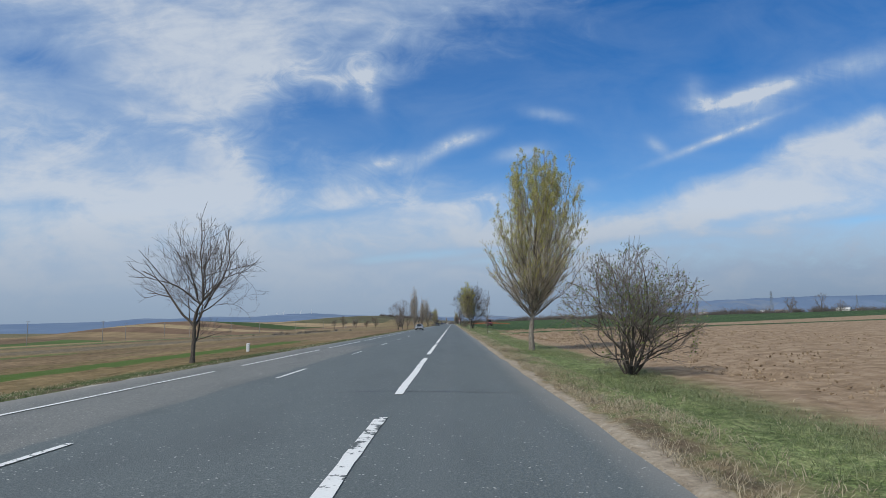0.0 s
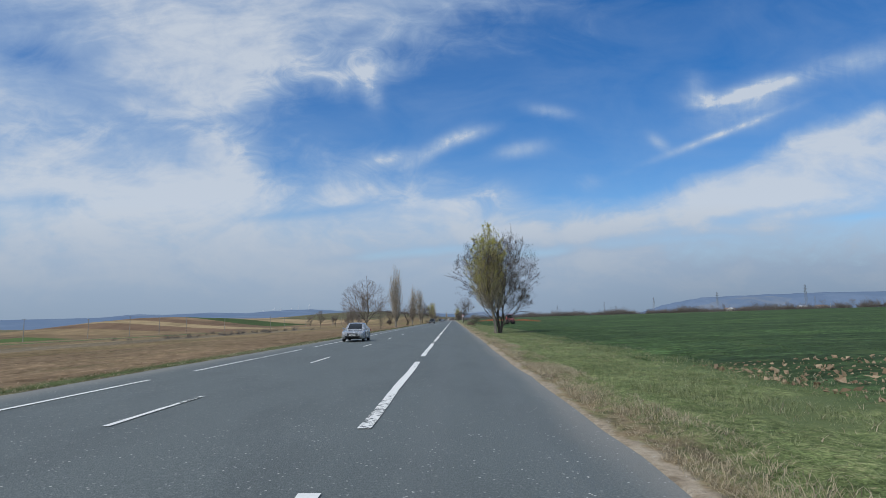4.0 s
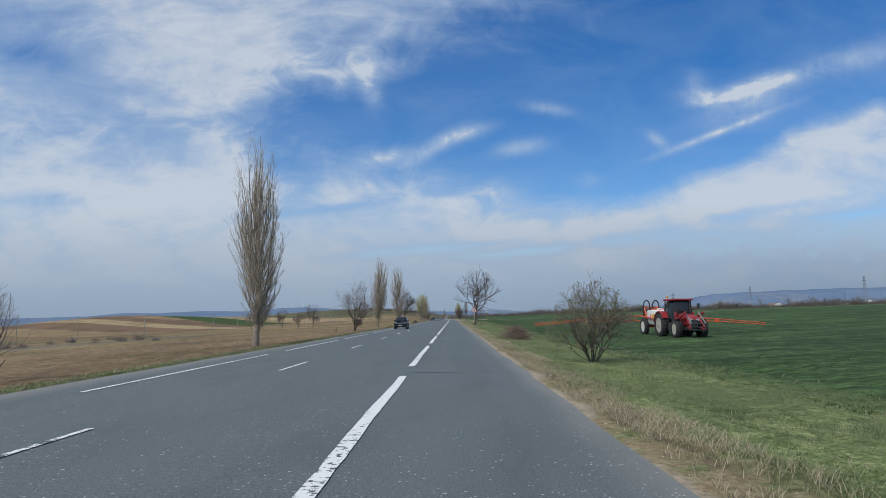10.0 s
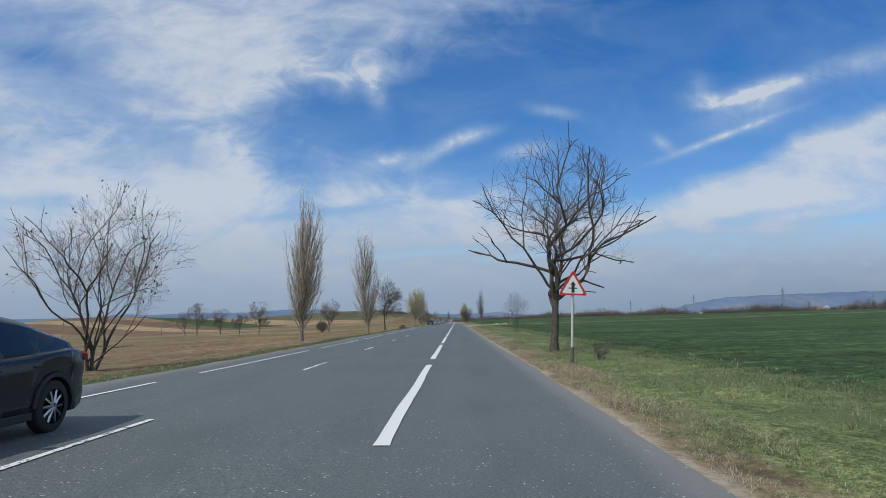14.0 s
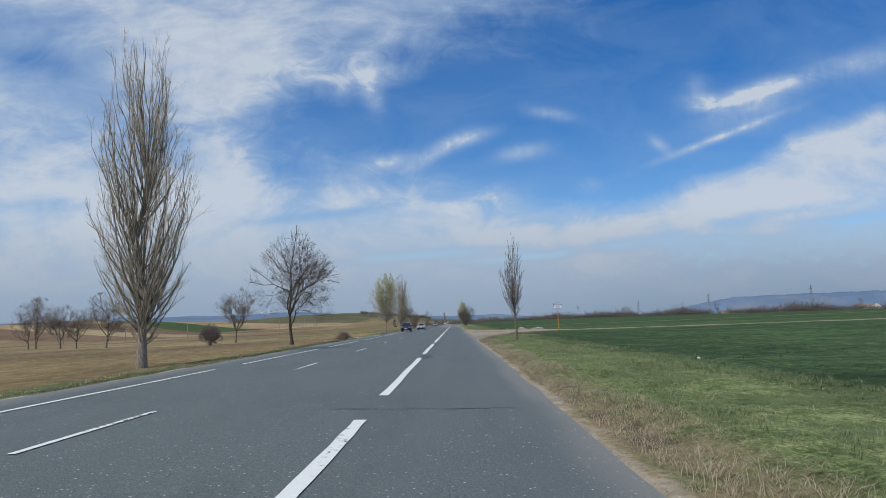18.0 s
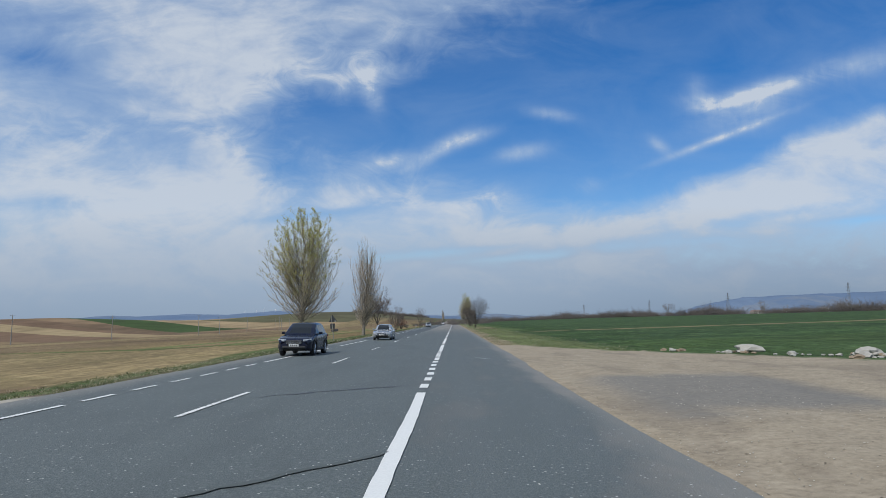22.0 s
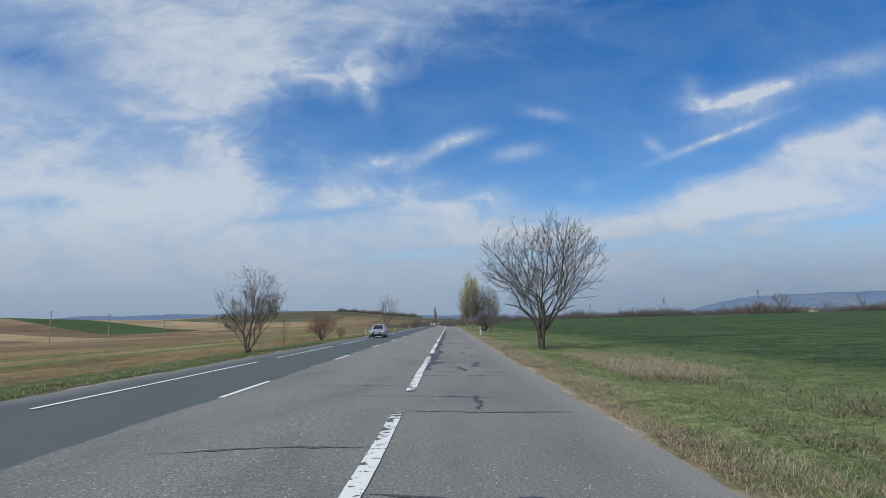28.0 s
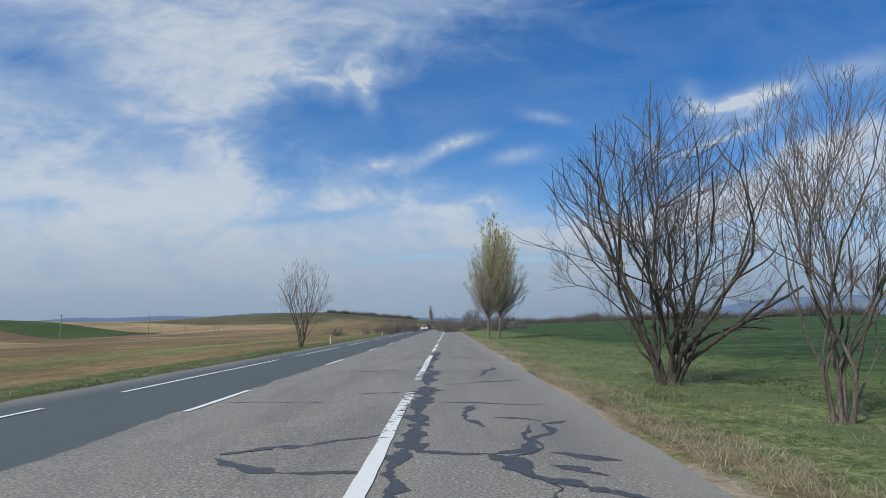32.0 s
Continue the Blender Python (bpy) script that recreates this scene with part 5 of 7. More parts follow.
    for i, (x, y, h, r) in enumerate(((-63.7, 536.0, 11.0, 5.0), (-71.0, 539.0, 7.8, 3.0), (-95.0, 564.0, 12.0, 5.0), (-82.0, 552.0, 9.5, 4.2), (-104.0, 575.0, 10.0, 4.5))):
        bare_tree(x, y, h, r, 31 + i, ROUND, 0, "spreading bare tree out on the meadow", bole=0.18, angle=28, twig_r=0.011)
    bare_tree(-18.1, 491.0, 13.0, 5.8, 137, [(0.2, 0.5), (0.34, 0.9), (0.52, 1.0), (0.7, 0.8), (0.86, 0.5), (1.0, 0.2)], 3600, "locust tree with dark clumps of dry leaves on its upper limbs", pod_size=0.085, bole=0.26, angle=32, crook=0.15, up=0.05, lateral=0.55, twig_r=0.007, leader=True, **dark)
    bare_tree(-43.0, 545.5, 11.0, 4.4, 37, VASE, 0, bole=0.2, twig_r=0.011)
    bush(-42.0, 529.3, 3.8, 2.15, 38, stems=14, label="dense dark bush on the meadow", twig_r=0.012)
    leafy_poplar(-15.5, 568.2, 14.2, 3.6, 39, n=24000)
    column_poplar(-16.4, 618.6, 17.8, 2.7, 40)
    bare_tree(-16.5, 642.1, 10.8, 4.4, 41, ROUND, 0, "broad bare tree with a dense fine crown", bole=0.18, angle=26, crook=0.10, lateral=0.8, twig_r=0.007)
    bare_tree(-16.6, 685.1, 6.9, 3.4, 42, VASE, 600, "small bare locust tree with dark pods", pod_size=0.08, stems=4, fan=0.4, bole=0.14, trunk_r=0.08, angle=24, lateral=0.4)
    bush(-18.1, 723.7, 4.0, 2.4, 43, stems=13, lateral=0.33, label="round reddish-brown bush on the bank", bark_mat=BARK_DARK, twig_mat=TWIG_RED, twig_r=0.006)
    bush(-17.0, 733.5, 1.9, 0.85, 44, stems=7, trunk_r=0.02, levels=6)
    bare_tree(-16.9, 698.0, 3.5, 0.6, 46, COLUMN, 0, "thin young tree on the bank", levels=5, trunk_r=0.03, angle=18, up=0.15)
    bare_tree(-15.2, 789.2, 9.3, 3.1, 247, ROUND, 0, "bare tree with a dense egg-shaped crown", stems=5, fan=0.3, bole=0.12, trunk_r=0.08, angle=24, up=0.12, crook=0.08, lateral=0.25, levels=7, twig_r=0.007)
    column_poplar(-9.5, 1077.0, 12.5, 1.3, 48)
    for i, (x, y, h) in enumerate(((6.5, 905, 6.5), (8.0, 925, 7.5), (7.0, 950, 6.5), (-15, 930, 5.5), (-17, 985, 5), (-16, 1020, 5.5), (10, 985, 8), (9, 1040, 8), (12, 1120, 9))):
        bare_tree(x, y, h, h * 0.42, 50 + i, ROUND, 0, "far bare roadside tree", levels=6, twig_r=0.014)


build_trees()

# ---- distance: ridges, tree belts, hamlet, pylons ----


def hazed_hill_material():
    """Woods and a few paler fields, with distance haze mixed into their colours."""
    n = Nodes("hazed_far_hills")
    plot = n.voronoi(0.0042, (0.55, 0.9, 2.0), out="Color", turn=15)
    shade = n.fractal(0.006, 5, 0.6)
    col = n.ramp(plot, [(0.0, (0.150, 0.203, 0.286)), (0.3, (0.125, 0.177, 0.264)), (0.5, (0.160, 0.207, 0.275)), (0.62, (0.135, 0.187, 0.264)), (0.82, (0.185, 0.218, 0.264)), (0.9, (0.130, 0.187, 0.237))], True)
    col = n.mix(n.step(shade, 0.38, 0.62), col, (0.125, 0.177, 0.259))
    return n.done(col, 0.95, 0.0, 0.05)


RIDGE = hazed_hill_material()
SCRUB = plain("scrub", (0.15, 0.13, 0.115), 0.95, vary=0.35, scale=0.3)
CONCRETE = plain("concrete", (0.30, 0.285, 0.255), 0.85, vary=0.15)
STEEL = plain("galvanised_steel", (0.30, 0.31, 0.32), 0.5, 0.7, 0.15)
WHITE = plain("white_plastic", (0.78, 0.78, 0.75), 0.5, vary=0.06)
RED = plain("red_paint", (0.55, 0.035, 0.025), 0.45, vary=0.08)
BLACK = plain("black_paint", (0.02, 0.02, 0.022), 0.5, vary=0.1)
WOOD = plain("old_wood", (0.20, 0.15, 0.10), 0.9, vary=0.3, bump=0.3)
RUBBER = plain("rubber", (0.022, 0.022, 0.023), 0.85, vary=0.2)


def ridge(name, label, pts, thick=500.0):
    """A long hill from rows of side, distance and height: front foot, crest, back foot."""
    x, y, h = np.array(pts, float).T
    t = np.linspace(0, len(x) - 1, 320)
    X, Y, H = (np.interp(t, np.arange(len(x)), v) for v in (x, y, h))
    H = H + 0.013 * max(abs(H).max(), 40.0) * 0.6 * (np.sin(t * 9.1) + np.sin(t * 21.7 + 1) * 0.5 + np.sin(t * 47.0) * 0.3) * np.clip(H / 60.0, 0.3, 1)
    foot = -70.0
    folds = np.sin(t * 3.1) * 0.08
    rows = [np.column_stack([X, Y - thick * f, foot + (H - foot) * s]) for f, s in ((1.0, 0.0), (0.75, 0.22), (0.5, 0.5), (0.27, 0.78), (0.1, 0.95), (0.0, 1.0), (-1.0, 0.0))]
    for k, row in enumerate(rows[1:4]):
        row[:, 2] += (H - foot) * folds * np.cos(k + t * 1.3)
    V = np.stack(rows, 1)
    n, k = V.shape[:2]
    i = np.arange(n * k).reshape(n, k)
    q = np.stack([i[:-1, :-1], i[1:, :-1], i[1:, 1:], i[:-1, 1:]], -1).reshape(-1, 4)
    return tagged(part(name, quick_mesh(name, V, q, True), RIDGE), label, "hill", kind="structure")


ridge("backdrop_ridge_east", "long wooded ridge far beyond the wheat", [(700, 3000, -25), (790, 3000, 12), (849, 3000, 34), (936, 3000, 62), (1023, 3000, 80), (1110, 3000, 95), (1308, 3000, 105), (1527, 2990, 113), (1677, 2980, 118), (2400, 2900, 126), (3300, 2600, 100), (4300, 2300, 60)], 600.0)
ridge("backdrop_ridge_west", "rolling hills far behind the fields, pale with painted haze", [(-4650, 3900, -30), (-3900, 4200, -12), (-3300, 4400, -6), (-2813, 4500, 5), (-2357, 4500, 16), (-2145, 4500, 37), (-1970, 4500, 33), (-1655, 4500, 48), (-1410, 4500, 44), (-1130, 4500, 65), (-955, 4500, 69), (-709, 4500, 55), (-360, 4500, 46), (-8, 4500, 38), (272, 4500, 51), (447, 4500, 38), (692, 4500, 26), (1218, 4500, 18), (2200, 4500, 8)], 1500.0)
ridge("backdrop_ridge_valley", "low slopes across the valley, blue with painted haze", [(-4600, 2500, -45), (-3600, 2900, -22), (-2900, 3150, -16), (-2300, 3300, -20), (-1750, 3400, -4), (-1300, 3500, 14), (-950, 3500, 22), (-600, 3500, 12), (-250, 3500, 4), (200, 3500, -20)], 900.0)


def scrub_belt(name, label, x0, y0, x1, y1, count, h, seed, k=64):
    """A far belt of bare bushes and small trees: clumps of short twigs, one sheet of stuff."""
    rng = np.random.default_rng(seed)
    t = rng.random(count)
    cx, cy = x0 + (x1 - x0) * t + rng.normal(0, 8, count), y0 + (y1 - y0) * t + rng.normal(0, 8, count)
    size = h * rng.uniform(0.45, 1.0, count) * (0.75 + 0.5 * np.sin(t * 23 + seed) ** 2)
    d = unit(rng.normal(0, 1, (count, k, 3)) * np.array([1, 1, 0.8]) + np.array([0, 0, 0.9]))
    ln = size[:, None] * rng.uniform(0.5, 1.0, (count, k))
    foot = np.stack([cx, cy, land_z(cx, cy) - 0.2], -1)[:, None] + np.abs(rng.normal(0, 1, (count, k, 3))) * rng.choice((-1.0, 1.0), (count, k, 3)) * size[:, None, None] * np.array([0.3, 0.3, 0.0]) + np.array([0, 0, 1.0]) * (rng.random((count, k, 1)) ** 2 * 0.45 * size[:, None, None])
    tip = foot + d * ln[..., None]
    chains = np.stack([foot, tip], 2).reshape(-1, 2, 3)
    r = taper(chains, 0.02 * np.repeat(size, k), 0.008 * np.repeat(size, k))
    v, q = tubes(chains, r, 3)
    return tagged(part(name, quick_mesh(name, v, q), SCRUB), label, "scrub", kind="stuff")


scrub_belt("scrub_belt", "long belt of bare brown bushes behind the wheat", 150, 1500, 620, 560, 460, 9.5, 1)
scrub_belt("scrub_belt", "bare brown bushes along the edge of the far field", 620, 560, 520, 60, 280, 9.0, 2)
scrub_belt("scrub_belt", "dark scrub at the end of the straight road", 25, 1250, 160, 1500, 110, 6.5, 3)
scrub_belt("scrub_belt", "dark wood on the shoulder of a low hill", -200, 1780, -60, 1830, 150, 7.0, 4)
scrub_belt("scrub_belt", "hedge of low bushes between the fields", -70, 260, -80, 420, 40, 1.6, 5)
scrub_belt("scrub_belt", "roadside scrub far ahead", 8, 860, 22, 1150, 60, 4.5, 6)
scrub_belt("scrub_belt", "roadside scrub far ahead across the road", -16, 900, -24, 1200, 40, 3.5, 7)


def cottage(x, y, w, d, h, turn, wall_mat, roof_mat, label):
    ob = base("house", pose(x, y, float(land_z(x, y)) - 0.1, 0, 0, turn), label, "house", "houses of the far hamlet")
    part("wall", box(bmesh.new(), (w, d, h), (0, 0, h / 2)), wall_mat, ob)
    bm = prism(bmesh.new(), [(-d / 2 - 0.4, 0), (d / 2 + 0.4, 0), (0, h * 0.75)], w + 0.8, pose(0, 0, h + 0.004, 0, 0, 90))
    part("roof", bm, roof_mat, ob)
    part("chimney", box(bmesh.new(), (0.5, 0.5, 1.2), (w * 0.25, 0.5, h + h * 0.62)), RED_TILE, ob)
    for i in (-1, 1):
        part("window", box(bmesh.new(), (1.0, 0.08, 1.2), (i * w * 0.25, -d / 2 - 0.02, h * 0.5)), BLACK, ob)
    return ob


RED_TILE = plain("roof_tile", (0.23, 0.165, 0.13), 0.85, vary=0.25)
PALE_ROOF = plain("pale_roof", (0.62, 0.60, 0.55), 0.7, vary=0.15)
PLASTER = plain("plaster", (0.66, 0.62, 0.54), 0.9, vary=0.12)


def build_hamlet():
    rng = np.random.default_rng(8)
    for i in range(26):
        t = i / 25
        x, y = 330 + 300 * t + rng.normal(0, 10), 1320 - 900 * t + rng.normal(0, 25)
        cottage(x, y, rng.uniform(9, 16), rng.uniform(7, 9), rng.uniform(2.8, 3.6), rng.uniform(0, 180), PLASTER if i % 3 else WHITE,
                (RED_TILE, PALE_ROOF, RED_TILE)[i % 3], ("low house with a red tiled roof among bare trees", "low pale-roofed house among bare trees", "small farmhouse with a tiled roof at the field edge")[i % 3])


build_hamlet()


def power_pole(x, y, h, arms=1, label="grey concrete power pole with a short crossarm", group="power poles"):
    ob = base("power_pole", pose(x, y, float(land_z(x, y)) - 0.1, 0, 0, 20), label, "power pole", group)
    part("pole", rod(bmesh.new(), (0, 0, 0), (0, 0, h), 0.2, 0.12, 8), CONCRETE, ob)
    for i in range(arms):
        part("crossarm", box(bmesh.new(), (1.7, 0.1, 0.1), (0, 0, h - 0.35 - 0.7 * i)), STEEL, ob)
        for j in (-0.75, 0, 0.75):
            part("insulator", rod(bmesh.new(), (j, 0, h - 0.3 - 0.7 * i), (j, 0, h - 0.08 - 0.7 * i), 0.05, 0.035, 8), BLACK, ob)
    return ob


def pylon(x, y, h, label="tall lattice power pylon on the far plain"):
    ob = base("pylon", pose(x, y, float(land_z(x, y)), 0, 0, 35), label, "pylon", "pylons")
    bm = bmesh.new()
    w = h * 0.07
    for sx, sy in ((-1, -1), (-1, 1), (1, -1), (1, 1)):
        rod(bm, (sx * w, sy * w, 0), (sx * 0.3, sy * 0.3, h), 0.22, 0.12, 4)
    for i in range(9):
        f0, f1 = i / 9, (i + 1) / 9
        a, b = w * (1 - f0) + 0.3 * f0, w * (1 - f1) + 0.3 * f1
        for s in (-1, 1):
            rod(bm, (-a, s * a, f0 * h), (b, s * b, f1 * h), 0.09, 0.09, 4)
            rod(bm, (s * a, -a, f0 * h), (s * b, b, f1 * h), 0.09, 0.09, 4)
    part("mast", bm, STEEL, ob)
    for f, a in ((0.72, 5.5), (0.84, 7.0), (0.94, 4.5)):
        bm = bmesh.new()
        for s in (-1, 1):
            rod(bm, (0, 0, f * h), (s * a, 0, f * h), 0.2, 0.07, 4)
            rod(bm, (0, 0, f * h + 1.3), (s * a, 0, f * h), 0.1, 0.06, 4)
        part("crossarm", bm, STEEL, ob)
    return ob


for _i in range(20):
    power_pole(-168 - 30 * math.sin(_i * 0.35) - (12 if _i % 3 else 0), 190 + 56 * _i, 11.5, 1 + _i % 2)
power_pole(-214, 527, 13.5, 2, "tall concrete power pole out on the ploughed field")


def wind_turbine(x, y, z, h, turn):
    ob = base("wind_turbine", pose(x, y, z, 0, 0, turn), "white wind turbine at rest on the far hills", "wind turbine", "wind turbines")
    part("mast", rod(bmesh.new(), (0, 0, 0), (0, 0, h), 1.6, 0.9, 10), WHITE, ob)
    part("nacelle", box(bmesh.new(), (2.2, 5.0, 2.2), (0, 0.6, h + 0.6), 0.5), WHITE, ob)
    for i in range(3):
        a = radians(20 + 120 * i)
        part("blade", rod(bmesh.new(), (0, -2.2, h + 0.6), (h * 0.5 * math.sin(a), -2.2, h + 0.6 + h * 0.5 * math.cos(a)), 0.8, 0.2, 6), WHITE, ob)
    return ob


for _i in range(6):
    wind_turbine(-1290 + 62 * _i + 14 * (_i % 2), 4490 - 12 * _i, 40 + 5 * _i, 20 + 3 * (_i % 3), 15 * _i)
for _x, _y, _h in ((560, 830, 38), (520, 1060, 38), (500, 1330, 38), (470, 1620, 38), (420, 1900, 36), (330, 2150, 34), (900, 1450, 46), (1000, 1900, 48), (640, 640, 36), (720, 420, 36)):
    pylon(_x, _y, _h)
for _i in range(9):
    power_pole(330 + 26 * _i, 1150 - 75 * _i, 9.0, 2, "far wooden power pole near the hamlet")
for _i, (_x, _y) in enumerate(((330, 640), (300, 820), (350, 980), (410, 900), (280, 470), (340, 700), (450, 560), (240, 1010), (119, 866), (203, 391), (201, 355), (212, 410))):
    bare_tree(_x, _y, 9 + _i % 4, 4.2, 70 + _i, ROUND, 0, "lone bare tree on the far field edge", levels=6, twig_r=0.022)

# ---- signs, posts and small things on the verges ----


def upright(bm, m):
    bmesh.ops.transform(bm, matrix=m, verts=bm.verts)
    return bm


def rounded_triangle(side, r):
    pts = []
    h = side * math.sqrt(3) / 2
    for i, (cx, cz) in enumerate(((0, h * 2 / 3 - 2 * r), (-side / 2 + r * math.sqrt(3), -h / 3 + r), (side / 2 - r * math.sqrt(3), -h / 3 + r))):
        for j in range(6):
            a = radians(90 + 120 * i - 60 + 120 * j / 5)
            pts.append((cx + r * math.cos(a), cz + r * math.sin(a)))
    return pts


def warning_sign(x, y):
    z = float(land_z(x, y)) - 0.05
    ob = base("warning_sign", pose(x, y, z, 0, 1.6, 3), "triangular red-bordered crossroads warning sign on a white post", "road sign")
    part("post", rod(bmesh.new(), (0, 0, 0.5), (0, 0, 3.1), 0.045, 0.045, 12), plain("post_paint", (0.55, 0.53, 0.47), 0.7, vary=0.25), ob, "weathered pale post")
    part("sleeve", rod(bmesh.new(), (0, 0, 0), (0, 0, 0.62), 0.06, 0.06, 12), plain("sleeve_rust", (0.12, 0.11, 0.09), 0.9, vary=0.3), ob, "dark footing sleeve")
    part("plate", prism(bmesh.new(), rounded_triangle(1.06, 0.05), 0.02, pose(0, -0.06, 2.78)), RED, ob, "red triangular plate")
    part("face", prism(bmesh.new(), rounded_triangle(0.8, 0.035), 0.006, pose(0, -0.074, 2.77)), WHITE, ob, "white face")
    arrow = [(-0.055, -0.17), (0.055, -0.17), (0.055, 0.1), (0.1, 0.1), (0, 0.25), (-0.1, 0.1), (-0.055, 0.1)]
    part("arrow", prism(bmesh.new(), arrow, 0.004, pose(0, -0.079, 2.74)), BLACK, ob, "thick black arrow")
    part("bar", box(bmesh.new(), (0.32, 0.004, 0.035), (0, -0.0795, 2.73)), BLACK, ob, "thin black side roads")
    for s in (-0.35, 0.3):
        part("clamp", box(bmesh.new(), (0.16, 0.05, 0.05), (0, -0.03, 2.78 + s * 0.7), 0.008), STEEL, ob)
    return ob


def text_mesh(body, size, m, material, parent, name="lettering"):
    cu = bpy.data.curves.new(name, "FONT")
    cu.body, cu.size, cu.extrude, cu.align_x, cu.align_y = body, size, 0.002, "CENTER", "CENTER"
    cu.offset = 0.007
    tmp = bpy.data.objects.new(name, cu)
    me = bpy.data.meshes.new_from_object(tmp)
    bpy.data.objects.remove(tmp)
    bpy.data.curves.remove(cu)
    me.materials.clear()
    me.materials.append(material)
    return part(name, me, material, parent, "", m)


def pit_sign(x, y):
    z = float(land_z(x, y)) - 0.05
    ob = base("direction_sign", pose(x, y, z, 0, -1.2, -4), "small white sign reading BALASTIERA on a striped post", "road sign")
    blue = plain("sign_blue", (0.02, 0.06, 0.25), 0.5, vary=0.06)
    yellow = plain("post_yellow", (0.62, 0.36, 0.05), 0.6, vary=0.2)
    for i in range(8):
        a, b = 0.3 * i, 0.3 * i + 0.3
        part("band", rod(bmesh.new(), (0, 0, a), (0, 0, b), 0.055, 0.055, 10), yellow if i % 2 else plain("post_orange", (0.5, 0.16, 0.06), 0.7, vary=0.25), ob, "faded orange and yellow band of the post")
    part("rod", rod(bmesh.new(), (0, 0, 2.4), (0, 0, 3.2), 0.03, 0.03, 8), STEEL, ob)
    part("plate", box(bmesh.new(), (1.2, 0.03, 0.68), (0, 0, 3.38), 0.01), blue, ob, "blue rim of the sign")
    part("face", box(bmesh.new(), (1.13, 0.008, 0.61), (0, -0.02, 3.38)), WHITE, ob, "white face")
    text_mesh("BALASTIERA", 0.215, pose(0, -0.027, 3.50, 90), blue, ob)
    arrow = [(-0.22, -0.03), (0.1, -0.03), (0.1, -0.08), (0.26, 0), (0.1, 0.08), (0.1, 0.03), (-0.22, 0.03)]
    part("arrow", prism(bmesh.new(), arrow, 0.004, pose(0, -0.028, 3.23)), blue, ob, "blue arrow")
    part("cap", box(bmesh.new(), (0.2, 0.05, 0.08), (0, 0, 3.79), 0.01), STEEL, ob)
    part("bracket", box(bmesh.new(), (0.5, 0.05, 0.05), (-0.05, 0, 1.2), 0.01, (0, 8, 0)), WOOD, ob)
    return ob


def back_sign(x, y):
    """Signs seen from behind on a leaning pole."""
    z = float(land_z(x, y)) - 0.05
    ob = base("sign_cluster", pose(x, y, z, 0, -7.0, 4), "leaning pole with dark backs of a triangular sign and two plates", "road sign")
    grey = plain("sign_back", (0.06, 0.065, 0.07), 0.6, 0.3, 0.2)
    part("post", rod(bmesh.new(), (0, 0, 0), (0, 0, 3.0), 0.045, 0.045, 10), CONCRETE, ob)
    part("plate", prism(bmesh.new(), rounded_triangle(1.0, 0.05), 0.02, pose(0.12, 0.06, 2.62)), grey, ob, "dark back of a triangular plate")
    part("sticker", box(bmesh.new(), (0.12, 0.004, 0.08), (0.38, 0.045, 2.4)), WHITE, ob)
    part("board", box(bmesh.new(), (0.55, 0.02, 0.6), (0.02, 0.06, 1.85), 0.01, (0, 6, 0)), grey, ob)
    part("board", box(bmesh.new(), (0.8, 0.02, 0.28), (0.22, 0.06, 1.32), 0.01), grey, ob)
    return ob


def delineator(x, y, label="white roadside delineator post with a red reflector"):
    z = float(land_z(x, y)) + 0.02
    ob = base("delineator_post", pose(x, y, z, 0, -1.0, -4), label, "delineator", "delineator posts")
    bm = box(bmesh.new(), (0.12, 0.09, 1.12), (0, 0, 0.46), 0.022, segments=2)
    for v in bm.verts:
        if v.co.z > 0.95:
            v.co.z -= 0.25 * (v.co.y + 0.045)
    part("post", bm, WHITE, ob)
    part("reflector", box(bmesh.new(), (0.07, 0.008, 0.26), (0, -0.047, 0.8), 0.002), RED, ob, "red reflector strip")
    return ob


def memorial_cross(x, y):
    z = float(land_z(x, y)) - 0.04
    ob = base("wayside_cross", pose(x, y, z, 0, 2, -8), "small dark wayside cross on the far verge", "cross")
    part("upright", box(bmesh.new(), (0.07, 0.05, 1.15), (0, 0, 0.575), 0.008), WOOD, ob)
    part("crossbar", box(bmesh.new(), (0.6, 0.05, 0.07), (0, -0.004, 0.82), 0.008), WOOD, ob)
    part("wreath", rod(bmesh.new(), (0, -0.05, 0.6), (0, 0.05, 0.6), 0.09, 0.07, 10), plain("wreath", (0.06, 0.075, 0.03), 0.9, vary=0.3), ob, "faded wreath")
    return ob


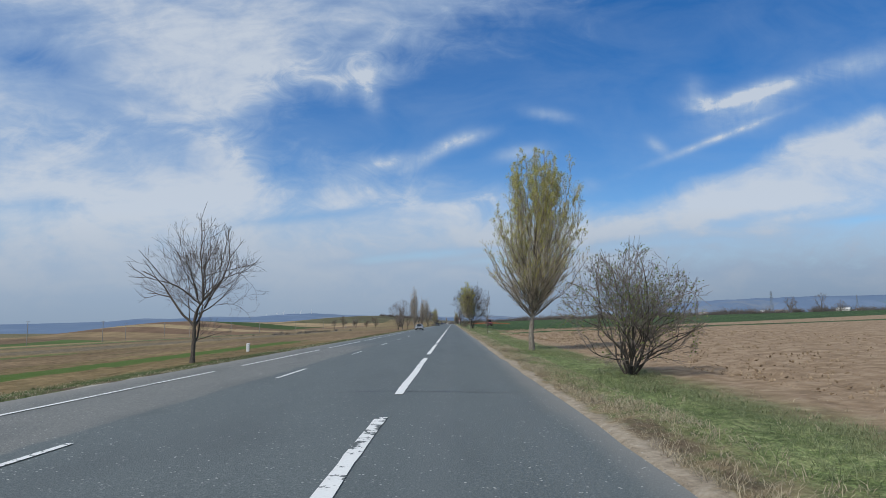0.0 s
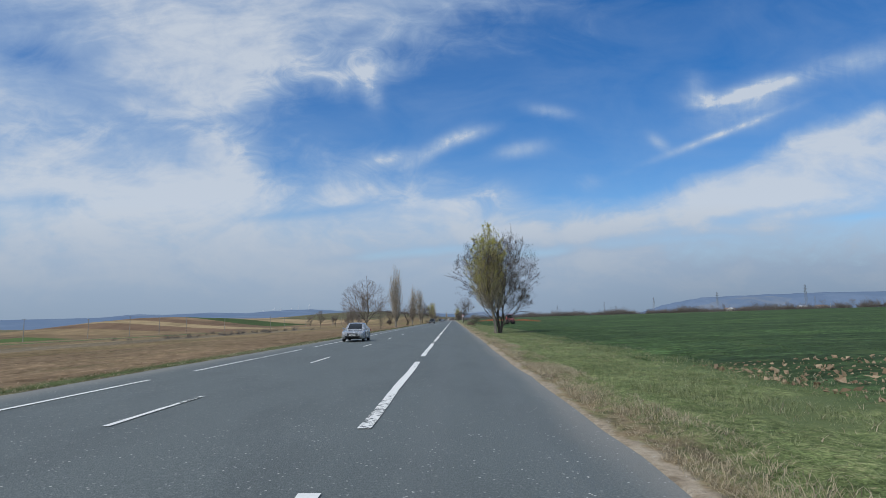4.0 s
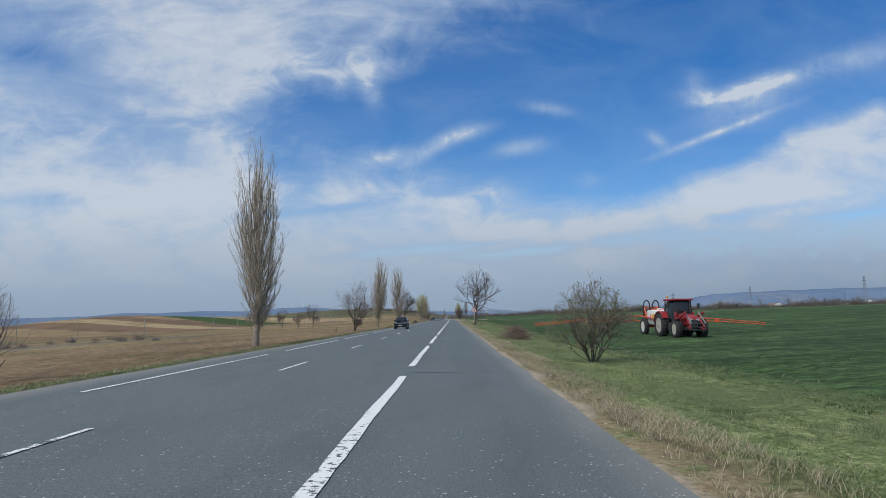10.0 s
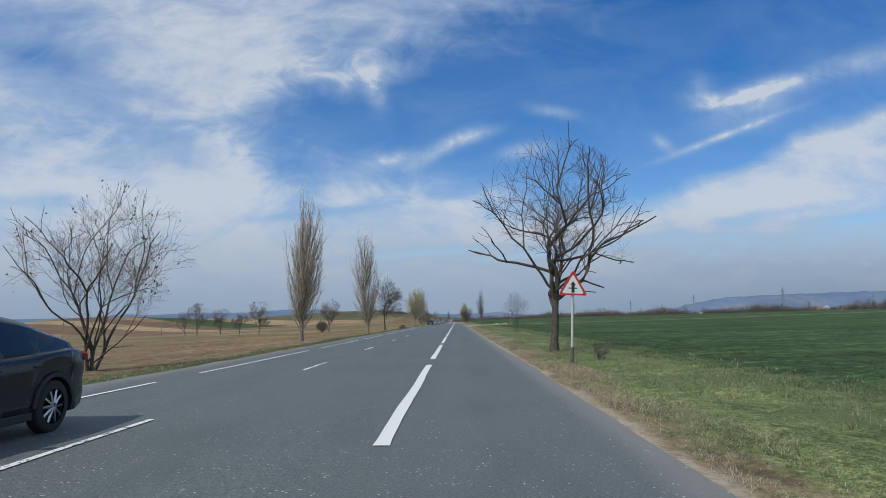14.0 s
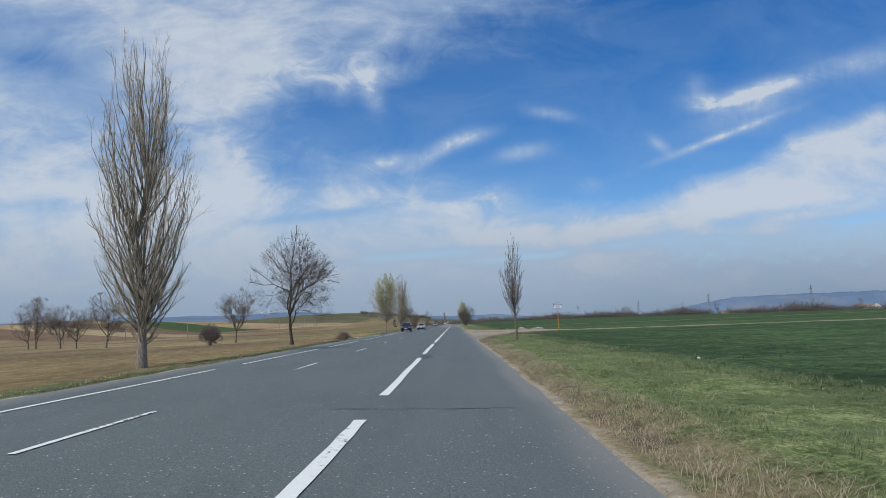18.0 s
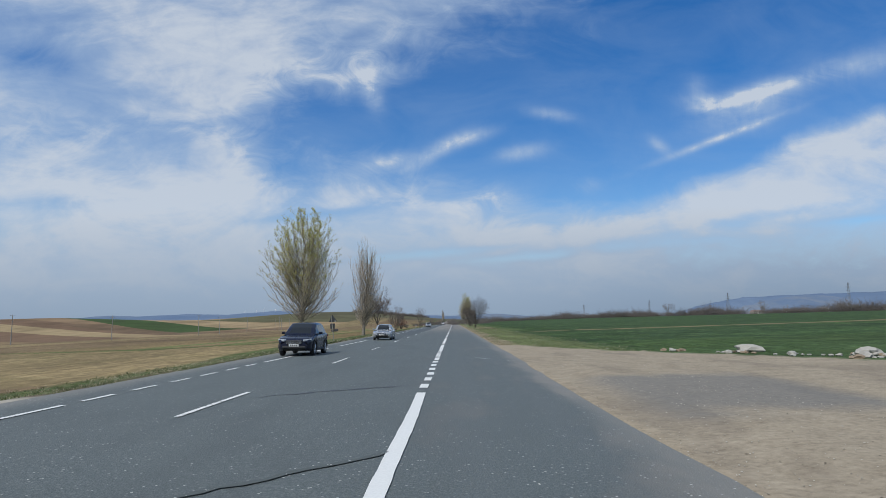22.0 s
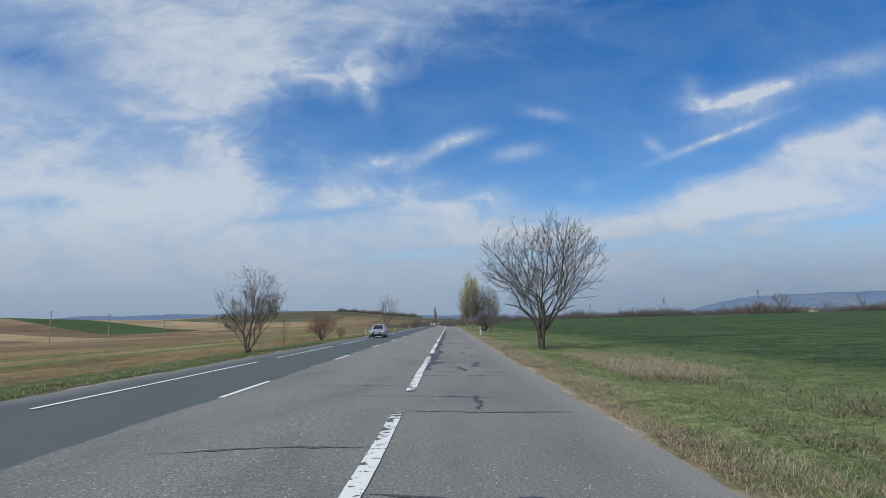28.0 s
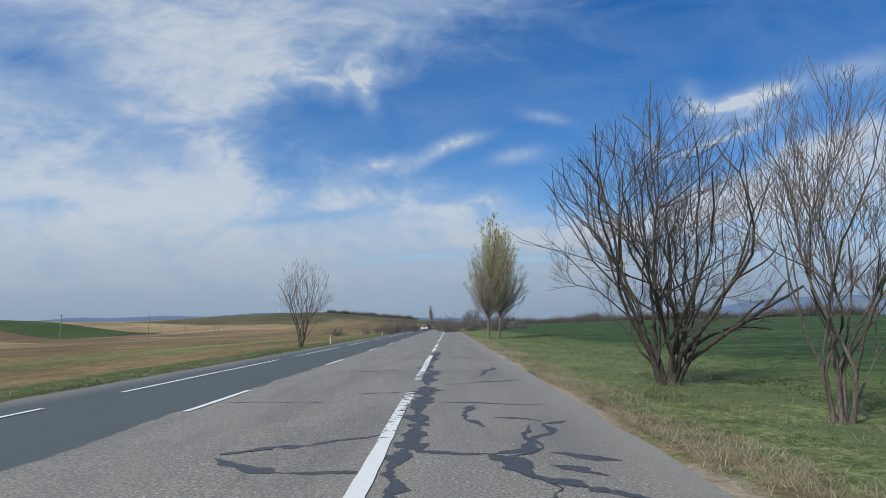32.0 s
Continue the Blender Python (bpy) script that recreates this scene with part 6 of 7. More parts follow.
def brush_pile(x, y, size=1.0):
    z = float(land_z(x, y))
    rng = np.random.default_rng(77)
    ob = base("brush_pile", pose(x, y, z) @ Matrix.Diagonal((0.95 * size, size, 1.55 * size, 1.0)), "heap of cut grey branches dumped on the verge", "brush pile")
    n = 760
    a = np.column_stack([rng.normal(0, 0.55, n), rng.normal(0, 0.6, n), rng.random(n) ** 1.2 * 0.9])
    a[:, 2] *= np.exp(-0.5 * (a[:, 0] / 0.9) ** 2)
    ang = rng.normal(0.15, 0.5, n)
    d = np.column_stack([np.cos(ang), np.sin(ang), rng.normal(0.05, 0.22, n)]) * rng.uniform(0.4, 1.25, n)[:, None] * np.where(rng.random(n) < 0.5, -1, 1)[:, None]
    c = arcs(a, a + d, rng.normal(0, 0.12, (n, 3)), 5, rng, np.full(n, 0.03))
    c[..., 2] = np.maximum(c[..., 2], 0.02)
    keep = c[:, :, 2].max(1) < 1.05
    c = c[keep]
    thick = rng.random(len(c)) ** 3 * 0.026 + 0.006
    third = len(c) // 3
    for mat, pick, words in ((TWIG_GREY, slice(0, third), "tangled cut branches"), (TWIG_DARK, slice(third, 2 * third), "dark cut branches"), (TWIG_RED, slice(2 * third, len(c)), "reddish cut branches")):
        tagged(part("tangle", tube_mesh("tangle", [(c[pick], taper(c[pick], thick[pick], thick[pick] * 0.45), 5)]), mat, ob, words), kind="stuff")
    for foot, tip in (((0.1, 0.2, 0.5), (-1.25, 0.5, 1.45)), ((0.5, 0.0, 0.5), (0.1, 0.3, 1.1)), ((1.2, -0.1, 0.4), (0.75, 0.2, 1.05)), ((-0.3, 0.1, 0.6), (-0.6, 0.0, 1.15))):
        part("branch", rod(bmesh.new(), foot, tip, 0.028, 0.01, 6), BARK_POPLAR, ob, "cut branch sticking out of the heap")
    for i in range(5):
        p = rng.normal(0, 0.5, 2)
        part("log", rod(bmesh.new(), (p[0] - 0.7, p[1], 0.12 + 0.09 * i), (p[0] + 0.7, p[1] + rng.normal(0, 0.4), 0.16 + 0.1 * i), 0.07, 0.05, 8), BARK_POPLAR, ob)
    return ob


def stone(x, y, size, mat, label, seed, name="rock"):
    rng = np.random.default_rng(seed)
    bm = bmesh.new()
    bmesh.ops.create_icosphere(bm, subdivisions=2, radius=size)
    k = rng.normal(0, 1, (3, 3))
    for v in bm.verts:
        d = v.co.normalized()
        f = 1 + 0.22 * math.sin(4 * d.dot(Vector(k[0])) + seed) + 0.14 * math.sin(6 * d.dot(Vector(k[1])))
        v.co = Vector((v.co.x * f * 1.3, v.co.y * f, v.co.z * f * 0.6))
    ob = part(name, bm, mat, None)
    ob.matrix_basis = pose(x, y, float(land_z(x, y)) + size * 0.2, 0, 0, seed * 37)
    return tagged(ob, label, "rock", "loose stones")


def build_roadside():
    warning_sign(3.88, 352.1)
    pit_sign(14.5, 505.7)
    back_sign(-14.5, 580.2)
    delineator(3.5, 711.4)
    for y in (615.5, 741.5, 800.0, 860.0, 920.0):
        delineator(-14.2 if y > 700 else -13.6, y, "white delineator post on the far verge")
    memorial_cross(-16.6, 332.8)
    brush_pile(5.2, 291.6, 0.78)
    brush_pile(-15.2, 508.5, 0.7)
    pale = plain("limestone", (0.42, 0.395, 0.345), 0.9, vary=0.2, bump=0.3)
    brown = plain("earth_clod", (0.28, 0.21, 0.14), 0.95, vary=0.3, bump=0.3)
    rng = np.random.default_rng(21)
    stone(6.0, 104.5, 0.22, pale, "white stone on the grass verge", 1)
    stone(6.3, 104.9, 0.13, pale, "white stone on the grass verge", 2)
    for i in range(44):
        if i < 16:
            x, y = 14.2 + rng.normal(0, 0.6), 527.5 + rng.normal(0, 0.6)
        elif i < 34:
            x = rng.uniform(8.0, 13.5)
            y = 554 - 2.4 * (x - 2.6) + rng.normal(0, 0.5)
        else:
            x, y = rng.uniform(7.5, 11.5), 502.5 + rng.normal(0, 1.2)
        clod = i >= 34 or i % 4 == 0
        stone(x, y, rng.uniform(0.05, 0.2) * (0.5 if i >= 34 else 1.0), brown if clod else pale, "brown clod of earth beside the gravel track" if clod else "broken pale rubble beside the gravel track", 10 + i)
    for i, (x, y, r) in enumerate(((12.3, 532.6, 0.42), (14.6, 528.2, 0.34), (13.9, 527.4, 0.26), (15.0, 527.2, 0.3))):
        stone(x, y, r, pale, "large broken slab of pale concrete beside the gravel mouth", 140 + i)
    heap = plain("straw_heap", (0.36, 0.28, 0.17), 0.95, vary=0.35, scale=5.0, bump=0.5)
    for i, (x, y, r) in enumerate(((6.5, 85.4, 0.26), (6.9, 85.1, 0.2), (7.2, 85.7, 0.17), (7.6, 84.9, 0.22))):
        stone(x, y, r, heap, "matted lump of old straw and soil at the field edge", 120 + i)
    for i in range(9):
        stone(-15.5 + rng.normal(0, 2.2), 508 + rng.normal(0, 1.5), rng.uniform(0.06, 0.2), brown if i % 2 else pale, "pale rubble beside the farm track", 60 + i)
    ob = base("marker_stone", pose(-18.4, 58.4, float(land_z(-18.4, 58.4)) - 0.03, 0, 0, 10), "short white marker stone in the grass", "marker stone")
    part("shaft", box(bmesh.new(), (0.26, 0.22, 0.62), (0, 0, 0.31), 0.04), WHITE, ob)
    part("cap", box(bmesh.new(), (0.32, 0.28, 0.16), (0, 0, 0.7), 0.05), WHITE, ob)
    for i, (x, y) in enumerate(((4.0, 284.2), (7.2, 622.0), (5.6, 586.0), (8.8, 440.0))):
        bm = bmesh.new()
        bmesh.ops.create_icosphere(bm, subdivisions=2, radius=0.055)
        rr = np.random.default_rng(90 + i)
        for v in bm.verts:
            v.co *= 1 + rr.normal(0, 0.16)
            v.co.z *= 0.7
        ob = part("litter", bm, WHITE)
        ob.matrix_basis = pose(x, y, float(land_z(x, y)) + 0.04, 0, 0, 40 * i)
        tagged(ob, "crumpled pale plastic litter in the grass", "litter", "litter on the verge")


build_roadside()


# ---- grass ----


def tufts(name, label, x, y, height, blades, mat, seed, lean=0.5, width=0.012):
    """Blades of grass, three corners each, standing in tufts at the given places."""
    rng = np.random.default_rng(seed)
    n = len(x)
    foot = np.repeat(np.column_stack([x, y, land_z(x, y) - 0.03]), blades, 0) + rng.normal(0, 0.045, (n * blades, 3)) * np.array([1, 1, 0])
    h = np.repeat(height, blades) * rng.uniform(0.5, 1.2, n * blades)
    a = rng.uniform(0, 2 * np.pi, n * blades)
    out = np.column_stack([np.cos(a), np.sin(a), np.zeros(n * blades)])
    side = np.column_stack([-np.sin(a), np.cos(a), np.zeros(n * blades)]) * (width * rng.uniform(0.7, 1.5, n * blades))[:, None]
    mid = foot + out * (h * lean * 0.3)[:, None] + np.array([0, 0, 1]) * (h * 0.62)[:, None]
    tip = foot + out * (h * lean * rng.uniform(0.4, 1.5, n * blades))[:, None] + np.array([0, 0, 1]) * h[:, None]
    V = np.stack([foot - side, foot + side, mid + side * 0.7, tip, mid - side * 0.7], 1).reshape(-1, 3)
    i = np.arange(n * blades)[:, None] * 5
    tri = np.concatenate([i + [0, 1, 2], i + [0, 2, 4], i + [4, 2, 3]])
    return tagged(part(name, quick_mesh(name, V, tri), mat), label, "grass", kind="stuff")


def build_grass():
    green = leafy("grass_green", (0.15, 0.18, 0.078), (0.36, 0.38, 0.20), shine=0.4)
    straw = leafy("grass_straw", (0.31, 0.25, 0.16), (0.60, 0.51, 0.36), shine=0.4)
    wheat = leafy("wheat_green", (0.035, 0.075, 0.025), (0.095, 0.15, 0.055), shine=0.25)
    rng = np.random.default_rng(31)

    def clear(x, y):
        mouth = (y > np.minimum(477 + 5 * (x - 2.5), 507)) & (y + 2.5 * (x - 2.6) < 552.5) & (x > 0) & (x < 17.5)
        track = (np.abs(y - 510.2) < 2.6) & (x > 0)
        mud = (x > 2.4) & (x < 17) & (y > 467 + 5 * (x - 2.5)) & (y < 508) & (wobble(x * 1.5, y, 3.0) > -0.1)
        left = (np.abs(y - 517) < 5) & (x < 0)
        return ~(mouth | track | left | mud)

    def spread(n, x0, x1, y0=-2.0, y1=800.0, power=1.0):
        x, y = x0 + (x1 - x0) * rng.random(n) ** power, rng.uniform(y0, y1, n)
        k = clear(x, y)
        return x[k], y[k]

    x, y = spread(150000, 2.95, 8.8, power=1.15)
    x = np.where((y < 85) & (x > 6.3), 2.95 + 0.55 * (x - 2.95), x)
    k = rng.random(len(x)) < np.clip((x - 2.75) / 0.9, 0.1, 1) * np.clip(0.8 + 0.7 * wobble(x * 0.8, y * 0.35, 6.0), 0.15, 1)
    x, y = x[k], y[k]
    tufts("verge_grass", "green spring grass on the verge", x, y, 0.14 * np.clip(0.75 + 0.75 * wobble(x * 0.7, y * 0.3), 0.3, 1.6) + 0.015, 6, green, 1, 1.5, 0.0034)
    x, y = spread(125000, 2.72, 3.95, power=1.15)
    k = rng.random(len(x)) < 0.75 + 0.75 * wobble(x * 0.9, y * 0.3, 5.0)
    tufts("dry_grass", "dry straw-coloured grass along the road edge", x[k], y[k], 0.11 + 0.06 * wobble(x[k], y[k] * 0.3, 7.0), 5, straw, 2, 1.5, 0.0042)
    x, y = spread(26000, 4.4, 9.5)
    k = rng.random(len(x)) < 0.3 + 0.4 * wobble(x * 0.5, y * 0.14, 9.0)
    tufts("dry_grass", "taller dry stalks in the ditch", x[k], y[k], 0.07 + 0.09 * rng.random(k.sum()), 4, straw, 3, 1.3, 0.005)
    x, y = spread(7000, 4.2, 8.6, 634.0, 652.0)
    k = rng.random(len(x)) < 0.05 + 0.75 * wobble(x * 0.8, y * 0.5, 2.0)
    tufts("dry_weeds", "patch of brown dry weeds on the verge", x[k], y[k], 0.07 + 0.14 * rng.random(k.sum()), 6, leafy("weed_brown", (0.15, 0.13, 0.08), (0.30, 0.26, 0.16), shine=0.15), 8, 1.9, 0.006)
    x, y = spread(4200, 5.0, 8.2, 651.0, 664.0)
    k = rng.random(len(x)) < 0.5 + 0.6 * wobble(x * 0.7, y * 0.4, 4.0)
    tufts("dry_grass", "tall pale dry grass below a locust tree", x[k], y[k], 0.12 + 0.16 * rng.random(k.sum()), 6, straw, 9, 1.2, 0.005)
    x, y = spread(60000, 7.4, 17.0, 124.0, 800.0, 1.7)
    tufts("wheat_rows", "dense green winter wheat in the field", x, y, 0.055 + 0.035 * rng.random(len(x)), 5, wheat, 4, 1.1, 0.006)
    x, y = spread(60000, -15.8, -11.9, power=0.8)
    k = rng.random(len(x)) < 0.62 + 0.4 * wobble(x * 0.6, y * 0.11, 2.0)
    tufts("bank_grass", "green grass on the far bank", x[k], y[k], 0.05 + 0.08 * rng.random(k.sum()), 5, leafy("bank_green", (0.06, 0.08, 0.028), (0.15, 0.165, 0.07), shine=0.3), 5, 1.4, 0.008)
    tufts("bank_dry_grass", "dry grass on the far bank", x[~k], y[~k], 0.05 + 0.07 * rng.random((~k).sum()), 4, straw, 6, 1.2, 0.008)


build_grass()


def build_clods():
    """Loose clods of turned soil in the ploughed field by the start."""
    rng = np.random.default_rng(41)
    n = 9000
    x, y = np.concatenate([8.0 + 20 * rng.random(16000) ** 1.5, -15.6 - 18 * rng.random(2500) ** 1.4]), np.concatenate([rng.uniform(0, 122, 16000), rng.uniform(95, 410, 2500)])
    k = ~((x > 0) & (np.abs(y - 0.12 * (x - 8) - 91) < 5))
    x, y = x[k], y[k]
    n = len(x)
    s = (0.014 + 0.05 * rng.random(n) ** 2.5) * (1 + (rng.random(n) < 0.04) * 0.8)
    dirs = np.array([(1, 0, 0), (-1, 0, 0), (0, 1, 0), (0, -1, 0), (0, 0, 1), (0, 0, -1)], float)
    V = dirs[None] * s[:, None, None] * rng.uniform(0.6, 1.3, (n, 6, 1)) * np.array([1.3, 1.0, 0.55])
    V = V * (1 + 0.9 * ((x > 0) & (y > 52) & (rng.random(n) < 0.7)))[:, None, None]
    one = unit(rng.normal(0, 1, (n, 3)))
    two = unit(np.cross(one, rng.normal(0, 1, (n, 3))))
    V = np.einsum("nij,njk->nik", V, np.stack([one, two, np.cross(one, two)], 1))
    V = V + np.column_stack([x, y, land_z(x, y) + 0.01])[:, None]
    f = np.array([(0, 2, 4), (2, 1, 4), (1, 3, 4), (3, 0, 4), (2, 0, 5), (1, 2, 5), (3, 1, 5), (0, 3, 5)])
    tri = (np.arange(n)[:, None, None] * 6 + f[None]).reshape(-1, 3)
    tagged(part("soil_clods", quick_mesh("soil_clods", V, tri), leafy("clod_soil", (0.17, 0.115, 0.07), (0.38, 0.285, 0.185), 0.95, 0.0)), "clods of turned brown soil in the ploughed fields", "soil", kind="stuff")


build_clods()


def build_pebbles():
    """Loose grit and small stones on the mouth of the side road and along the broken road edge."""
    rng = np.random.default_rng(51)
    x = np.concatenate([2.3 + 4.2 * rng.random(9000) ** 1.3, 2.32 + 0.6 * rng.random(9000) ** 1.5])
    y = np.concatenate([rng.uniform(478, 540, 9000), rng.uniform(-2, 780, 9000)])
    n = len(x)
    s = 0.004 + 0.011 * rng.random(n) ** 3
    dirs = np.array([(1, 0, 0), (-1, 0, 0), (0, 1, 0), (0, -1, 0), (0, 0, 1), (0, 0, -1)], float)
    V = dirs[None] * s[:, None, None] * rng.uniform(0.6, 1.3, (n, 6, 1)) * np.array([1.2, 1.0, 0.7])
    V = V + np.column_stack([x, y, land_z(x, y) + 0.012])[:, None]
    f = np.array([(0, 2, 4), (2, 1, 4), (1, 3, 4), (3, 0, 4), (2, 0, 5), (1, 2, 5), (3, 1, 5), (0, 3, 5)])
    tri = (np.arange(n)[:, None, None] * 6 + f[None]).reshape(-1, 3)
    tagged(part("pebbles", quick_mesh("pebbles", V, tri), leafy("pebble", (0.20, 0.17, 0.13), (0.52, 0.48, 0.41), 0.9, 0.0)), "loose pale grit and pebbles along the road edge", "gravel", kind="stuff")


build_pebbles()

# ---- cars ----
GLASS = plain("tinted_glass", (0.012, 0.015, 0.018), 0.05, vary=0.05, spec=0.45)
CHROME = plain("chrome", (0.62, 0.63, 0.64), 0.18, 1.0, 0.05)
LAMP = plain("headlamp_lens", (0.40, 0.42, 0.44), 0.06, vary=0.05)
TAIL = plain("tail_lamp", (0.28, 0.015, 0.015), 0.2, vary=0.05)
TRIM = plain("black_trim", (0.018, 0.018, 0.019), 0.6, vary=0.15)


def car_paint(name, colour, metal=0.4):
    n = Nodes(name)
    dirt = n.fractal(2.2, 4, 0.6, vec=n.local())
    low = n.step(n.xyz(n.local())[2], 0.55, 0.15)
    col = n.mix(n.calc("MULTIPLY", n.calc("ADD", n.calc("MULTIPLY", low, 0.16), 0.015), n.step(dirt, 0.3, 0.7)), colour, (0.24, 0.21, 0.17))
    n.bsdf.inputs["Coat Weight"].default_value = 0.25
    n.bsdf.inputs["Coat Roughness"].default_value = 0.06
    return n.done(col, n.step(dirt, 0.3, 0.8, 0.2, 0.32), metal, 0.35)


def loft(stations, section):
    """Skin over rows of (y, half width, floor, top): section gives the half outline from sill to middle."""
    bm = bmesh.new()
    rings = []
    for y, w, lo, hi in stations:
        half = section(w, lo, hi)
        ring = [(x, z) for x, z in half] + [(-x, z) for x, z in half[::-1] if abs(x) > 1e-6]
        rings.append([bm.verts.new((x, y, z)) for x, z in ring])
    for a, b in zip(rings, rings[1:]):
        for i in range(len(a) - 1):
            bm.faces.new((a[i], a[i + 1], b[i + 1], b[i]))
        bm.faces.new((a[-1], a[0], b[0], b[-1]))
    bm.faces.new(rings[0][::-1])
    bm.faces.new(rings[-1])
    for f in bm.faces:
        f.smooth = True
    bmesh.ops.recalc_face_normals(bm, faces=bm.faces)
    return bm


def body_section(w, lo, hi):
    m = (lo + hi) / 2
    return [(w * 0.86, lo), (w * 0.97, lo + 0.1), (w, m), (w * 0.985, hi - 0.13), (w * 0.93, hi - 0.03), (w * 0.72, hi), (0.0, hi + 0.02)]


def cabin_section(w, lo, hi):
    t = w * 0.80
    return [(w, lo), (w * 0.975, lo + (hi - lo) * 0.2), (t + (w - t) * 0.32, lo + (hi - lo) * 0.72), (t * 0.93, hi - 0.04), (t * 0.75, hi - 0.005), (0.0, hi + 0.012)]


def wheel(parent, x, y, r, width, side, spokes):
    ob = part("wheel", wheel_tyre(r, width), RUBBER, parent, "", pose(x, y, r, 0, 0, 0))
    ob.name = "wheel"
    bm = bmesh.new()
    xx = side * width * 0.44
    rod(bm, (xx - side * 0.03, 0, 0), (xx, 0, 0), 0.07, 0.06, 10)
    for i in range(spokes):
        a = 2 * math.pi * i / spokes
        p, q = (xx, 0.05 * math.cos(a), 0.05 * math.sin(a)), (xx - side * 0.015, r * 0.62 * math.cos(a), r * 0.62 * math.sin(a))
        rod(bm, p, q, 0.03, 0.022, 5)
    m = pose(xx - side * 0.02, 0, 0, 0, 90, 0)
    bmesh.ops.create_cone(bm, cap_ends=False, segments=24, radius1=r * 0.66, radius2=r * 0.63, depth=0.05, matrix=m)
    part("rim", bm, CHROME, ob, "light alloy rim")
    bm = bmesh.new()
    bmesh.ops.create_cone(bm, cap_ends=True, segments=24, radius1=r * 0.6, radius2=r * 0.6, depth=0.03, matrix=pose(xx - side * 0.1, 0, 0, 0, 90, 0))
    part("brake_disc", bm, TRIM, ob)
    return ob


def wheel_tyre(r, width):
    prof = [(-0.5, 0.66), (-0.5, 0.9), (-0.36, 1.0), (0.36, 1.0), (0.5, 0.9), (0.5, 0.66)]
    bm = bmesh.new()
    n = 28
    rings = [[bm.verts.new((p * width, q * r * math.cos(2 * math.pi * i / n), q * r * math.sin(2 * math.pi * i / n))) for p, q in prof] for i in range(n)]
    for i in range(n):
        a, b = rings[i], rings[(i + 1) % n]
        for j in range(len(prof) - 1):
            f = bm.faces.new((a[j], a[j + 1], b[j + 1], b[j]))
            f.smooth = True
    bmesh.ops.recalc_face_normals(bm, faces=bm.faces)
    return bm


def shell(rows, section, classify):
    """Skin over many cross sections, sorted into several meshes by classify(y, band)."""
    rings = [[(x, y, z) for x, z in section(w, lo, hi)] for y, w, lo, hi in rows]
    meshes = {}
    for (ra, rb) in zip(rings, rings[1:]):
        for s in (-1, 1):
            for i in range(len(ra) - 1):
                ym = (ra[i][1] + rb[i][1]) / 2
                key = classify(ym, i, s)
                if key is None:
                    continue
                bm, seen = meshes.setdefault(key, (bmesh.new(), {}))
                vs = []
                for p in (ra[i], ra[i + 1], rb[i + 1], rb[i]):
                    q = (round(p[0] * s, 5), round(p[1], 5), round(p[2], 5))
                    if q not in seen:
                        seen[q] = bm.verts.new(q)
                    if seen[q] not in vs:
                        vs.append(seen[q])
                if len(vs) > 2:
                    try:
                        bm.faces.new(vs if s > 0 else vs[::-1]).smooth = True
                    except ValueError:
                        pass
    for bm, _ in meshes.values():
        bmesh.ops.recalc_face_normals(bm, faces=bm.faces)
    return {k: bm for k, (bm, _) in meshes.items()}


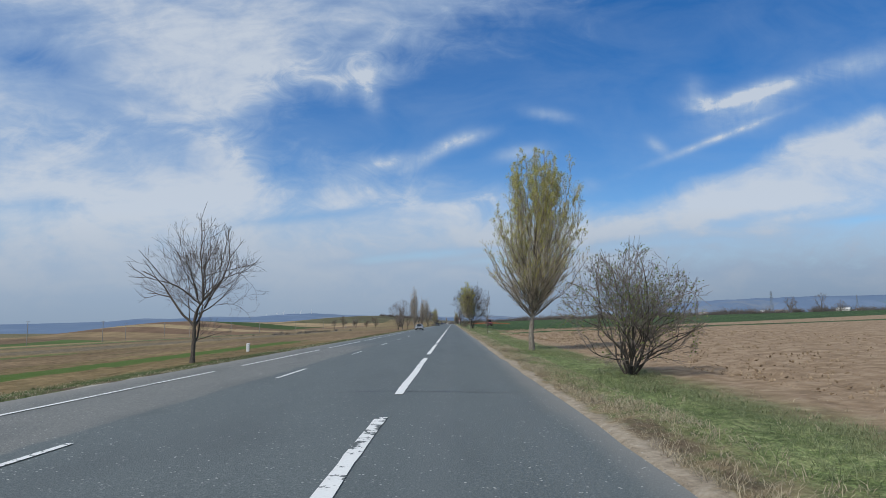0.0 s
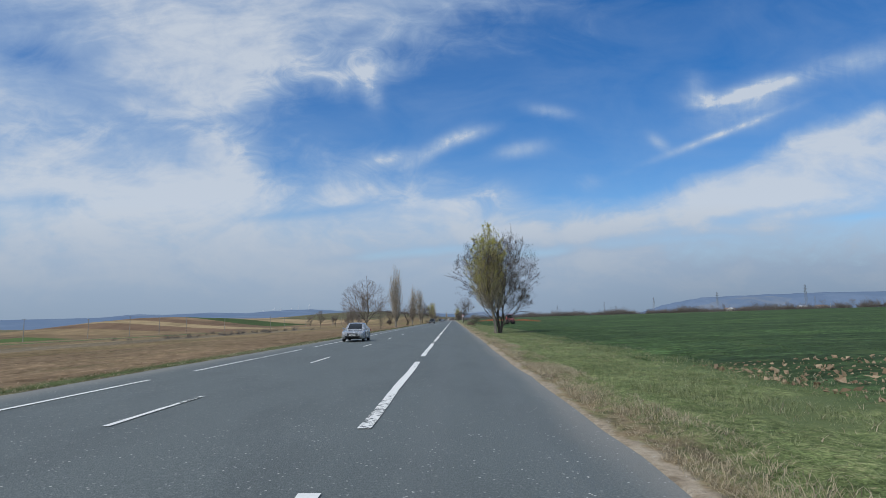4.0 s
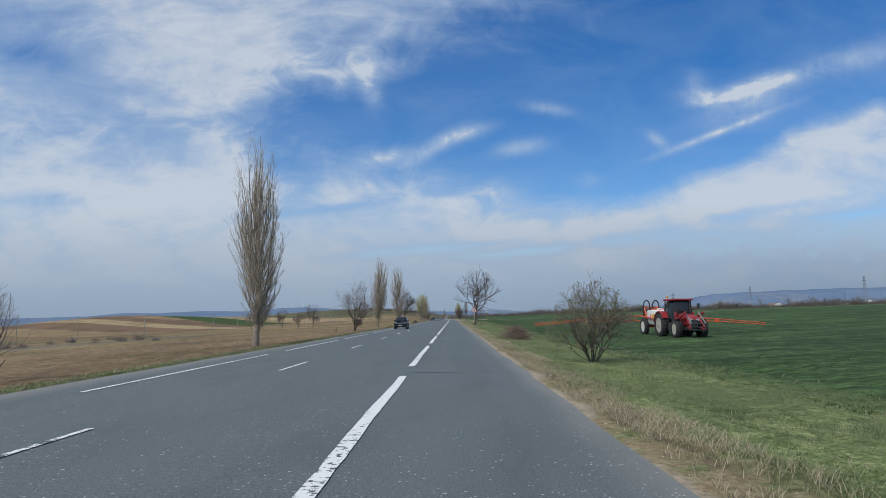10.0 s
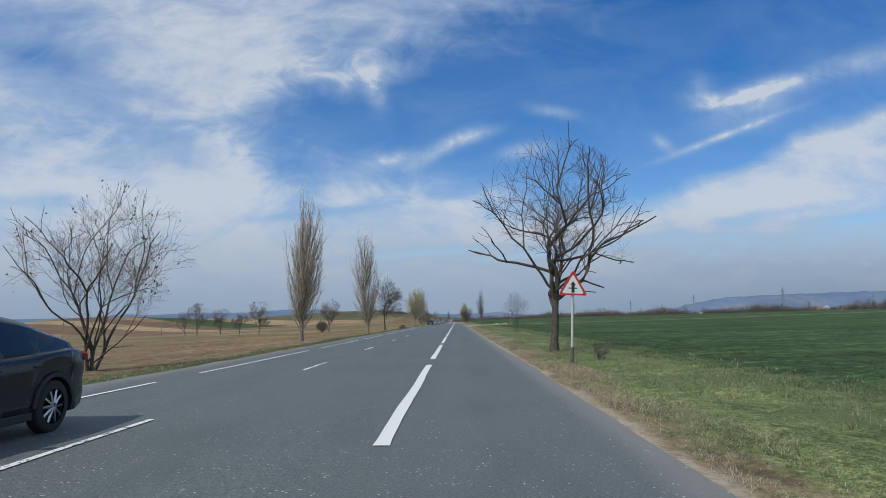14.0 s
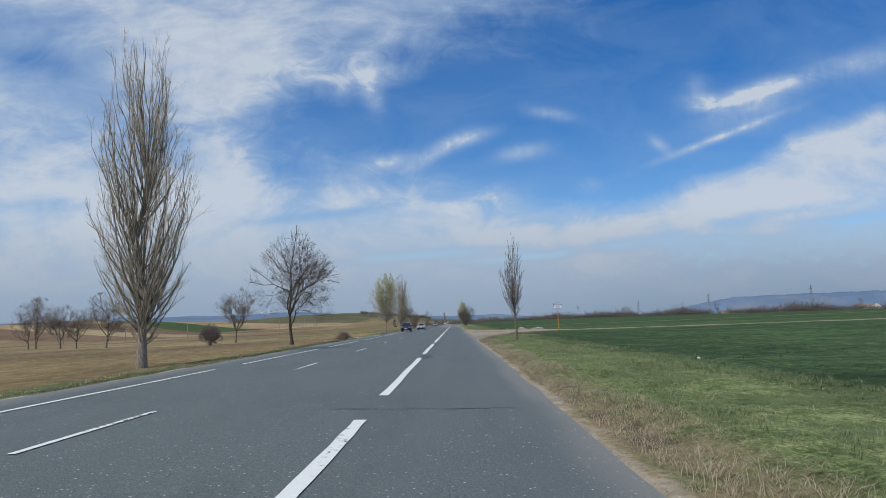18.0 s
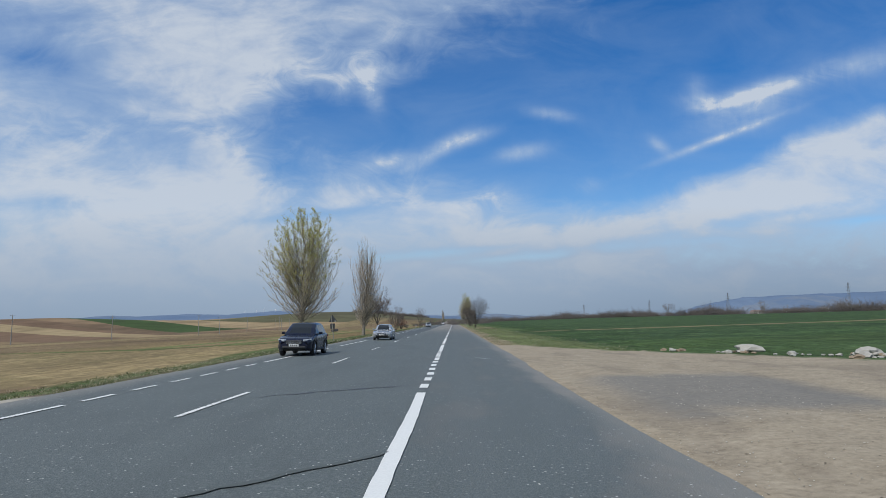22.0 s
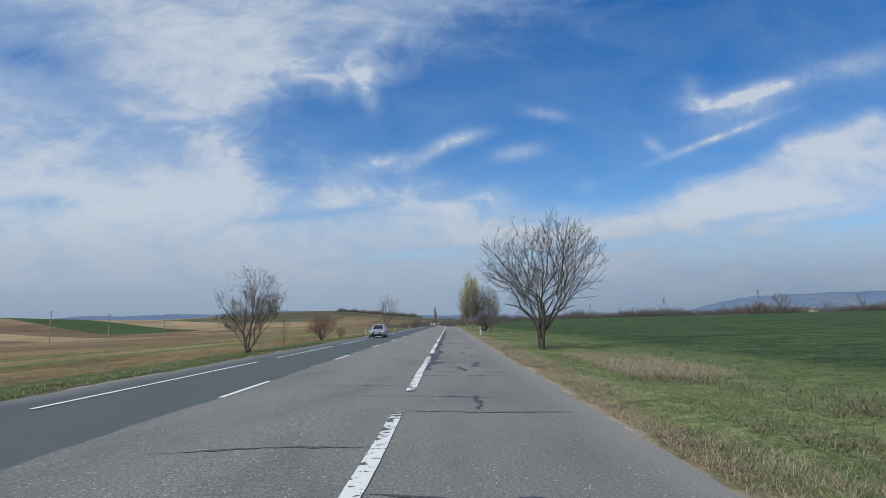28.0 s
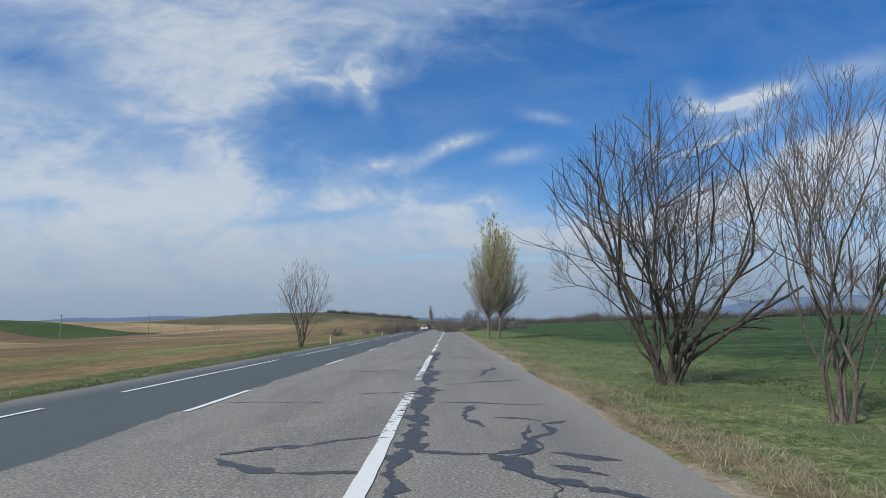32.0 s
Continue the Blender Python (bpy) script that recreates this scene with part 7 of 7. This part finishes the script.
def car(x, y, turn, paint, label, length=4.6, width=1.82, height=1.46, wheel_r=0.33, belt=0.92, hood=0.84, tail=0.98, fast=False, spokes=10, lamps=True, cladding=False):
    """A car that faces -y before it is turned."""
    z = float(road_z(x)) + 0.004
    ob = base("car", pose(x, y, z, 0, 0, turn), label, "car", "cars on the road")
    L, w, g = length / 2, width / 2, 0.22 if not cladding else 0.27
    wb = length * 0.295
    axles = (-wb - 0.03, wb)
    R = wheel_r + 0.06
    ys = np.unique(np.round(np.concatenate([np.linspace(-L, L, 44)] + [np.clip(c + R * np.cos(np.linspace(0, math.pi, 15)), -L, L) for c in axles]), 4))
    tw = ([-L, -L + 0.05, -L + 0.14, -L + 0.35, -L + 0.8, -0.4, L - 1.0, L - 0.4, L - 0.1, L], [0.74, 0.83, 0.90, 0.96, 0.99, 1.0, 1.0, 0.97, 0.92, 0.84])
    th = ([-L, -L + 0.05, -L + 0.14, -L + 0.35, -L + 0.8, -L + 1.3, -L + 1.6, 0.7, L - 0.5, L - 0.12, L], [hood - 0.28, hood - 0.2, hood - 0.14, hood - 0.07, hood - 0.01, hood + 0.05, belt, belt + 0.03, tail, tail - 0.05, tail - 0.22])
    rows = []
    for yy in ys:
        lo = g + 0.14 * max(0.0, 1 - (yy + L) / 0.3) + 0.12 * max(0.0, 1 - (L - yy) / 0.35)
        for c in axles:
            if abs(yy - c) < R:
                lo = max(lo, wheel_r + math.sqrt(R * R - (yy - c) ** 2) - 0.005)
        rows.append((float(yy), w * float(np.interp(yy, *tw)), lo, float(np.interp(yy, *th))))

    def flank(ww, lo, hi):
        s = hi - lo
        return [(ww * 0.72, lo), (ww * 0.955, lo + 0.004), (ww * 0.985, lo + 0.25 * s), (ww * 0.965, lo + 0.45 * s), (ww * 0.995, lo + 0.66 * s), (ww * 0.985, hi - 0.1 * s), (ww * 0.93, hi - 0.02), (ww * 0.7, hi + 0.005), (0.0, hi + 0.02)]

    part("body", shell(rows, flank, lambda ym, i, s: "b")["b"], paint, ob)
    part("underbody", box(bmesh.new(), (width * 0.7, length * 0.86, 0.32), (0, 0, g + 0.16), 0.05), TRIM, ob, "black underbody")
    front, rear = [[(sx * r0[1] * k, r0[0], r0[2] + (r0[3] - r0[2]) * f) for sx, k, f in ((-1, 0.95, 0.0), (-1, 0.99, 0.6), (-1, 0.7, 1.0), (1, 0.7, 1.0), (1, 0.99, 0.6), (1, 0.95, 0.0))] for r0 in (rows[0], rows[-1])]
    for nm, pts in (("nose", front), ("rear_panel", rear)):
        bm = bmesh.new()
        bm.faces.new([bm.verts.new(p) for p in pts])
        part(nm, bm, paint, ob)
    # cabin: pillars and roof in paint, panes set into the same skin
    a, b = -L + 1.25, L - (0.18 if not fast else 0.3)
    roof0, roof1 = -L + 2.05, (L - 0.72 if not fast else L - 1.55)
    cy = np.linspace(a, b, 46)
    top = np.interp(cy, [a, (a + roof0) / 2, roof0, roof0 + 0.5, (roof0 + roof1) / 2 + 0.2, roof1, b - 0.06, b], [belt - 0.02, (belt + height) / 2 + 0.03, height - 0.05, height - 0.008, height, height - 0.07, tail + 0.1, tail - 0.02])
    wid = np.interp(cy, [a, roof0, roof1, b], [0.90, 0.945, 0.92, 0.86]) * w
    cab = [(float(q), float(ww), belt - 0.06, float(max(tt, belt - 0.03))) for q, ww, tt in zip(cy, wid, top)]

    def cabin(ww, lo, hi):
        t = ww * (1 - 0.22 * min(1.0, (hi - lo) / (height - belt)))
        s = hi - lo
        return [(ww, lo), (ww * 0.995, lo + 0.16 * s), (ww + (t - ww) * 0.55, lo + 0.52 * s), (ww + (t - ww) * 0.92, lo + 0.84 * s), (t * 0.93, hi - 0.03 * s), (t * 0.72, hi + 0.003), (t * 0.35, hi + 0.012), (0.0, hi + 0.015)]

    b_post, c_post = roof0 + 0.62, roof0 + 1.5

    def pane(ym, i, s):
        side = "left" if s > 0 else "right"
        if 1 <= i <= 2:
            if a + 0.42 < ym < b_post - 0.05:
                return "front_window_" + side
            if b_post + 0.05 < ym < c_post - 0.04:
                return "rear_door_window_" + side
            if c_post + 0.06 < ym < min(b - 0.55, roof1 + (0.1 if not fast else 0.75)):
                return "quarter_window_" + side
        if i >= 5 and a + 0.08 < ym < roof0 - 0.05:
            return "windscreen"
        if i >= 5 and roof1 + 0.12 < ym < b - 0.1:
            return "rear_window"
        return "cabin"

    for key, bm in shell(cab, cabin, pane).items():
        nm = key.replace("_left", "").replace("_right", "")
        part(nm, bm, paint if nm == "cabin" else GLASS, ob, "" if nm == "cabin" else "dark tinted glass")
    for s in (-1, 1):
        part("mirror", box(bmesh.new(), (0.2, 0.12, 0.14), (s * (w + 0.08), a + 0.5, belt + 0.07), 0.035, segments=2), paint, ob)
        part("mirror_arm", box(bmesh.new(), (0.2, 0.06, 0.05), (s * (w - 0.03), a + 0.5, belt + 0.02), 0.01), TRIM, ob)
        part("headlight", box(bmesh.new(), (0.46, 0.24, 0.095), (s * w * 0.68, -L + 0.19, hood - 0.19), 0.045, (8, -s * 7, s * 34), 2), LAMP if lamps else TRIM, ob, "clear headlight")
        part("tail_light", box(bmesh.new(), (0.28, 0.3, 0.15), (s * w * 0.78, L - 0.17, tail - 0.16), 0.04, (0, 0, -s * 20)), TAIL, ob, "red tail light")
        part("sill", box(bmesh.new(), (0.05, 2 * wb - 2 * R - 0.06, 0.12), (s * (w * 0.97), -0.015, g + 0.05), 0.015), TRIM, ob, "black sill")
        for yy in (b_post - 0.12, c_post - 0.1):
            part("door_handle", box(bmesh.new(), (0.03, 0.2, 0.035), (s * (w * 0.992), yy, belt - 0.15), 0.01), paint, ob)
        for c in axles:
            outer, inner = R + (0.055 if cladding else 0.018), R - 0.012
            arc = np.linspace(0.05, math.pi - 0.05, 16)
            ring = [(c + outer * math.cos(q), wheel_r + outer * math.sin(q)) for q in arc] + [(c + inner * math.cos(q), wheel_r + inner * math.sin(q)) for q in arc[::-1]]
            part("wheel_arch", prism(bmesh.new(), ring, 0.06, pose(s * (w * 0.975), 0, 0, 0, 0, 90)), TRIM if cladding else paint, ob)
            wheel(ob, s * (w - 0.12), c, wheel_r, 0.22, s, spokes)
    part("grille", box(bmesh.new(), (width * 0.46, 0.12, 0.2), (0, -L + 0.02, hood - 0.3), 0.03), TRIM, ob, "black grille")
    for k in range(3):
        part("grille_bar", box(bmesh.new(), (width * 0.42, 0.02, 0.014), (0, -L - 0.045, hood - 0.36 + 0.055 * k), 0.004), CHROME, ob, "chrome grille bar")
    part("lower_intake", box(bmesh.new(), (width * 0.66, 0.14, 0.13), (0, -L + 0.03, g + 0.2), 0.03), TRIM, ob)
    part("number_plate", box(bmesh.new(), (0.5, 0.012, 0.11), (0, -L - 0.05, g + 0.29), 0.004), WHITE, ob, "white number plate with dark bars")
    for i in range(4):
        part("plate_bar", box(bmesh.new(), (0.07, 0.004, 0.06), (-0.15 + 0.1 * i, -L - 0.0585, g + 0.29)), BLACK, ob)
    return ob


def build_cars():
    navy, black = car_paint("paint_navy", (0.003, 0.006, 0.022), 0.0), car_paint("paint_black", (0.006, 0.008, 0.012), 0.0)
    silver, grey = car_paint("paint_silver", (0.52, 0.53, 0.54), 0.7), car_paint("paint_light_grey", (0.42, 0.43, 0.44), 0.6)
    white, red = car_paint("paint_white", (0.75, 0.75, 0.73), 0.0), car_paint("paint_red", (0.35, 0.03, 0.02), 0.1)
    car(-8.65, 539.6, 0, navy, "dark navy crossover car facing oncoming on the far lane", 4.55, 1.84, 1.72, 0.36, 1.09, 1.02, 1.16, cladding=True)
    car(-7.5, 337.3, 0, black, "black coupe-backed crossover car on the far lane", 4.9, 1.98, 1.82, 0.405, 1.2, 1.08, 1.3, True, cladding=True)
    car(-7.3, 568.0, 0, silver, "silver saloon car with lit headlights on the far lane", 4.7, 1.82, 1.47, 0.33, 0.93, 0.85, 1.0, True)
    car(-7.7, 152.5, 0, grey, "light grey saloon car on the far lane", 4.65, 1.78, 1.46, 0.32, 0.93, 0.86, 1.02, True)
    car(-8.3, 706.5, 0, silver, "silver older saloon car on the far lane", 4.5, 1.76, 1.45, 0.31, 0.93, 0.86, 1.02, True)
    car(-3.1, 985.0, 180, black, "dark car far ahead on the road", 4.5, 1.85, 1.66, 0.35, 1.06, 1.0, 1.15)
    car(-7.0, 905.0, 0, white, "white car far ahead on the oncoming lane")
    car(-7.4, 960.0, 0, red, "red car far ahead on the oncoming lane")
    # white van far ahead
    z = float(road_z(0.4)) + 0.004
    ob = base("van", pose(0.45, 1120.0, z, 0, 0, 180), "tall white delivery van far ahead on the road", "van")
    part("body", box(bmesh.new(), (1.98, 4.2, 2.0), (0, 0.7, 1.42), 0.08, segments=2), white, ob)
    st = [(-2.75, 0.8, 0.35, 0.95), (-2.5, 0.94, 0.3, 1.15), (-1.9, 0.97, 0.3, 1.25), (-1.35, 0.98, 0.3, 2.2)]
    part("cab", loft(st, body_section), white, ob)
    part("rear_window", box(bmesh.new(), (1.5, 0.02, 0.6), (0, 2.815, 1.85), 0.005), GLASS, ob)
    for s in (-1, 1):
        part("tail_light", box(bmesh.new(), (0.14, 0.03, 0.4), (s * 0.88, 2.815, 1.0), 0.01), TAIL, ob)
        for yy in (-1.8, 1.7):
            wheel(ob, s * 0.86, yy, 0.35, 0.22, s, 8)


build_cars()


# ---- tractor and field sprayer ----


def farm_wheel(parent, x, y, r, width, side, rim_mat, rim_label):
    ob = part("wheel", wheel_tyre(r, width), RUBBER, parent, "", pose(x, y, r))
    bm = bmesh.new()
    for i in range(22):
        a = 2 * math.pi * i / 22
        for s in (-1, 1):
            box(bm, (width * 0.5, 0.06, 0.05), (s * width * 0.24, math.cos(a + s * 0.07) * r, math.sin(a + s * 0.07) * r), 0, (math.degrees(a) - 90, 0, s * 28))
    part("tread", bm, RUBBER, ob, "chunky tyre lugs")
    bm = bmesh.new()
    bmesh.ops.create_cone(bm, cap_ends=True, segments=24, radius1=r * 0.64, radius2=r * 0.46, depth=width * 0.5, matrix=pose(side * width * 0.2, 0, 0, 0, -90 * side, 0))
    part("rim", bm, rim_mat, ob, rim_label)
    part("hub", rod(bmesh.new(), (side * width * 0.1, 0, 0), (side * width * 0.56, 0, 0), r * 0.17, r * 0.12, 10), rim_mat, ob)
    return ob


def build_tractor(x, y):
    z = float(land_z(x, y)) - 0.06
    ob = base("tractor", pose(x, y, z, 0, 0, 3), "red and black farm tractor standing in green wheat", "tractor")
    red, dark = plain("tractor_red", (0.30, 0.02, 0.025), 0.4, vary=0.15), plain("tractor_dark", (0.03, 0.032, 0.034), 0.55, vary=0.2)
    dusty = plain("dusty_rim", (0.42, 0.38, 0.32), 0.8, vary=0.2)
    for s in (-1, 1):
        farm_wheel(ob, s * 0.92, 1.2, 0.86, 0.5, s, dusty, "dusty pale rim")
        farm_wheel(ob, s * 0.88, -1.45, 0.62, 0.42, s, dusty, "dusty pale rim")
        outline = [(1.2 + 1.02 * math.cos(a), 0.86 + 1.02 * math.sin(a)) for a in np.linspace(0.2, 2.6, 12)] + [(1.2 + 0.95 * math.cos(a), 0.86 + 0.95 * math.sin(a)) for a in np.linspace(2.6, 0.2, 12)]
        part("fender", prism(bmesh.new(), outline, 0.5, pose(s * 0.92, 0, 0, 0, 0, 90)), red, ob, "red rear fender")
        part("front_fender", box(bmesh.new(), (0.42, 0.8, 0.05), (s * 0.88, -1.45, 1.3), 0.02), dark, ob)
        part("step", box(bmesh.new(), (0.3, 0.5, 0.6), (s * 0.75, -0.2, 0.7), 0.04), dark, ob)
        part("mirror", box(bmesh.new(), (0.22, 0.06, 0.34), (s * 1.15, -0.45, 2.25), 0.03), dark, ob)
        part("headlight", box(bmesh.new(), (0.24, 0.06, 0.16), (s * 0.24, -2.33, 1.25), 0.02), LAMP, ob)
    part("chassis", box(bmesh.new(), (0.62, 3.4, 0.5), (0, -0.5, 0.75), 0.06), dark, ob)
    hood = [(-2.32, 0.30, 0.92, 1.38), (-2.2, 0.36, 0.85, 1.5), (-1.4, 0.40, 0.85, 1.6), (-0.45, 0.44, 0.85, 1.68)]
    part("hood", loft(hood, body_section), red, ob, "red bonnet")
    part("grille", box(bmesh.new(), (0.5, 0.05, 0.42), (0, -2.34, 1.05), 0.02), dark, ob)
    part("exhaust", rod(bmesh.new(), (0.5, -0.55, 1.5), (0.5, -0.55, 2.75), 0.06, 0.05, 10), dark, ob)
    cab = [(-0.5, 0.62, 1.15, 2.5), (-0.42, 0.72, 1.05, 2.62), (0.9, 0.76, 1.2, 2.62), (1.15, 0.72, 1.4, 2.58)]
    part("cab_glass", loft(cab, cabin_section), GLASS, ob, "tinted cab windows")
    for px, py in ((-0.6, -0.48), (0.6, -0.48), (-0.68, 0.4), (0.68, 0.4), (-0.66, 1.14), (0.66, 1.14)):
        part("cab_pillar", rod(bmesh.new(), (px * 1.12, py, 1.1), (px * 0.94, py, 2.65), 0.045, 0.04, 6), dark, ob)
    part("cab_roof", box(bmesh.new(), (1.48, 1.9, 0.13), (0, 0.33, 2.68), 0.05, segments=2), red, ob, "red cab roof")
    part("beacon", rod(bmesh.new(), (-0.55, 0.9, 2.82), (-0.55, 0.9, 2.98), 0.07, 0.06, 10), plain("beacon_orange", (0.7, 0.25, 0.03), 0.3), ob)
    part("seat", box(bmesh.new(), (0.5, 0.5, 0.8), (0, 0.5, 1.5), 0.08), dark, ob)
    # front linkage frame
    for s in (-1, 1):
        part("linkage_arm", rod(bmesh.new(), (s * 0.42, -2.2, 1.35), (s * 0.5, -3.0, 0.62), 0.06, 0.06, 6), red, ob)
        part("linkage_arm", rod(bmesh.new(), (s * 0.4, -2.2, 0.75), (s * 0.5, -3.0, 0.6), 0.05, 0.05, 6), red, ob)
        part("linkage_strut", rod(bmesh.new(), (s * 0.45, -2.0, 1.75), (s * 0.5, -3.05, 0.95), 0.045, 0.045, 6), STEEL, ob)
        part("loader_arm", box(bmesh.new(), (0.1, 1.9, 0.16), (s * 0.62, -1.55, 1.5), 0.02, (-16, 0, 0)), red, ob, "red loader arm")
        part("loader_post", box(bmesh.new(), (0.12, 0.16, 1.0), (s * 0.62, -0.7, 1.3), 0.02), red, ob)
    for zz in (0.58, 0.78, 0.98):
        part("linkage_bar", box(bmesh.new(), (1.35, 0.07, 0.07), (0, -3.05, zz), 0.01), dark, ob)
    return ob


def build_sprayer(x, y):
    z = float(land_z(x, y)) - 0.06
    ob = base("field_sprayer", pose(x, y, z, 0, 0, 3), "trailed crop sprayer with white tank and spread orange booms", "sprayer")
    orange, white = plain("sprayer_orange", (0.75, 0.10, 0.035), 0.45, vary=0.12), plain("tank_white", (0.70, 0.69, 0.64), 0.4, vary=0.1)
    yellow = plain("label_yellow", (0.65, 0.45, 0.05), 0.5)
    for s in (-1, 1):
        farm_wheel(ob, s * 0.85, 0.9, 0.66, 0.34, s, white, "white wheel disc")
        part("chassis_rail", box(bmesh.new(), (0.12, 4.2, 0.16), (s * 0.42, -0.4, 0.78), 0.02), orange, ob)
        part("label", box(bmesh.new(), (0.01, 0.45, 0.3), (s * 0.735, -0.75, 1.5)), yellow, ob)
    part("axle", box(bmesh.new(), (1.6, 0.14, 0.14), (0, 0.9, 0.66), 0.02), orange, ob)
    part("drawbar", box(bmesh.new(), (0.2, 2.4, 0.18), (0, -3.2, 0.66), 0.02), orange, ob)
    tank = [(-1.7, 0.5, 0.95, 1.7), (-1.5, 0.68, 0.85, 1.92), (-0.6, 0.74, 0.8, 2.0), (0.4, 0.74, 0.8, 2.0), (0.9, 0.66, 0.9, 1.92), (1.05, 0.5, 1.0, 1.7)]
    part("tank", loft(tank, body_section), white, ob, "white rounded tank")
    part("lid", rod(bmesh.new(), (0, -0.4, 2.0), (0, -0.4, 2.12), 0.24, 0.22, 16), white, ob)
    for yy in (-1.3, -0.3, 0.6):
        bm = bmesh.new()
        pts = [(0.79 * math.cos(a), yy, 1.42 + 0.66 * math.sin(a)) for a in np.linspace(-0.6, math.pi + 0.6, 14)]
        for p, q in zip(pts, pts[1:]):
            rod(bm, p, q, 0.035, 0.035, 6)
        part("tank_hoop", bm, orange, ob, "orange tank hoop")
    for s in (-1, 1):
        part("guard_rail", rod(bmesh.new(), (s * 0.82, -1.6, 1.3), (s * 0.82, 1.7, 1.5), 0.05, 0.05, 6), orange, ob)
        part("mast_brace", rod(bmesh.new(), (s * 0.5, 0.9, 0.9), (s * 0.55, 1.7, 2.2), 0.045, 0.045, 6), orange, ob)
    # mast at the back
    for s in (-1, 1):
        part("mast_post", box(bmesh.new(), (0.1, 0.12, 1.9), (s * 0.55, 1.75, 1.35), 0.015), orange, ob)
        bm = bmesh.new()
        pts = [(s * 0.35, 1.6, 1.6 + 1.1 * math.sin(a)) if False else (s * 0.38 + 0.28 * math.cos(a), 1.62, 2.25 + 0.55 * math.sin(a)) for a in np.linspace(0, math.pi, 12)]
        pts = [(pts[0][0], 1.62, 1.5)] + pts + [(pts[-1][0], 1.62, 1.5)]
        for p, q in zip(pts, pts[1:]):
            rod(bm, p, q, 0.05, 0.05, 6)
        part("hose", bm, RUBBER, ob, "looped black hose")
    for zz in (0.75, 1.3, 1.8, 2.2):
        part("mast_bar", box(bmesh.new(), (1.25, 0.1, 0.1), (0, 1.76, zz), 0.01), orange, ob)
    part("valve_block", box(bmesh.new(), (0.5, 0.3, 0.35), (0, 1.55, 1.65), 0.04), RUBBER, ob)
    part("valve_block", box(bmesh.new(), (0.7, 0.35, 0.5), (0.2, -1.95, 1.2), 0.05), RUBBER, ob)
    # booms: an upper and a lower rail with posts and braces, thinner outwards
    for s in (-1, 1):
        boom = new("boom")
        boom.parent = ob
        inner, knee, tip = 0.6, 5.6, 9.7
        zt, zk, ze = 1.55, 1.26, 0.92
        zb = 1.12
        part("rail", rod(bmesh.new(), (s * inner, 1.8, zt), (s * knee, 1.8, zk), 0.045, 0.04, 6), orange, boom)
        part("rail", rod(bmesh.new(), (s * inner, 1.8, zb), (s * knee, 1.8, zb - 0.06), 0.045, 0.04, 6), orange, boom)
        part("rail", rod(bmesh.new(), (s * knee, 1.8, zk), (s * tip, 1.8, ze), 0.038, 0.03, 6), orange, boom)
        part("rail", rod(bmesh.new(), (s * knee, 1.8, zb - 0.06), (s * tip, 1.8, ze - 0.14), 0.038, 0.03, 6), orange, boom)
        part("knee", box(bmesh.new(), (0.3, 0.16, 0.34), (s * knee, 1.8, 1.13), 0.03), orange, boom)
        for i in range(1, 13):
            xx = inner + (tip - inner) * i / 13
            up = zt + (zk - zt) * (xx - inner) / (knee - inner) if xx < knee else zk + (ze - zk) * (xx - knee) / (tip - knee)
            lo = zb - 0.06 * min(1, (xx - inner) / (knee - inner)) - (0.0 if xx < knee else 0.28 * (xx - knee) / (tip - knee))
            part("strut", rod(bmesh.new(), (s * xx, 1.8, lo), (s * xx, 1.8, up), 0.025, 0.025, 5), orange, boom)
            part("nozzle", rod(bmesh.new(), (s * xx, 1.8, lo - 0.14), (s * xx, 1.8, lo - 0.02), 0.03, 0.02, 6), RUBBER, boom)
            if i % 2 and xx < knee:
                x2 = xx + (tip - inner) / 13
                part("brace", rod(bmesh.new(), (s * xx, 1.8, lo), (s * min(x2, knee), 1.8, up - 0.03), 0.02, 0.02, 5), orange, boom)
    return ob


build_tractor(16.5, 286.3)
build_sprayer(16.7, 291.8)
